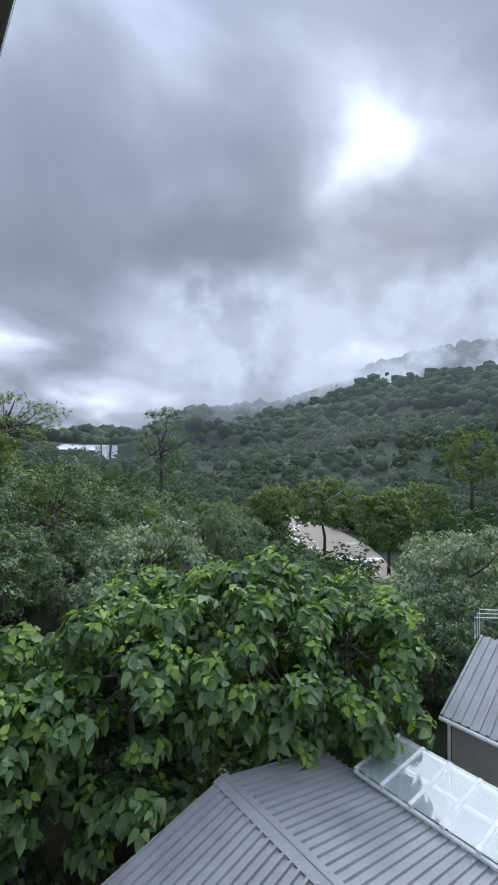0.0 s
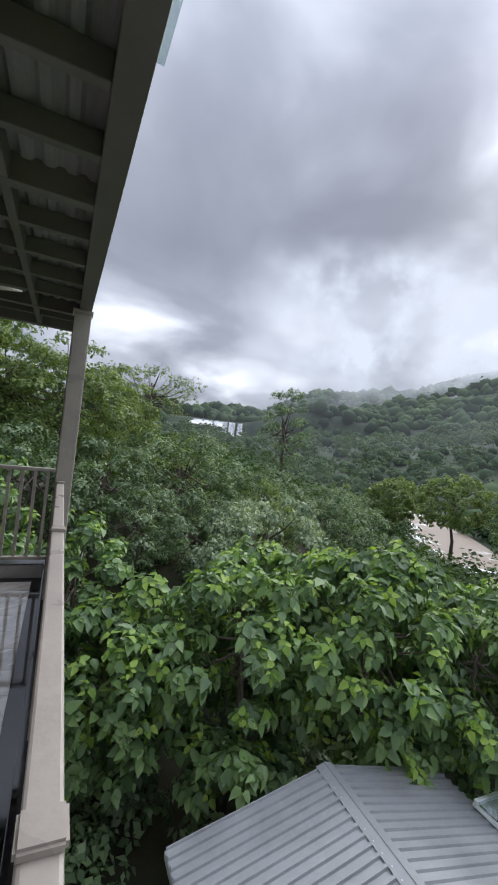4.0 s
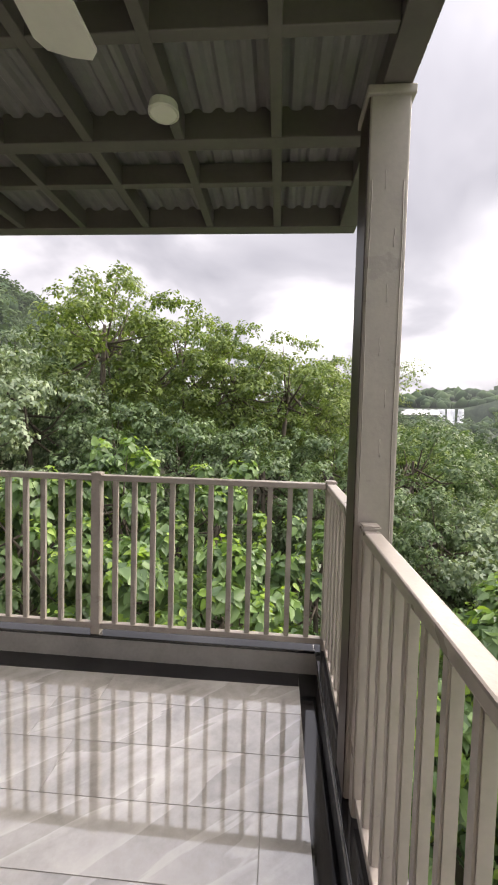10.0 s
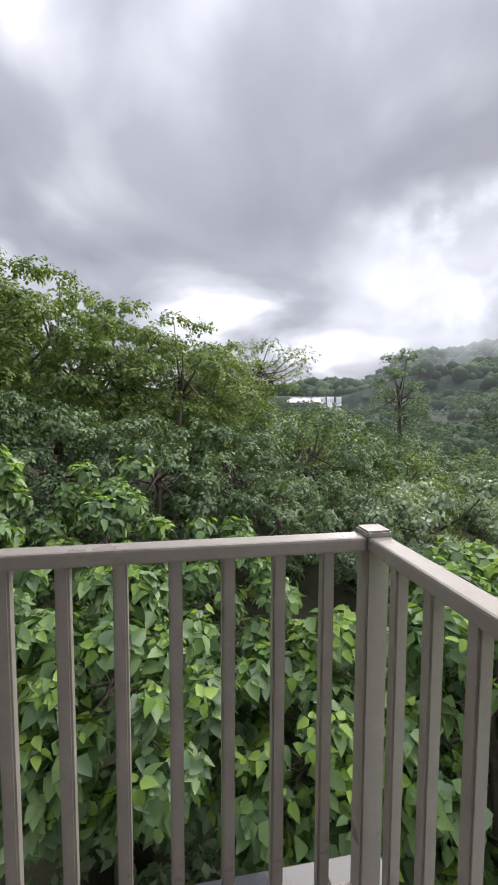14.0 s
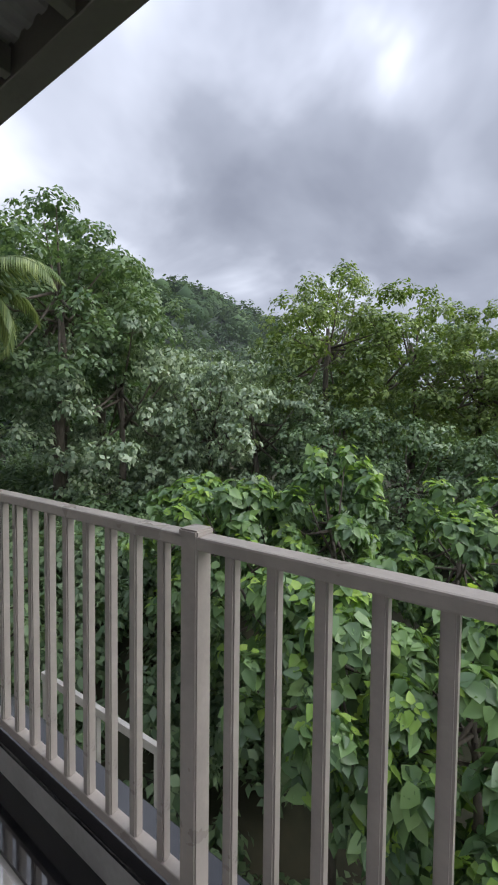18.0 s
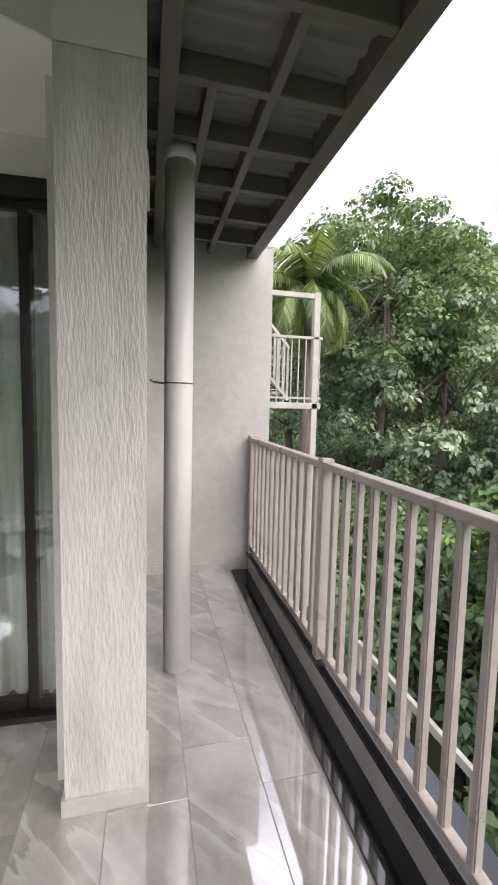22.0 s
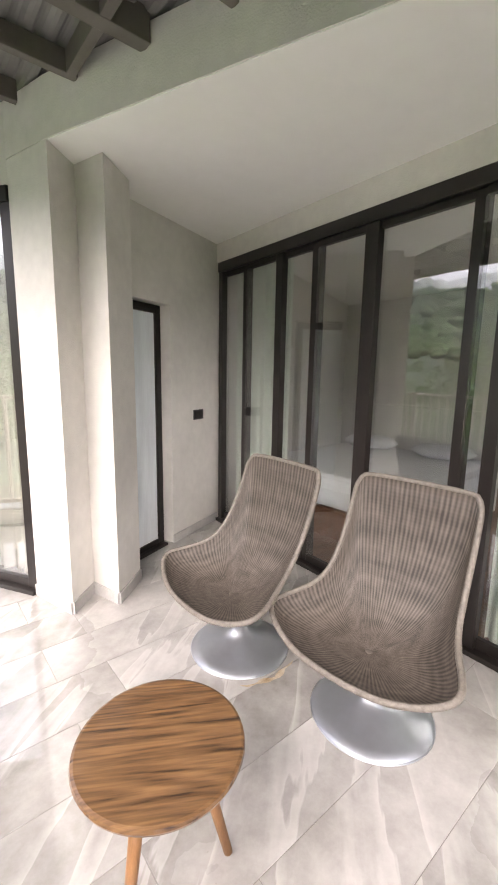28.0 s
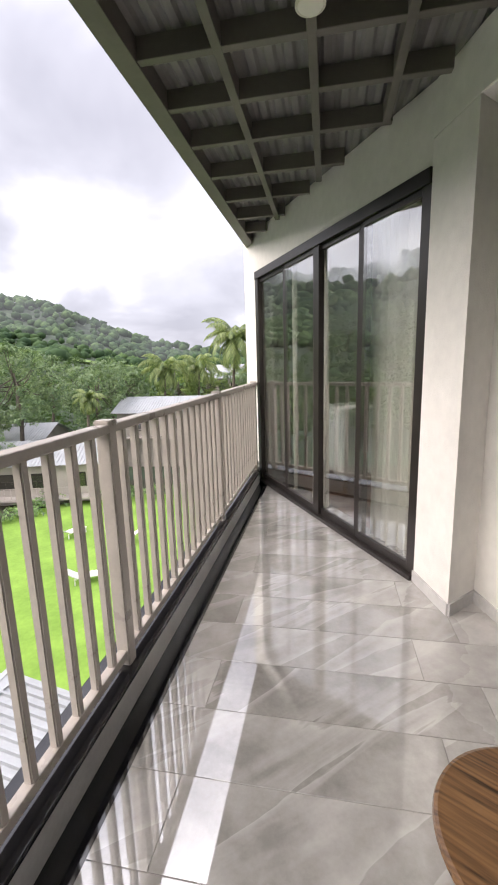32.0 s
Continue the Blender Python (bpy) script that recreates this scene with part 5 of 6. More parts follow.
def tree(name, at, height, radius, mat, n, size, seed, label, crown=0.6, clumps=22, flat=1.0, lean=(0, 0), gap=0.34, trunk_r=None, droop=0.55, young=0, simple=False, twiggy=3):
    """A tapered trunk with limbs and a crown of leaf clumps. height: from foot to top; crown: its share of the height."""
    rng = np.random.default_rng(seed)
    e = thing(name, at, 0, label, "tree")
    ch = height * crown
    cz = height - ch / 2
    blobs, tips = [], []
    for i in range(clumps):
        z = 1 - 2 * (i + 0.5) / clumps
        a = i * 2.39996 + rng.uniform(-0.5, 0.5)
        rr = math.sqrt(max(0, 1 - z * z))
        k = rng.uniform(0.62, 0.95)
        c = np.array([radius * rr * math.cos(a) * k, radius * rr * math.sin(a) * k, cz + z * ch / 2 * k * flat])
        c[:2] += np.array(lean) * (c[2] / height)
        b = radius * gap * rng.uniform(0.7, 1.3)
        blobs.append((c, (b, b, b * 0.72)))
        tips.append(c)
    v, f = leaves(blobs, n, size, rng, droop, simple=simple)
    o = new("crown", mesh_np("crown", v, f, mat))
    o.parent = e
    if young:
        v, f = leaves(blobs, young, size * 0.72, rng, 0.35, per=4, upper=True)
        o = new("young_leaves", mesh_np("young_leaves", v, f, M_LEAF_YOUNG))
        o.parent = e
    tr = trunk_r or height * 0.018
    bm = bmesh.new()
    top_ = Vector((lean[0] * 0.8, lean[1] * 0.8, height - ch * 0.35))
    pts = [Vector((0, 0, -0.4)), Vector((0.15 * tr, 0, height * 0.2)), top_ * 0.55 + Vector((rng.uniform(-1, 1) * tr * 2, rng.uniform(-1, 1) * tr * 2, 0)), top_]
    tube(pts, [tr * 1.25, tr, tr * 0.75, tr * 0.4], bm, seg=9)
    trunk = part("trunk", bm, M_BARK, e, smooth=True)
    for c in tips[::twiggy]:
        s = rng.uniform(0.45, 0.95)
        p0 = pts[2].lerp(pts[3], s) if c[2] > pts[2].z else pts[1].lerp(pts[2], s)
        c = Vector(c)
        m = p0.lerp(c, 0.5) + Vector((0, 0, -0.06 * height * rng.random()))
        part("limb", tube([p0, m, c], [tr * 0.35, tr * 0.22, tr * 0.08], seg=6), M_BARK, trunk, smooth=True)
    return e


def gz(x, y):
    return float(ground_z(x, y))


def place(kind_tree, x, y, top, rz=0, s=None):
    """A copy of a tree whose crown tops out at height top."""
    o = copy_thing(kind_tree, Matrix())
    o.matrix_basis = pose(x, y, top - kind_tree["tall"] * (s or 1), 0, 0, rz) @ Matrix.Scale(s or 1, 4)
    return o


# broad-leaved bright trees close to the terrace: (x, y, top, radius, height, leaves)
for i, (x, y, top_, rad, hgt, n) in enumerate([(5.2, 5.3, -1.35, 2.7, 7.8, 6500), (8.9, 4.2, -0.55, 3.0, 8.6, 7500), (11.8, 2.9, -1.6, 2.7, 7.5, 6000), (2.2, 6.2, -2.5, 2.4, 6.5, 5000), (7.2, 8.2, -1.6, 2.7, 7.6, 5000), (14.6, 5.0, -2.6, 2.5, 6.5, 4500)]):
    tree("broadleaf_tree", (x, y, top_ - hgt), hgt, rad, M_LEAF_BRIGHT, int(n * 0.85), 0.33, 10 + i, "bright green broad-leaved tree below the terrace", crown=0.8, clumps=52, gap=0.23, young=n // 8)
for i, (x, y, top_, rad, hgt, n) in enumerate([(-1.4, 5.6, -0.9, 1.9, 5.0, 4200), (-4.7, 8.2, 1.25, 1.5, 6.2, 3200), (-6.2, 6.6, 0.65, 1.7, 5.8, 3600), (-2.3, 11.2, 0.5, 2.1, 6.4, 4000), (-3.4, 5.4, -0.4, 1.7, 5.4, 3800), (-8.2, 7.4, 0.5, 1.6, 5.5, 3000), (0.8, 8.8, -0.9, 2.0, 6.0, 3600)]):
    tree("broadleaf_sapling", (x, y, top_ - hgt), hgt, rad, M_LEAF_BRIGHT, int(n * 1.0), 0.27, 40 + i, "young broad-leaved tree with bright heart-shaped leaves", crown=0.82, clumps=36, gap=0.21, young=n // 9, twiggy=2)

# tall forest to the north and north-west
kinds = []
for i, (mat, n, size, rad, hgt, lab) in enumerate([
        (M_LEAF_YELLOW, 9500, 0.25, 4.2, 13.0, "tall yellow-green forest tree"), (M_LEAF_DARK, 9500, 0.26, 4.6, 12.0, "dense dark green forest tree"),
        (M_LEAF_GREY, 10500, 0.27, 4.4, 12.0, "grey-green forest tree with large hanging leaves"), (M_LEAF_DARK, 8500, 0.24, 3.6, 10.0, "dark green forest tree")]):
    k = tree("forest_tree", (0, 0, -400), hgt, rad, mat, n, size, 70 + i, lab, crown=0.74, clumps=46, gap=0.25, droop=0.9 if i == 2 else 0.5, simple=True)
    k["tall"] = hgt
    kinds.append(k)
LAY = [  # kind, x, y, top, scale
    (0, -9.9, 19.4, 10.0, 1.0), (0, -6.0, 20.5, 8.8, 0.95), (0, -3.0, 21.0, 7.4, 0.9), (0, 0.2, 21.8, 7.0, 0.9), (0, 3.0, 25.5, 6.2, 0.85),
    (1, -21.5, 14.0, 11.4, 1.0), (2, -14.6, 15.4, 5.6, 0.95), (2, -11.6, 15.0, 4.6, 0.85), (2, -16.5, 11.5, 6.6, 1.0), (1, -20.5, 11.0, 11.5, 1.1),
    (3, -8.0, 16.0, 3.0, 0.8), (1, -5.0, 16.5, 2.2, 0.75), (1, -1.0, 17.0, 1.8, 0.75), (3, 2.4, 18.5, 1.6, 0.75),
    (1, 7.9, 23.3, 2.4, 0.95), (3, 3.8, 15.6, -0.6, 0.7), (1, 8.0, 18.6, -1.4, 0.8), (2, 10.4, 14.2, -0.5, 0.85), (1, 15.0, 24.5, 0.2, 0.8), (3, 18.8, 21.8, -0.4, 0.75), (0, 13.4, 20.5, -0.6, 0.7),
    (2, 26.5, 4.8, -0.8, 1.1), (1, 22.5, 2.0, -3.2, 0.8), (3, 31.5, 9.0, -2.6, 0.9), (1, 36.0, 5.0, -2.0, 0.9), (1, 24.0, 24.5, -2.2, 0.8), (3, 20.5, 29.0, -1.6, 0.8), (3, 21.0, 15.0, -5.0, 0.7), (1, 27.0, 18.5, -6.0, 0.7), (3, 32.0, 24.0, -6.8, 0.7),
    (0, 9.5, 30.0, 2.0, 0.9), (0, 4.0, 32.0, 5.5, 1.0), (3, 27.5, 33.0, -3.0, 0.8), (1, 33.0, 38.0, -3.5, 0.85), (3, 36.0, 31.0, -7.0, 0.7), (1, 41.0, 46.0, -4.0, 0.9), (0, 47.0, 55.0, -3.5, 0.9),
    (2, -22.0, 6.5, 9.0, 1.0), (1, -24.5, 13.0, 12.5, 1.1), (1, -13.5, 21.5, 6.0, 1.0), (2, -17.5, 19.5, 6.5, 1.0), (1, -30, 17, 14.0, 1.1), (0, -12.0, 27.0, 12.0, 1.1), (1, -6.0, 29.0, 9.0, 1.0), (1, 0.5, 30.0, 7.0, 1.0), (2, -20, 27, 8, 1.0), (1, -17.4, 9.0, 10.6, 1.0), (3, 19.0, 8.2, -4.2, 0.8),
    # south and east of the lawn
    (1, 28.3, -36.5, 4.4, 1.0), (3, 33, -38, 2.0, 1.0), (1, 25.0, -45.0, 2.4, 0.9), (1, 28.5, -55, 3.2, 1.0), (3, 24.5, -51.5, 2.4, 0.9), (1, 36, -52, 4.0, 1.0), (0, 17, -63, 2.0, 0.9), (3, 12.5, -65, 1.6, 0.9), (0, 21, -61, 2.2, 0.9), (1, 8.5, -60, 1.8, 0.9), (3, 5, -62, 1.5, 0.9), (1, 28, -31, -3.0, 0.7), (3, 36, -30, -1, 0.9), (1, 2, -66, 1.0, 1.0),
    # between the near trees and the river
    (1, 17.5, 6.5, -4.2, 0.75), (3, 15.5, 10.0, -3.6, 0.8), (1, 13.0, 11.5, -2.8, 0.75), (3, 20.5, 4.2, -4.6, 0.7),
]
for j, (k, x, y, top_, s) in enumerate(LAY):
    place(kinds[k], x, y, top_, (j * 77) % 360, s)
for k in kinds:
    for c in list(k.children_recursive):
        bpy.data.objects.remove(c)
    bpy.data.objects.remove(k)


# far woods: thousands of low clumps over the slopes
def far_woods(name, rng, count, r0, r1, a0, a1, size, mat, label, keep=None):
    ico = bmesh.new()
    bmesh.ops.create_icosphere(ico, subdivisions=1, radius=1.0)
    bv = np.array([v.co[:] for v in ico.verts])
    bf = np.array([[v.index for v in f.verts] for f in ico.faces])
    ico.free()
    a = np.radians(rng.uniform(a0, a1, count))
    r = r0 * (r1 / r0) ** rng.random(count)
    x, y = r * np.sin(a), r * np.cos(a)
    if keep is not None:
        ok = keep(x, y, r)
        x, y, r = x[ok], y[ok], r[ok]
    z = ground_z(x, y)
    m = len(x)
    s = size(r) * rng.uniform(0.6, 1.35, m)
    jit = rng.uniform(0.72, 1.3, (m, len(bv)))
    v = bv[None] * jit[:, :, None] * np.stack([s, s, s * 0.85], 1)[:, None]
    bump = np.array([noise.noise((p * 0.006, q_ * 0.006, 2.0)) * min(40.0, rr * 0.03) if rr > 120 else 0.0 for p, q_, rr in zip(x, y, r)])
    v += np.stack([x, y, z + s * 0.55 + bump], 1)[:, None]
    f = bf[None] + (np.arange(m) * len(bv))[:, None, None]
    return tagged(new(name, mesh_np(name, v.reshape(-1, 3), f.reshape(-1, 3), mat)), label, "forest", kind="stuff")


def leafy_woods(name, rng, count, per, r0, r1, a0, a1, size, mat, label, keep=None):
    """Woods seen from afar: each tree a loose dome of a few large sprays of leaves."""
    a = np.radians(rng.uniform(a0, a1, count))
    r = r0 * (r1 / r0) ** rng.random(count)
    x, y = r * np.sin(a), r * np.cos(a)
    if keep is not None:
        ok = keep(x, y, r)
        x, y, r = x[ok], y[ok], r[ok]
    z = ground_z(x, y)
    s = size(r) * rng.uniform(0.6, 1.4, len(x))
    bump = np.array([noise.noise((p * 0.006, q_ * 0.006, 2.0)) * min(40.0, rr * 0.03) if rr > 120 else 0.0 for p, q_, rr in zip(x, y, r)])
    blobs = [((p, q_, w + t_ * 0.7), (t_, t_, t_ * 1.05)) for p, q_, w, t_ in zip(x, y, z + bump, s)]
    v, f = leaves(blobs, len(x) * per, 1.0, rng, 0.4, 0.5, 1.1, per=5, simple=True)
    # sprays grow with their tree
    v = v.reshape(-1, 4, 3)
    base = v[:, :1]
    d_ = np.hypot(base[:, 0, 0], base[:, 0, 1])
    k = 0.27 * size(d_)
    v = base + (v - base) * k[:, None, None]
    return tagged(new(name, mesh_np(name, v.reshape(-1, 3), f, mat)), label, "forest", kind="stuff")


rng = np.random.default_rng(5)


def off_bed(x, y, r, near=13):
    """Clear of the river and of the open bank before it."""
    d = np.full(np.shape(x), 1e9)
    for p, q_ in zip(BED, BED[1:]):
        u, v = q_.x - p.x, q_.y - p.y
        t = np.clip(((x - p.x) * u + (y - p.y) * v) / (u * u + v * v), 0, 1)
        d = np.minimum(d, np.hypot(x - p.x - t * u, y - p.y - t * v))
    az = np.degrees(np.arctan2(x, y + 5.6))
    return (d > near) & ~((az > 40) & (az < 63) & (r < np.interp(az, [40, 52, 63], [115, 95, 62])) & (near > 9))


river_off = lambda x, y, r: off_bed(x, y, r) & ~((np.degrees(np.arctan2(x, y)) < 24) & (np.degrees(np.arctan2(x, y)) > np.where(r > 638, 14.0, 20.4)) & (r > 600) & (r < 720))
M_MIDWOOD = leaf_material("mixed_canopy", (0.040, 0.082, 0.034), (0.17, 0.25, 0.085), 0.6, 0.25, island=0.3, spec=0.2, patch=0.09)
leafy_woods("far_woods", rng, 1500, 110, 40, 200, -75, 120, lambda r: 2.2 + r * 0.014, M_MIDWOOD, "mixed forest canopy over the valley", river_off)
leafy_woods("river_scrub", rng, 330, 90, 42, 135, 36, 64, lambda r: 1.9 + r * 0.008, M_MIDWOOD, "low scrub on the river banks", lambda x, y, r: off_bed(x, y, r, 8.0))
leafy_woods("far_woods", rng, 2600, 60, 190, 620, -75, 120, lambda r: 3.2 + r * 0.011, M_MIDWOOD, "dense forest canopy on the far valley side", river_off)
far_woods("far_woods", rng, 6000, 560, 2600, -70, 125, lambda r: 5.0 + r * 0.0085, M_FARWOOD, "forest covering the distant mountain", river_off)
far_woods("far_woods", rng, 2500, 110, 640, -75, 120, lambda r: 2.0 + r * 0.0085, M_FARWOOD, "dense forest on the valley slopes", river_off)
far_woods("far_woods", rng, 3000, 750, 1700, 28, 105, lambda r: 4.0 + r * 0.006, M_FARWOOD, "forest along the misty ridges", river_off)
leafy_woods("far_woods", rng, 1000, 70, 70, 270, 118, 200, lambda r: 1.6 + r * 0.008, M_MIDWOOD, "trees beyond the cottages")
meadow = lambda x, y, r: ~((np.degrees(np.arctan2(x, y)) > 146.5) & (np.degrees(np.arctan2(x, y)) < 163) & (r < 500))
far_woods("far_woods", rng, 5500, 300, 1700, 112, 205, lambda r: 2.6 + r * 0.0062, M_FARWOOD, "forest on the southern hills", meadow)
fd = bmesh.new()
g = []
for i in range(25):
    a = radians(147 + 15.5 * i / 24)
    col = []
    for j in range(9):
        r = 345 + 15 * math.sin(i * 0.7) + (105 + 14 * math.sin(i * 0.45)) * j / 8
        x, y = r * math.sin(a), r * math.cos(a)
        bump = noise.noise((x * 0.006, y * 0.006, 2.0)) * min(40.0, r * 0.03)
        col.append(fd.verts.new((x, y, float(ground_z(x, y)) + bump + 2.2)))
    g.append(col)
for p, q_ in zip(g, g[1:]):
    for j in range(8):
        fd.faces.new((p[j], p[j + 1], q_[j + 1], q_[j]))
tagged(obj("ground_meadow", fd, material("bright_meadow", (0.12, 0.22, 0.045), 0.95, vary=0.3, scale=0.03, tint=(0.2, 0.3, 0.08)), smooth=True), "bright green meadow at the foot of the hill", "meadow", kind="structure")

# mist hanging on the slopes: see-through sheets whose glow stands in for lit haze
def glowing_mist_material(density, scale):
    m = bpy.data.materials.new("mist")
    m.use_nodes = True
    nt = m.node_tree
    nt.nodes.clear()
    out = nt.nodes.new("ShaderNodeOutputMaterial")
    tr = nt.nodes.new("ShaderNodeBsdfTransparent")
    # emission gives the haze its pale light
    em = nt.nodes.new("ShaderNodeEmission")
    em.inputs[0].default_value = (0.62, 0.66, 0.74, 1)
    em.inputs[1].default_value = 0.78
    co = nt.nodes.new("ShaderNodeTexCoord")
    nz = nt.nodes.new("ShaderNodeTexNoise")
    nz.inputs["Scale"].default_value, nz.inputs["Detail"].default_value = scale, 6
    nt.links.new(co.outputs["Object"], nz.inputs["Vector"])
    uv = nt.nodes.new("ShaderNodeUVMap")
    sp = nt.nodes.new("ShaderNodeSeparateXYZ")
    nt.links.new(uv.outputs[0], sp.inputs[0])
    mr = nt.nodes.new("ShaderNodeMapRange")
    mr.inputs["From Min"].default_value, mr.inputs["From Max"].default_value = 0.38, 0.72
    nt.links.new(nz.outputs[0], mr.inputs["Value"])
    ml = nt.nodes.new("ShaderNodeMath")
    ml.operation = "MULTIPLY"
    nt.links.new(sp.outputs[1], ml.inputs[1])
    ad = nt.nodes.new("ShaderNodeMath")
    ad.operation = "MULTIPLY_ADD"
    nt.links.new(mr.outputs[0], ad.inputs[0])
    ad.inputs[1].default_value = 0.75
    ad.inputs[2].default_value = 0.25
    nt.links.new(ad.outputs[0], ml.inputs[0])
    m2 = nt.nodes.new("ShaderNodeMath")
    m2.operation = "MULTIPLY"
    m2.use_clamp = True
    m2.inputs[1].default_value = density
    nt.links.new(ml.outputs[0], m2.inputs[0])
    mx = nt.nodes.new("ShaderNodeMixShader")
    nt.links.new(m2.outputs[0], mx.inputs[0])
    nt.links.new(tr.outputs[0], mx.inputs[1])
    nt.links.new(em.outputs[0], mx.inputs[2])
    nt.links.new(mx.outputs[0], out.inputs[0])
    return m


def mist(r, a0, a1, stops, density, scale, label):
    """A curved glowing sheet of mist; stops are (height, thickness 0 to 1)."""
    bm = bmesh.new()
    uvl = bm.loops.layers.uv.new("UVMap")
    n = 40
    g = [[bm.verts.new((r * math.sin(radians(a0 + (a1 - a0) * i / n)), r * math.cos(radians(a0 + (a1 - a0) * i / n)), z)) for z, _ in stops] for i in range(n + 1)]
    for i in range(n):
        for j in range(len(stops) - 1):
            f = bm.faces.new((g[i][j], g[i + 1][j], g[i + 1][j + 1], g[i][j + 1]))
            ends = [min(1.0, min(i, n - i) / 5.0), min(1.0, min(i + 1, n - i - 1) / 5.0)]
            for lp, (w, s) in zip(f.loops, ((ends[0], stops[j][1]), (ends[1], stops[j][1]), (ends[1], stops[j + 1][1]), (ends[0], stops[j + 1][1]))):
                lp[uvl].uv = (0, w * s)
    o = obj("backdrop_mist_glow", bm, glowing_mist_material(density, scale))
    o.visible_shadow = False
    return tagged(o, label, "mist", kind="structure")


mist(1000, 20, 130, [(-20, 0.1), (60, 0.12), (130, 0.2), (175, 0.6), (215, 1.0), (420, 1.0), (520, 0.0)], 1.25, 0.012, "glowing sheet of low cloud hiding the mountain top")
mist(330, -20, 125, [(-30, 0.3), (30, 0.35), (90, 0.35), (170, 0.25), (260, 0.0)], 0.38, 0.006, "glowing sheet of thin haze over the valley")
mist(140, 22, 125, [(-40, 0.3), (10, 0.35), (60, 0.3), (110, 0.0)], 0.14, 0.02, "glowing sheet of thin haze over the river woods")
# glow added in front of the slope to lighten its dark trees
mist(75, -85, -18, [(-40, 0.3), (15, 0.35), (45, 0.3), (80, 0.0)], 0.25, 0.03, "glowing sheet of thin haze lightening the forest slope")
mist(600, 120, 195, [(-20, 0.25), (40, 0.3), (75, 0.5), (120, 1.0), (220, 0.8), (300, 0.0)], 0.3, 0.01, "glowing sheet of low cloud over the southern hills")

# ---------- neighbouring houses ----------
def corrugated(name, x0, x1, y0, y1, zf, parent, mat, along="x", pitch=0.2, deep=0.03, label=""):
    """Ribbed sheet; zf gives its height; ribs run along the given axis."""
    bm = bmesh.new()
    pr = []
    lo, hi = (y0, y1) if along == "x" else (x0, x1)
    s = lo
    while s < hi:
        pr += [(s, 0), (s + pitch * 0.62, 0), (s + pitch * 0.7, deep), (s + pitch * 0.9, deep)]
        s += pitch
    pr = [(min(p, hi), d) for p, d in pr]
    ends = (x0, x1) if along == "x" else (y0, y1)
    rows = []
    for e_ in ends:
        rows.append([bm.verts.new((e_, p, zf(e_, p) + d) if along == "x" else (p, e_, zf(p, e_) + d)) for p, d in pr])
    for i in range(len(pr) - 1):
        bm.faces.new((rows[0][i], rows[0][i + 1], rows[1][i + 1], rows[1][i]))
    bmesh.ops.recalc_face_normals(bm, faces=bm.faces)
    o = part(name, bm, mat, parent, label)
    o.modifiers.new("thickness", "SOLIDIFY").thickness = 0.015
    return o


ha = thing("house", (0, 0, 0), 0, "low house with a blue-grey corrugated gable roof", "house")
RX, RZ = 6.12, -5.28
zA = lambda x, y: RZ - abs(x - RX) * 0.24
corrugated("roof_slope", RX + 0.02, 9.8, -8.55, 2.2, zA, ha, M_ROOF, "x", 0.2, 0.05)
corrugated("roof_slope", 2.6, RX - 0.02, -8.55, 2.2, zA, ha, M_ROOF, "x", 0.2, 0.05)
b = bmesh.new()
for sx in (-1, 1):
    v = [b.verts.new(p) for p in ((RX, -8.6, RZ + 0.07), (RX, 2.25, RZ + 0.07), (RX + sx * 0.2, 2.25, RZ + 0.015), (RX + sx * 0.2, -8.6, RZ + 0.015))]
    b.faces.new(v)
rcap = part("ridge_cap", b, M_ROOF, ha, "folded metal ridge cap")
rcap.modifiers.new("thickness", "SOLIDIFY").thickness = 0.02
scr = bpy.data.meshes.new("screw")
sb = lathe([(0, 0.012), (0.014, 0.01), (0.016, 0.0)], 8)
sb.to_mesh(scr)
sb.free()
scr.materials.append(M_ALU)
for sx in (-0.15, 0.15):
    for k in range(43):
        o = new("screw", scr)
        o.parent = ha
        o.location = (RX + sx, 2.1 - k * 0.24, RZ + 0.032)
part("wall", prism([(3.0, -8.3), (9.4, -8.3), (9.4, 1.9), (3.0, 1.9)], -9.5, lambda x, y: zA(x, y) - 0.03), M_HOUSE, ha)
part("fascia_board", box(2.58, -8.55, zA(2.6, 0) - 0.14, 2.62, 2.2, zA(2.6, 0) - 0.005), M_ROOF, ha)

gc = thing("glass_canopy", (-0.25, 0.36, 0), 0, "flat glass canopy on white steel bars between two houses", "canopy")
M_WHITEBAR = material("white_canopy_steel", (0.8, 0.82, 0.82), 0.45, vary=0.1)
for i in range(9):
    y = 0.62 - i * 0.75
    part("bar", box(9.85, y - 0.045, -5.97, 12.05, y + 0.045, -5.87), M_WHITEBAR, gc, bevel=0.005)
    if i < 8:
        g = part("pane", box(9.86, y - 0.745, -5.888, 12.04, y - 0.01, -5.878), M_SKYGLASS, gc)
        g.visible_shadow = False
for x in (9.88, 11.0, 12.02):
    part("edge_bar", box(x - 0.045, -5.4, -6.03, x + 0.045, 0.68, -5.972), M_WHITEBAR, gc)
for x, y in ((10.2, 0.5), (11.9, 0.5), (11.9, -5.2)):
    part("post", box(x - 0.04, y - 0.04, -9.5, x + 0.04, y + 0.04, -6.03), M_WHITEBAR, gc)
pl = tagged(obj("pavement_court", box(9.8, -9, -9.5, 13.6, 2.5, -9.25), material("pale_court_paving", (0.72, 0.82, 0.86), 0.5, vary=0.2, scale=0.8)), "pale wet paving under the canopy", "paving", kind="structure")

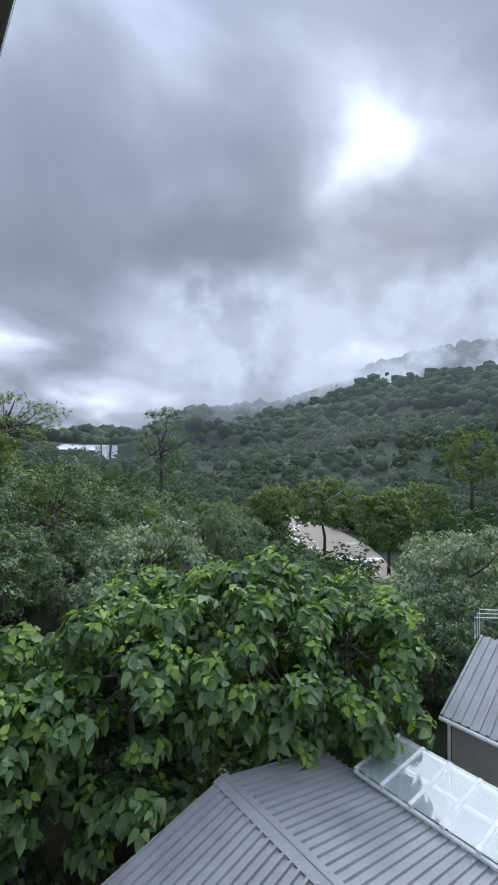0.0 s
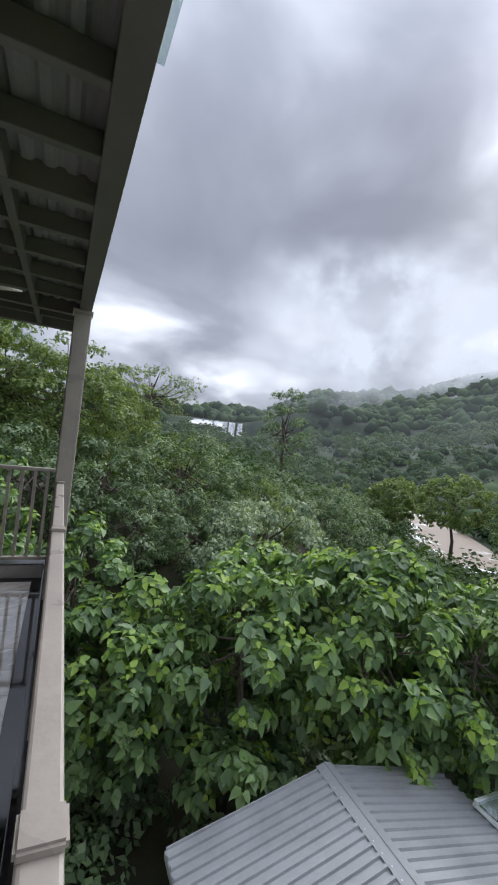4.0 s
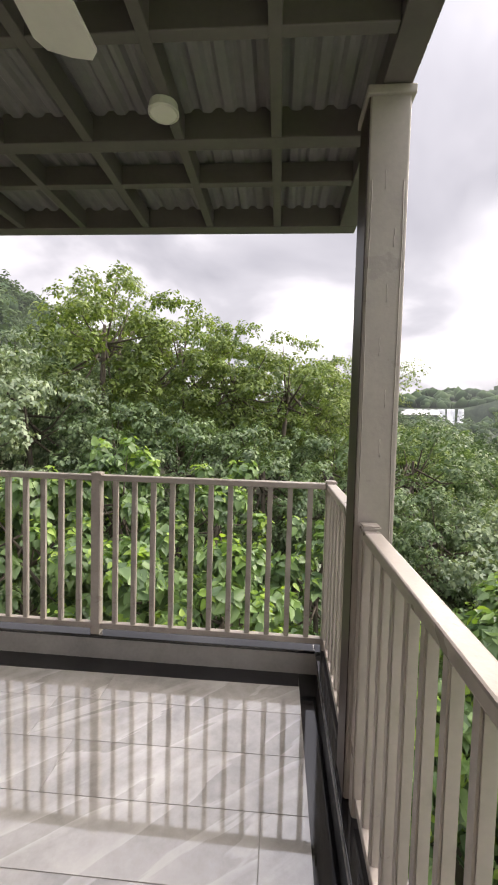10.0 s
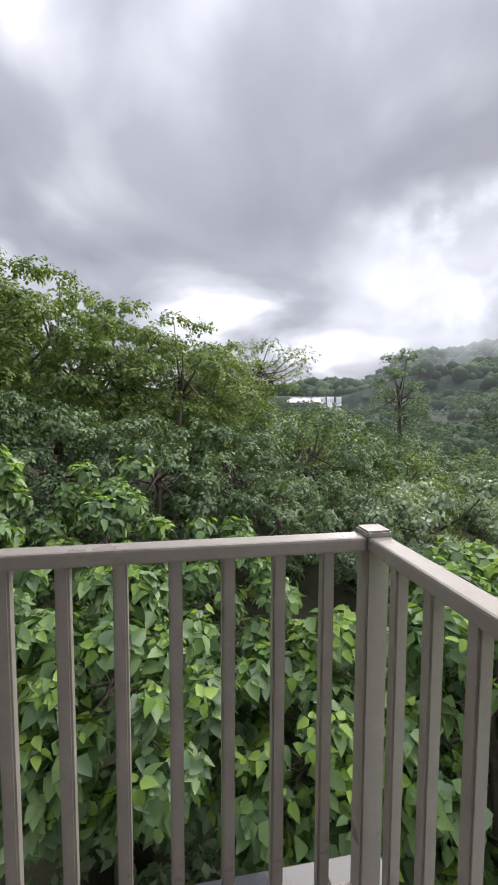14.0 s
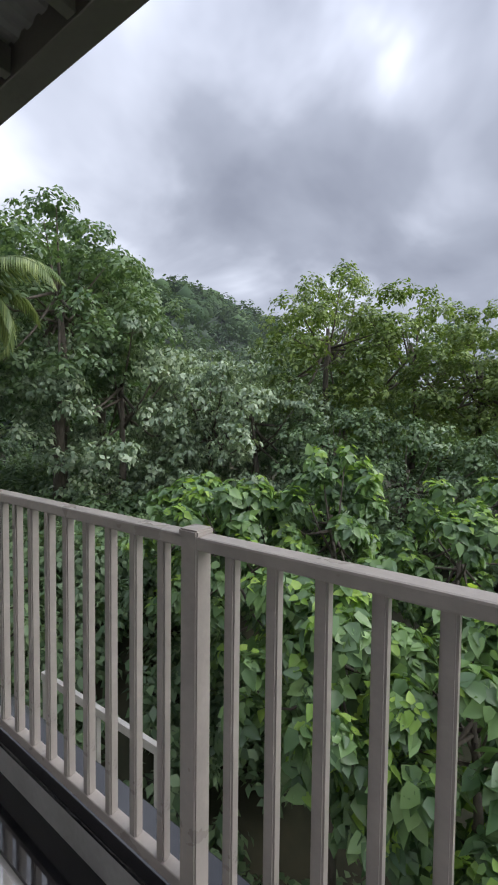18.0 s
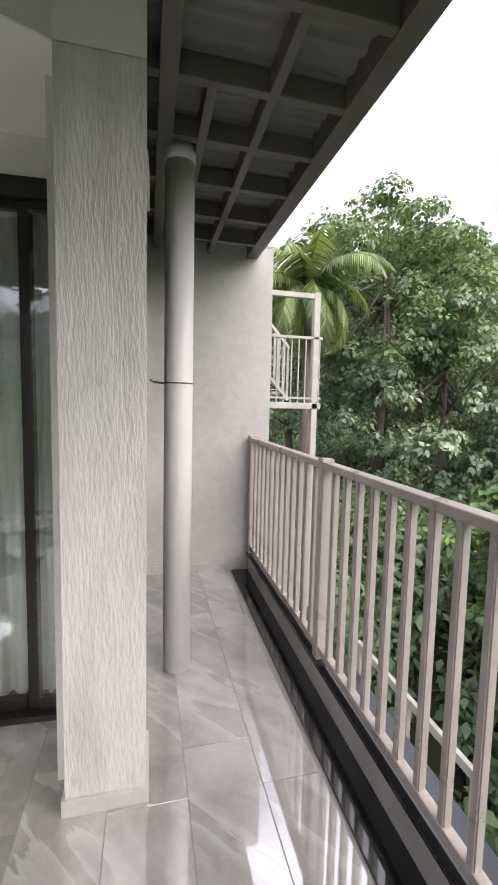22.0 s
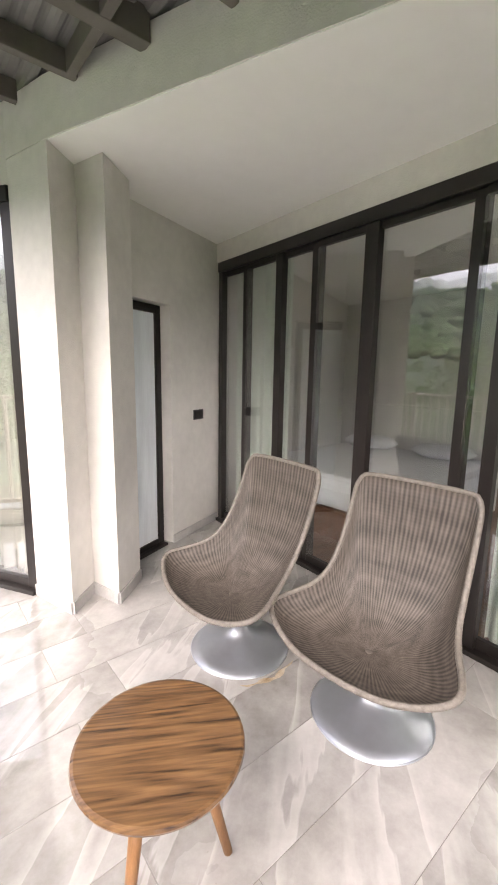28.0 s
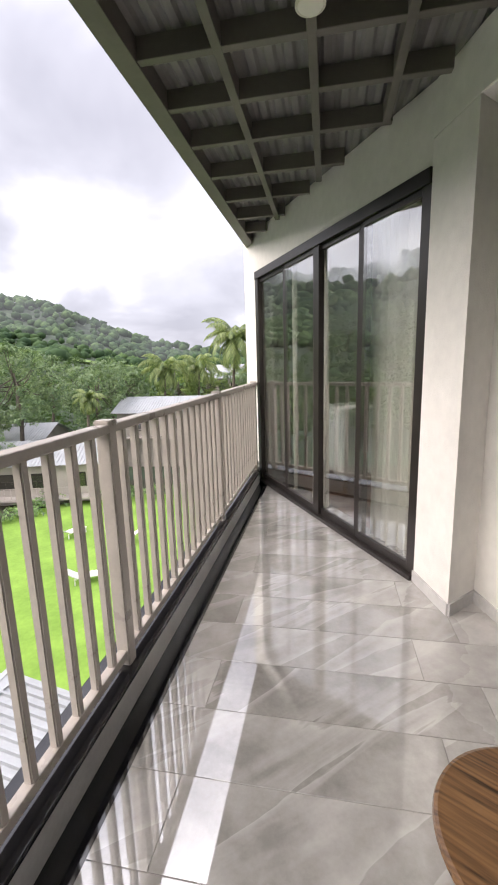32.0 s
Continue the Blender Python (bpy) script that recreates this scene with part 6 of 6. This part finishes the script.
hb = thing("house", (-0.35, 0.3, 0), 0, "grey rendered house with a blue-grey ribbed roof", "house")
zB = lambda x, y: -3.95 - abs(x - 16.7) * 0.5
corrugated("roof_slope", 13.5, 16.7, -9.0, 0.1, zB, hb, M_ROOF, "x", 0.26, 0.04)
corrugated("roof_slope", 16.7, 19.9, -9.0, 0.1, zB, hb, M_ROOF, "x", 0.26, 0.04)
part("wall", prism([(13.75, -8.8), (19.6, -8.8), (19.6, -0.15), (13.75, -0.15)], -9.5, lambda x, y: zB(x, y) - 0.05), M_HOUSE, hb)
part("gutter", tube([(13.47, -9.0, -5.62), (13.47, 0.1, -5.62)], 0.06), M_WHITEBAR, hb)
part("downspout", tube([(13.68, -0.1, -5.6), (13.68, -0.1, -9.5)], 0.045), M_WHITEBAR, hb)
for k in range(3):
    part("guard_rail", tube([(16.2 + 0.2 * k, 0.1, -3.95), (16.2 + 0.2 * k, 0.1, -3.2 + 0.1 * k), (17.6, -1.5, -3.1 + 0.1 * k)], 0.02, seg=6), M_WHITEBAR, hb)


def cottage(at, rz, w, d, h, label, rise=1.5):
    e = thing("cottage", at, rz, label, "house", "resort cottages")
    zf = lambda x, y: h + rise * (1 - abs(y) / (d / 2 + 0.5))
    part("wall", prism([(-w / 2, -d / 2), (w / 2, -d / 2), (w / 2, d / 2), (-w / 2, d / 2)], -1.0, h - 0.02), M_HOUSE, e)
    part("gable", prism([(-w / 2, -d / 2), (w / 2, -d / 2), (w / 2, 0), (w / 2, d / 2), (-w / 2, d / 2), (-w / 2, 0)], h - 0.02, lambda x, y: zf(x, y) - 0.06), M_HOUSE, e)
    corrugated("roof_slope", -w / 2 - 0.5, w / 2 + 0.5, -d / 2 - 0.5, 0, zf, e, M_ROOF, "y", 0.3, 0.04)
    corrugated("roof_slope", -w / 2 - 0.5, w / 2 + 0.5, 0, d / 2 + 0.5, zf, e, M_ROOF, "y", 0.3, 0.04)
    for s in (-1, 1):
        for k in (-0.3, 0.05, 0.34):
            fr = part("window", box(k * w - 0.6, s * d / 2 - 0.03, h - 2.0, k * w + 0.6, s * d / 2 + 0.03, h - 0.7), M_FRAME, e)
            part("pane", box(k * w - 0.5, s * d / 2 - 0.045, h - 1.9, k * w + 0.5, s * d / 2 + 0.045, h - 0.8), M_GLASS, fr)
    part("balcony", box(-w / 2, d / 2, h - 2.7, w / 2, d / 2 + 1.2, h - 2.55), M_HOUSE, e)
    part("balcony_rail", box(-w / 2, d / 2 + 1.15, h - 1.65, w / 2, d / 2 + 1.2, h - 1.6), M_RAIL, e)
    for k in range(int(w / 0.5)):
        x = -w / 2 + 0.25 + k * 0.5
        part("baluster", box(x - 0.02, d / 2 + 1.16, h - 2.55, x + 0.02, d / 2 + 1.19, h - 1.65), M_RAIL, e)
    return e


cottage((22.5, -33.5, -9.4), 14, 9, 6, 3.3, "two-storey taupe cottage with blue-grey roof beyond the lawn")
cottage((14.5, -47.0, -9.4), 4, 15, 6.5, 6.0, "taupe cottage with pale ribbed roof behind the lawn")
cottage((33.0, -42.0, -9.4), 8, 8, 6, 3.6, "taupe cottage beside the trees")
cottage((16.5, -72.0, -6.0), 10, 6, 6, 5.3, "small far house between the palms", 2.2)

M_WHITEPL = material("white_garden_plastic", (0.75, 0.75, 0.74), 0.5, vary=0.05)


def lounger(at, rz):
    e = thing("garden_lounger", at, rz, "white garden lounger on the lawn", "lounger", "loungers on the lawn")
    part("seat", box(-0.9, -0.32, 0.32, 0.35, 0.32, 0.38), M_WHITEPL, e, bevel=0.01)
    bm = prism([(0.35, -0.32), (0.95, -0.32), (0.95, 0.32), (0.35, 0.32)], lambda x, y: 0.32 + (x - 0.35) * 0.7, lambda x, y: 0.38 + (x - 0.35) * 0.7)
    part("backrest", bm, M_WHITEPL, e)
    for x in (-0.8, 0.5):
        for y in (-0.28, 0.28):
            part("leg", box(x - 0.03, y - 0.03, 0, x + 0.03, y + 0.03, 0.34), M_WHITEPL, e)
    return e


for x, y, a in ((11.3, -19.2, 30), (11.5, -23.9, 200), (15.5, -24.5, 70)):
    lounger((x, y, -9.30), a)

# shrubs round the lawn and under the trees
def shrubs(name, spots, n, size, mat, label, seed):
    rng = np.random.default_rng(seed)
    blobs = []
    for x, y, z, r in spots:
        for _ in range(3):
            o = rng.normal(size=3) * r * 0.35
            blobs.append(((x + o[0], y + o[1], z + abs(o[2]) * 0.4), (r * 0.75, r * 0.75, r * 0.6)))
    v, f = leaves(blobs, n, size, rng, simple=True)
    return tagged(new(name, mesh_np(name, v, f, mat)), label, "shrubs", kind="stuff")


rs2 = random.Random(4)
sp = [(22.5 - rs2.random() * 2 + (0 if k % 2 else -18 * rs2.random()), -33.5 + rs2.random() * 2 if k % 2 == 0 else -9.5 - 24 * rs2.random(), -9.0, 0.9 + 0.6 * rs2.random()) for k in range(46)]
sp += [(3.0 + rs2.random() * 8, -10.8 + rs2.random() * 1.6, -8.9, 0.9) for _ in range(18)]
shrubs("shrubs", sp, 14000, 0.22, M_LEAF_BRIGHT, "green hedge round the lawn", 8)
sp = []
for k in range(90):
    a, r = radians(rs2.uniform(-80, 70)), rs2.uniform(5, 24)
    x, y = r * math.sin(a), max(2.6, r * math.cos(a))
    if 2.4 < x < 20.5 and y < 2.9:
        continue
    sp.append((x, y, gz(x, y) + 0.6, rs2.uniform(0.8, 1.6)))
for k in range(70):
    x, y = rs2.uniform(-11, 3), rs2.uniform(1.2, 9)
    sp.append((x, y, gz(x, y) + 0.7, rs2.uniform(0.8, 1.5)))
for k in range(50):
    x, y = rs2.uniform(-22, -8), rs2.uniform(2.5, 13)
    sp.append((x, y, gz(x, y) + 0.7, rs2.uniform(0.9, 1.7)))
for k in range(45):
    x, y = rs2.uniform(-21, -9), rs2.uniform(4, 12)
    sp.append((x, y, gz(x, y) + 0.9, rs2.uniform(1.0, 1.8)))
for k in range(80):
    a, r = radians(rs2.uniform(-80, -48)), rs2.uniform(17, 42)
    x, y = r * math.sin(a), r * math.cos(a)
    sp.append((x, y, gz(x, y) + 1.1, rs2.uniform(1.2, 2.2)))
shrubs("undergrowth", sp, 115000, 0.3, M_LEAF_DARK, "dense green undergrowth below the trees", 9)


# ---------- palms ----------
M_PALM = leaf_material("palm_frond", (0.09, 0.15, 0.05), (0.32, 0.38, 0.16), 0.4, 0.25)


def palm(at, height, frond, n, seed, label):
    rng = random.Random(seed)
    e = thing("palm_tree", at, 0, label, "palm tree", "palms")
    pts = [(0.25 * math.sin(k * 0.5) * k / 8, 0.1 * k / 8, height * k / 8) for k in range(9)]
    part("trunk", tube(pts, [0.2 - 0.011 * k for k in range(9)], seg=10), M_BARK, e, smooth=True)
    hub = Vector(pts[-1])
    for i in range(n):
        az = i * 2.39996 + rng.uniform(-0.2, 0.2)
        el = radians(75 - 105 * (i / n) + rng.uniform(-8, 8))
        d = Vector((math.cos(az), math.sin(az), 0))
        L = frond * rng.uniform(0.85, 1.1)
        p, rib = hub.copy(), [hub.copy()]
        a = el
        for s in range(10):
            p = p + (d * math.cos(a) + Vector((0, 0, math.sin(a)))) * L / 10
            a -= radians(10 + 6 * (s / 10) + (3 if el < 0.3 else 0))
            rib.append(p.copy())
        bm = bmesh.new()
        tube(rib, [0.03 * (1 - 0.08 * k) for k in range(11)], bm, seg=4, cap=False)
        side = Vector((-math.sin(az), math.cos(az), 0))
        for s in range(1, 48):
            t = s / 48 * 10
            k = min(9, int(t))
            q0 = rib[k].lerp(rib[k + 1], t - k)
            fw = (rib[k + 1] - rib[k]).normalized()
            ln = L * 0.24 * math.sin(math.pi * min(1, 0.15 + 0.85 * s / 48)) + 0.05
            for sg in (-1, 1):
                dr = (side * sg * 0.8 + fw * 0.55 + Vector((0, 0, -0.6 - 0.35 * rng.random()))).normalized()
                tip = q0 + dr * ln + Vector((0, 0, -0.12 * ln))
                mid = q0 + dr * ln * 0.5
                wv = fw * 0.034
                v = [bm.verts.new(x) for x in (q0 - wv, q0 + wv, mid + wv, tip, mid - wv)]
                bm.faces.new(v)
        part("frond", bm, M_PALM, e)
    return e


palm((-14.5, 4.3, -3.5), 9.1, 3.3, 24, 3, "tall palm with drooping fronds at the forest edge")
palm((7.7, -40.0, -9.4), 13.2, 4.1, 28, 5, "tall coconut palm behind the cottages")
palm((19.6, -52.4, -9.4), 10.6, 4.3, 22, 6, "coconut palm behind the cottages")
palm((16.8, -58.0, -9.4), 10.8, 4.2, 22, 7, "coconut palm among the trees")
palm((19.3, -33.8, -9.4), 8.4, 1.9, 18, 8, "young palm beside the taupe cottage")

# bare sentinel tree standing above the valley, and a thin flat-crowned one nearer
tree("sparse_tree", (41.2, 69.6, -15.5), 29.2, 5.4, M_LEAF_DARK, 5200, 0.40, 91, "tall sparse tree rising above the forest", crown=0.7, clumps=30, gap=0.3, trunk_r=0.4, simple=True, twiggy=1)
tree("sparse_tree", (6.9, 33.2, -5.0), 12.9, 4.3, M_LEAF_YELLOW, 6500, 0.15, 92, "thin flat-crowned tree with visible branches", crown=0.42, clumps=40, gap=0.24, trunk_r=0.2, simple=True, twiggy=1)
for i, (x, y, top_, rad, hgt) in enumerate([(53.5, 37.5, 0.6, 5.6, 12.5), (52.5, 25.5, -0.8, 4.6, 11.5), (55, 51, -1.6, 5.2, 11), (64, 60, -1.8, 5.0, 10.5), (86, 38, -0.6, 6, 13), (105, 35, 12, 7, 19)]):
    tree("riverside_tree", (x, y, top_ - hgt), hgt, rad, M_LEAF_YELLOW, 7000, 0.42, 95 + i, "yellow-green spreading tree on the river bank", crown=0.72, clumps=44, gap=0.25)


# ---------- floor tiles (each one laid by itself) ----------
def tile_material():
    m = bpy.data.materials.new("grey_stone_tile")
    m.use_nodes = True
    nt = m.node_tree
    b = nt.nodes["Principled BSDF"]
    oi = nt.nodes.new("ShaderNodeObjectInfo")
    co = nt.nodes.new("ShaderNodeTexCoord")
    ad = nt.nodes.new("ShaderNodeVectorMath")
    ad.operation = "MULTIPLY_ADD"
    cx = nt.nodes.new("ShaderNodeCombineXYZ")
    for i in range(3):
        nt.links.new(oi.outputs["Random"], cx.inputs[i])
    nt.links.new(cx.outputs[0], ad.inputs[0])
    ad.inputs[1].default_value = (37.0, 19.0, 53.0)
    nt.links.new(co.outputs["Object"], ad.inputs[2])
    n1 = nt.nodes.new("ShaderNodeTexNoise")
    n1.inputs["Scale"].default_value, n1.inputs["Detail"].default_value, n1.inputs["Roughness"].default_value = 2.2, 10, 0.70
    nt.links.new(ad.outputs[0], n1.inputs["Vector"])
    # pale veins
    rot_ = nt.nodes.new("ShaderNodeMapping")
    rot_.vector_type = "TEXTURE"
    rot_.inputs["Rotation"].default_value = (0, 0, 0.7)
    rot_.inputs["Scale"].default_value = (2.2, 0.42, 1)
    nt.links.new(ad.outputs[0], rot_.inputs[0])
    n2 = nt.nodes.new("ShaderNodeTexNoise")
    n2.inputs["Scale"].default_value, n2.inputs["Detail"].default_value, n2.inputs["Distortion"].default_value = 1.3, 5, 0.5
    nt.links.new(rot_.outputs[0], n2.inputs["Vector"])
    s1 = nt.nodes.new("ShaderNodeMath")
    s1.operation = "SUBTRACT"
    nt.links.new(n2.outputs[0], s1.inputs[0])
    s1.inputs[1].default_value = 0.47
    s2 = nt.nodes.new("ShaderNodeMath")
    # a vein is sharp on one side and fades out on the other
    s2.operation = "MULTIPLY"
    s3 = nt.nodes.new("ShaderNodeMath")
    s3.operation = "MAXIMUM"
    s4 = nt.nodes.new("ShaderNodeMath")
    s4.operation = "MULTIPLY"
    s4.inputs[1].default_value = -9.0
    nt.links.new(s1.outputs[0], s4.inputs[0])
    nt.links.new(s1.outputs[0], s3.inputs[0])
    nt.links.new(s4.outputs[0], s3.inputs[1])
    nt.links.new(s3.outputs[0], s2.inputs[0])
    s2.inputs[1].default_value = 0.55
    vr = nt.nodes.new("ShaderNodeMapRange")
    vr.inputs["From Min"].default_value, vr.inputs["From Max"].default_value = 0.0, 0.045
    vr.inputs["To Min"].default_value, vr.inputs["To Max"].default_value = 0.32, 0.0
    nt.links.new(s2.outputs[0], vr.inputs["Value"])
    t1 = nt.nodes.new("ShaderNodeMath")
    t1.operation = "MULTIPLY_ADD"
    nt.links.new(oi.outputs["Random"], t1.inputs[0])
    t1.inputs[1].default_value = 0.12
    nt.links.new(n1.outputs[0], t1.inputs[2])
    rp = nt.nodes.new("ShaderNodeValToRGB")
    rp.color_ramp.elements[0].position, rp.color_ramp.elements[0].color = 0.36, (0.20, 0.188, 0.174, 1)
    rp.color_ramp.elements[1].position, rp.color_ramp.elements[1].color = 0.76, (0.47, 0.452, 0.43, 1)
    nt.links.new(t1.outputs[0], rp.inputs[0])
    mx = nt.nodes.new("ShaderNodeMixRGB")
    nt.links.new(vr.outputs[0], mx.inputs[0])
    nt.links.new(rp.outputs[0], mx.inputs[1])
    mx.inputs[2].default_value = (0.70, 0.68, 0.655, 1)
    nt.links.new(mx.outputs[0], b.inputs["Base Color"])
    # wet film along the rails, drier towards the rooms
    b.inputs["Coat Weight"].default_value, b.inputs["Coat Roughness"].default_value, b.inputs["Coat IOR"].default_value = 1.0, 0.02, 2.5
    geo = nt.nodes.new("ShaderNodeNewGeometry")
    sx = nt.nodes.new("ShaderNodeSeparateXYZ")
    nt.links.new(geo.outputs["Position"], sx.inputs[0])
    mxx = nt.nodes.new("ShaderNodeMath")
    mxx.operation = "MAXIMUM"
    nt.links.new(sx.outputs[0], mxx.inputs[0])
    nt.links.new(sx.outputs[1], mxx.inputs[1])
    n3 = nt.nodes.new("ShaderNodeTexNoise")
    n3.inputs["Scale"].default_value, n3.inputs["Detail"].default_value = 2.2, 5
    nt.links.new(geo.outputs["Position"], n3.inputs["Vector"])
    wa = nt.nodes.new("ShaderNodeMath")
    wa.operation = "MULTIPLY_ADD"
    nt.links.new(n3.outputs[0], wa.inputs[0])
    wa.inputs[1].default_value = 0.9
    nt.links.new(mxx.outputs[0], wa.inputs[2])
    wr = nt.nodes.new("ShaderNodeMapRange")
    wr.inputs["From Min"].default_value, wr.inputs["From Max"].default_value = -1.1, -0.2
    wr.inputs["To Min"].default_value, wr.inputs["To Max"].default_value = 0.28, 0.05
    nt.links.new(wa.outputs[0], wr.inputs["Value"])
    nt.links.new(wr.outputs[0], b.inputs["Roughness"])
    wc = nt.nodes.new("ShaderNodeMapRange")
    wc.inputs["From Min"].default_value, wc.inputs["From Max"].default_value = -1.2, -0.5
    wc.inputs["To Min"].default_value, wc.inputs["To Max"].default_value = 0.15, 1.0
    nt.links.new(wa.outputs[0], wc.inputs["Value"])
    nt.links.new(wc.outputs[0], b.inputs["Coat Weight"])
    bu = nt.nodes.new("ShaderNodeBump")
    bu.inputs["Strength"].default_value, bu.inputs["Distance"].default_value = 0.12, 0.003
    n4 = nt.nodes.new("ShaderNodeTexNoise")
    n4.inputs["Scale"].default_value = 9.0
    nt.links.new(geo.outputs["Position"], n4.inputs["Vector"])
    nt.links.new(n4.outputs[0], bu.inputs["Height"])
    nt.links.new(bu.outputs[0], b.inputs["Normal"])
    return m


M_TILE = tile_material()
tagged(obj("floor_grout", box(WEST_X + 0.001, END_Y, -0.0295, GUT_E - 0.001, GUT_N - 0.001, -0.0022), material("grey_grout", (0.24, 0.225, 0.21), 0.9, vary=0.2, scale=6)), kind="structure")
TW, TL, JOINT = 0.301, 1.2, 0.003
tile_mesh = {}
row = 0
ys_ = [GUT_N] + [-0.446 - TW * k for k in range(21)]
for row, (ya, yb) in enumerate(zip(ys_, ys_[1:])):
    xa = GUT_E
    xb = -0.37 if row % 2 else -1.33
    while xa > WEST_X + 0.01:
        xb = max(xb, WEST_X + 0.002)
        cx_, cy_ = (xa + xb) / 2, (ya + yb) / 2
        inside = xa > fascia_x(cy_) - 1.9 and (cy_ > -1.05 or xa > -3.35) and not (cy_ < -4.6 and xa < fascia_x(cy_) - 0.1) and xa - xb > 0.02
        if inside:
            w, d = xa - xb - JOINT, ya - yb - JOINT
            key = (round(w, 3), round(d, 3))
            if key not in tile_mesh:
                bm = box(-w / 2, -d / 2, -0.028, w / 2, d / 2, 0.0)
                bmesh.ops.bevel(bm, geom=[e_ for e_ in bm.edges if all(v.co.z > -0.01 for v in e_.verts)], offset=0.0008, segments=1, affect="EDGES")
                me = bpy.data.meshes.new("tile")
                bm.to_mesh(me)
                bm.free()
                me.materials.append(M_TILE)
                tile_mesh[key] = me
            o = new("tile", tile_mesh[key])
            o.parent = floor
            o.location = (cx_, cy_, 0.0)
        xa = xb
        xb = xa - TL
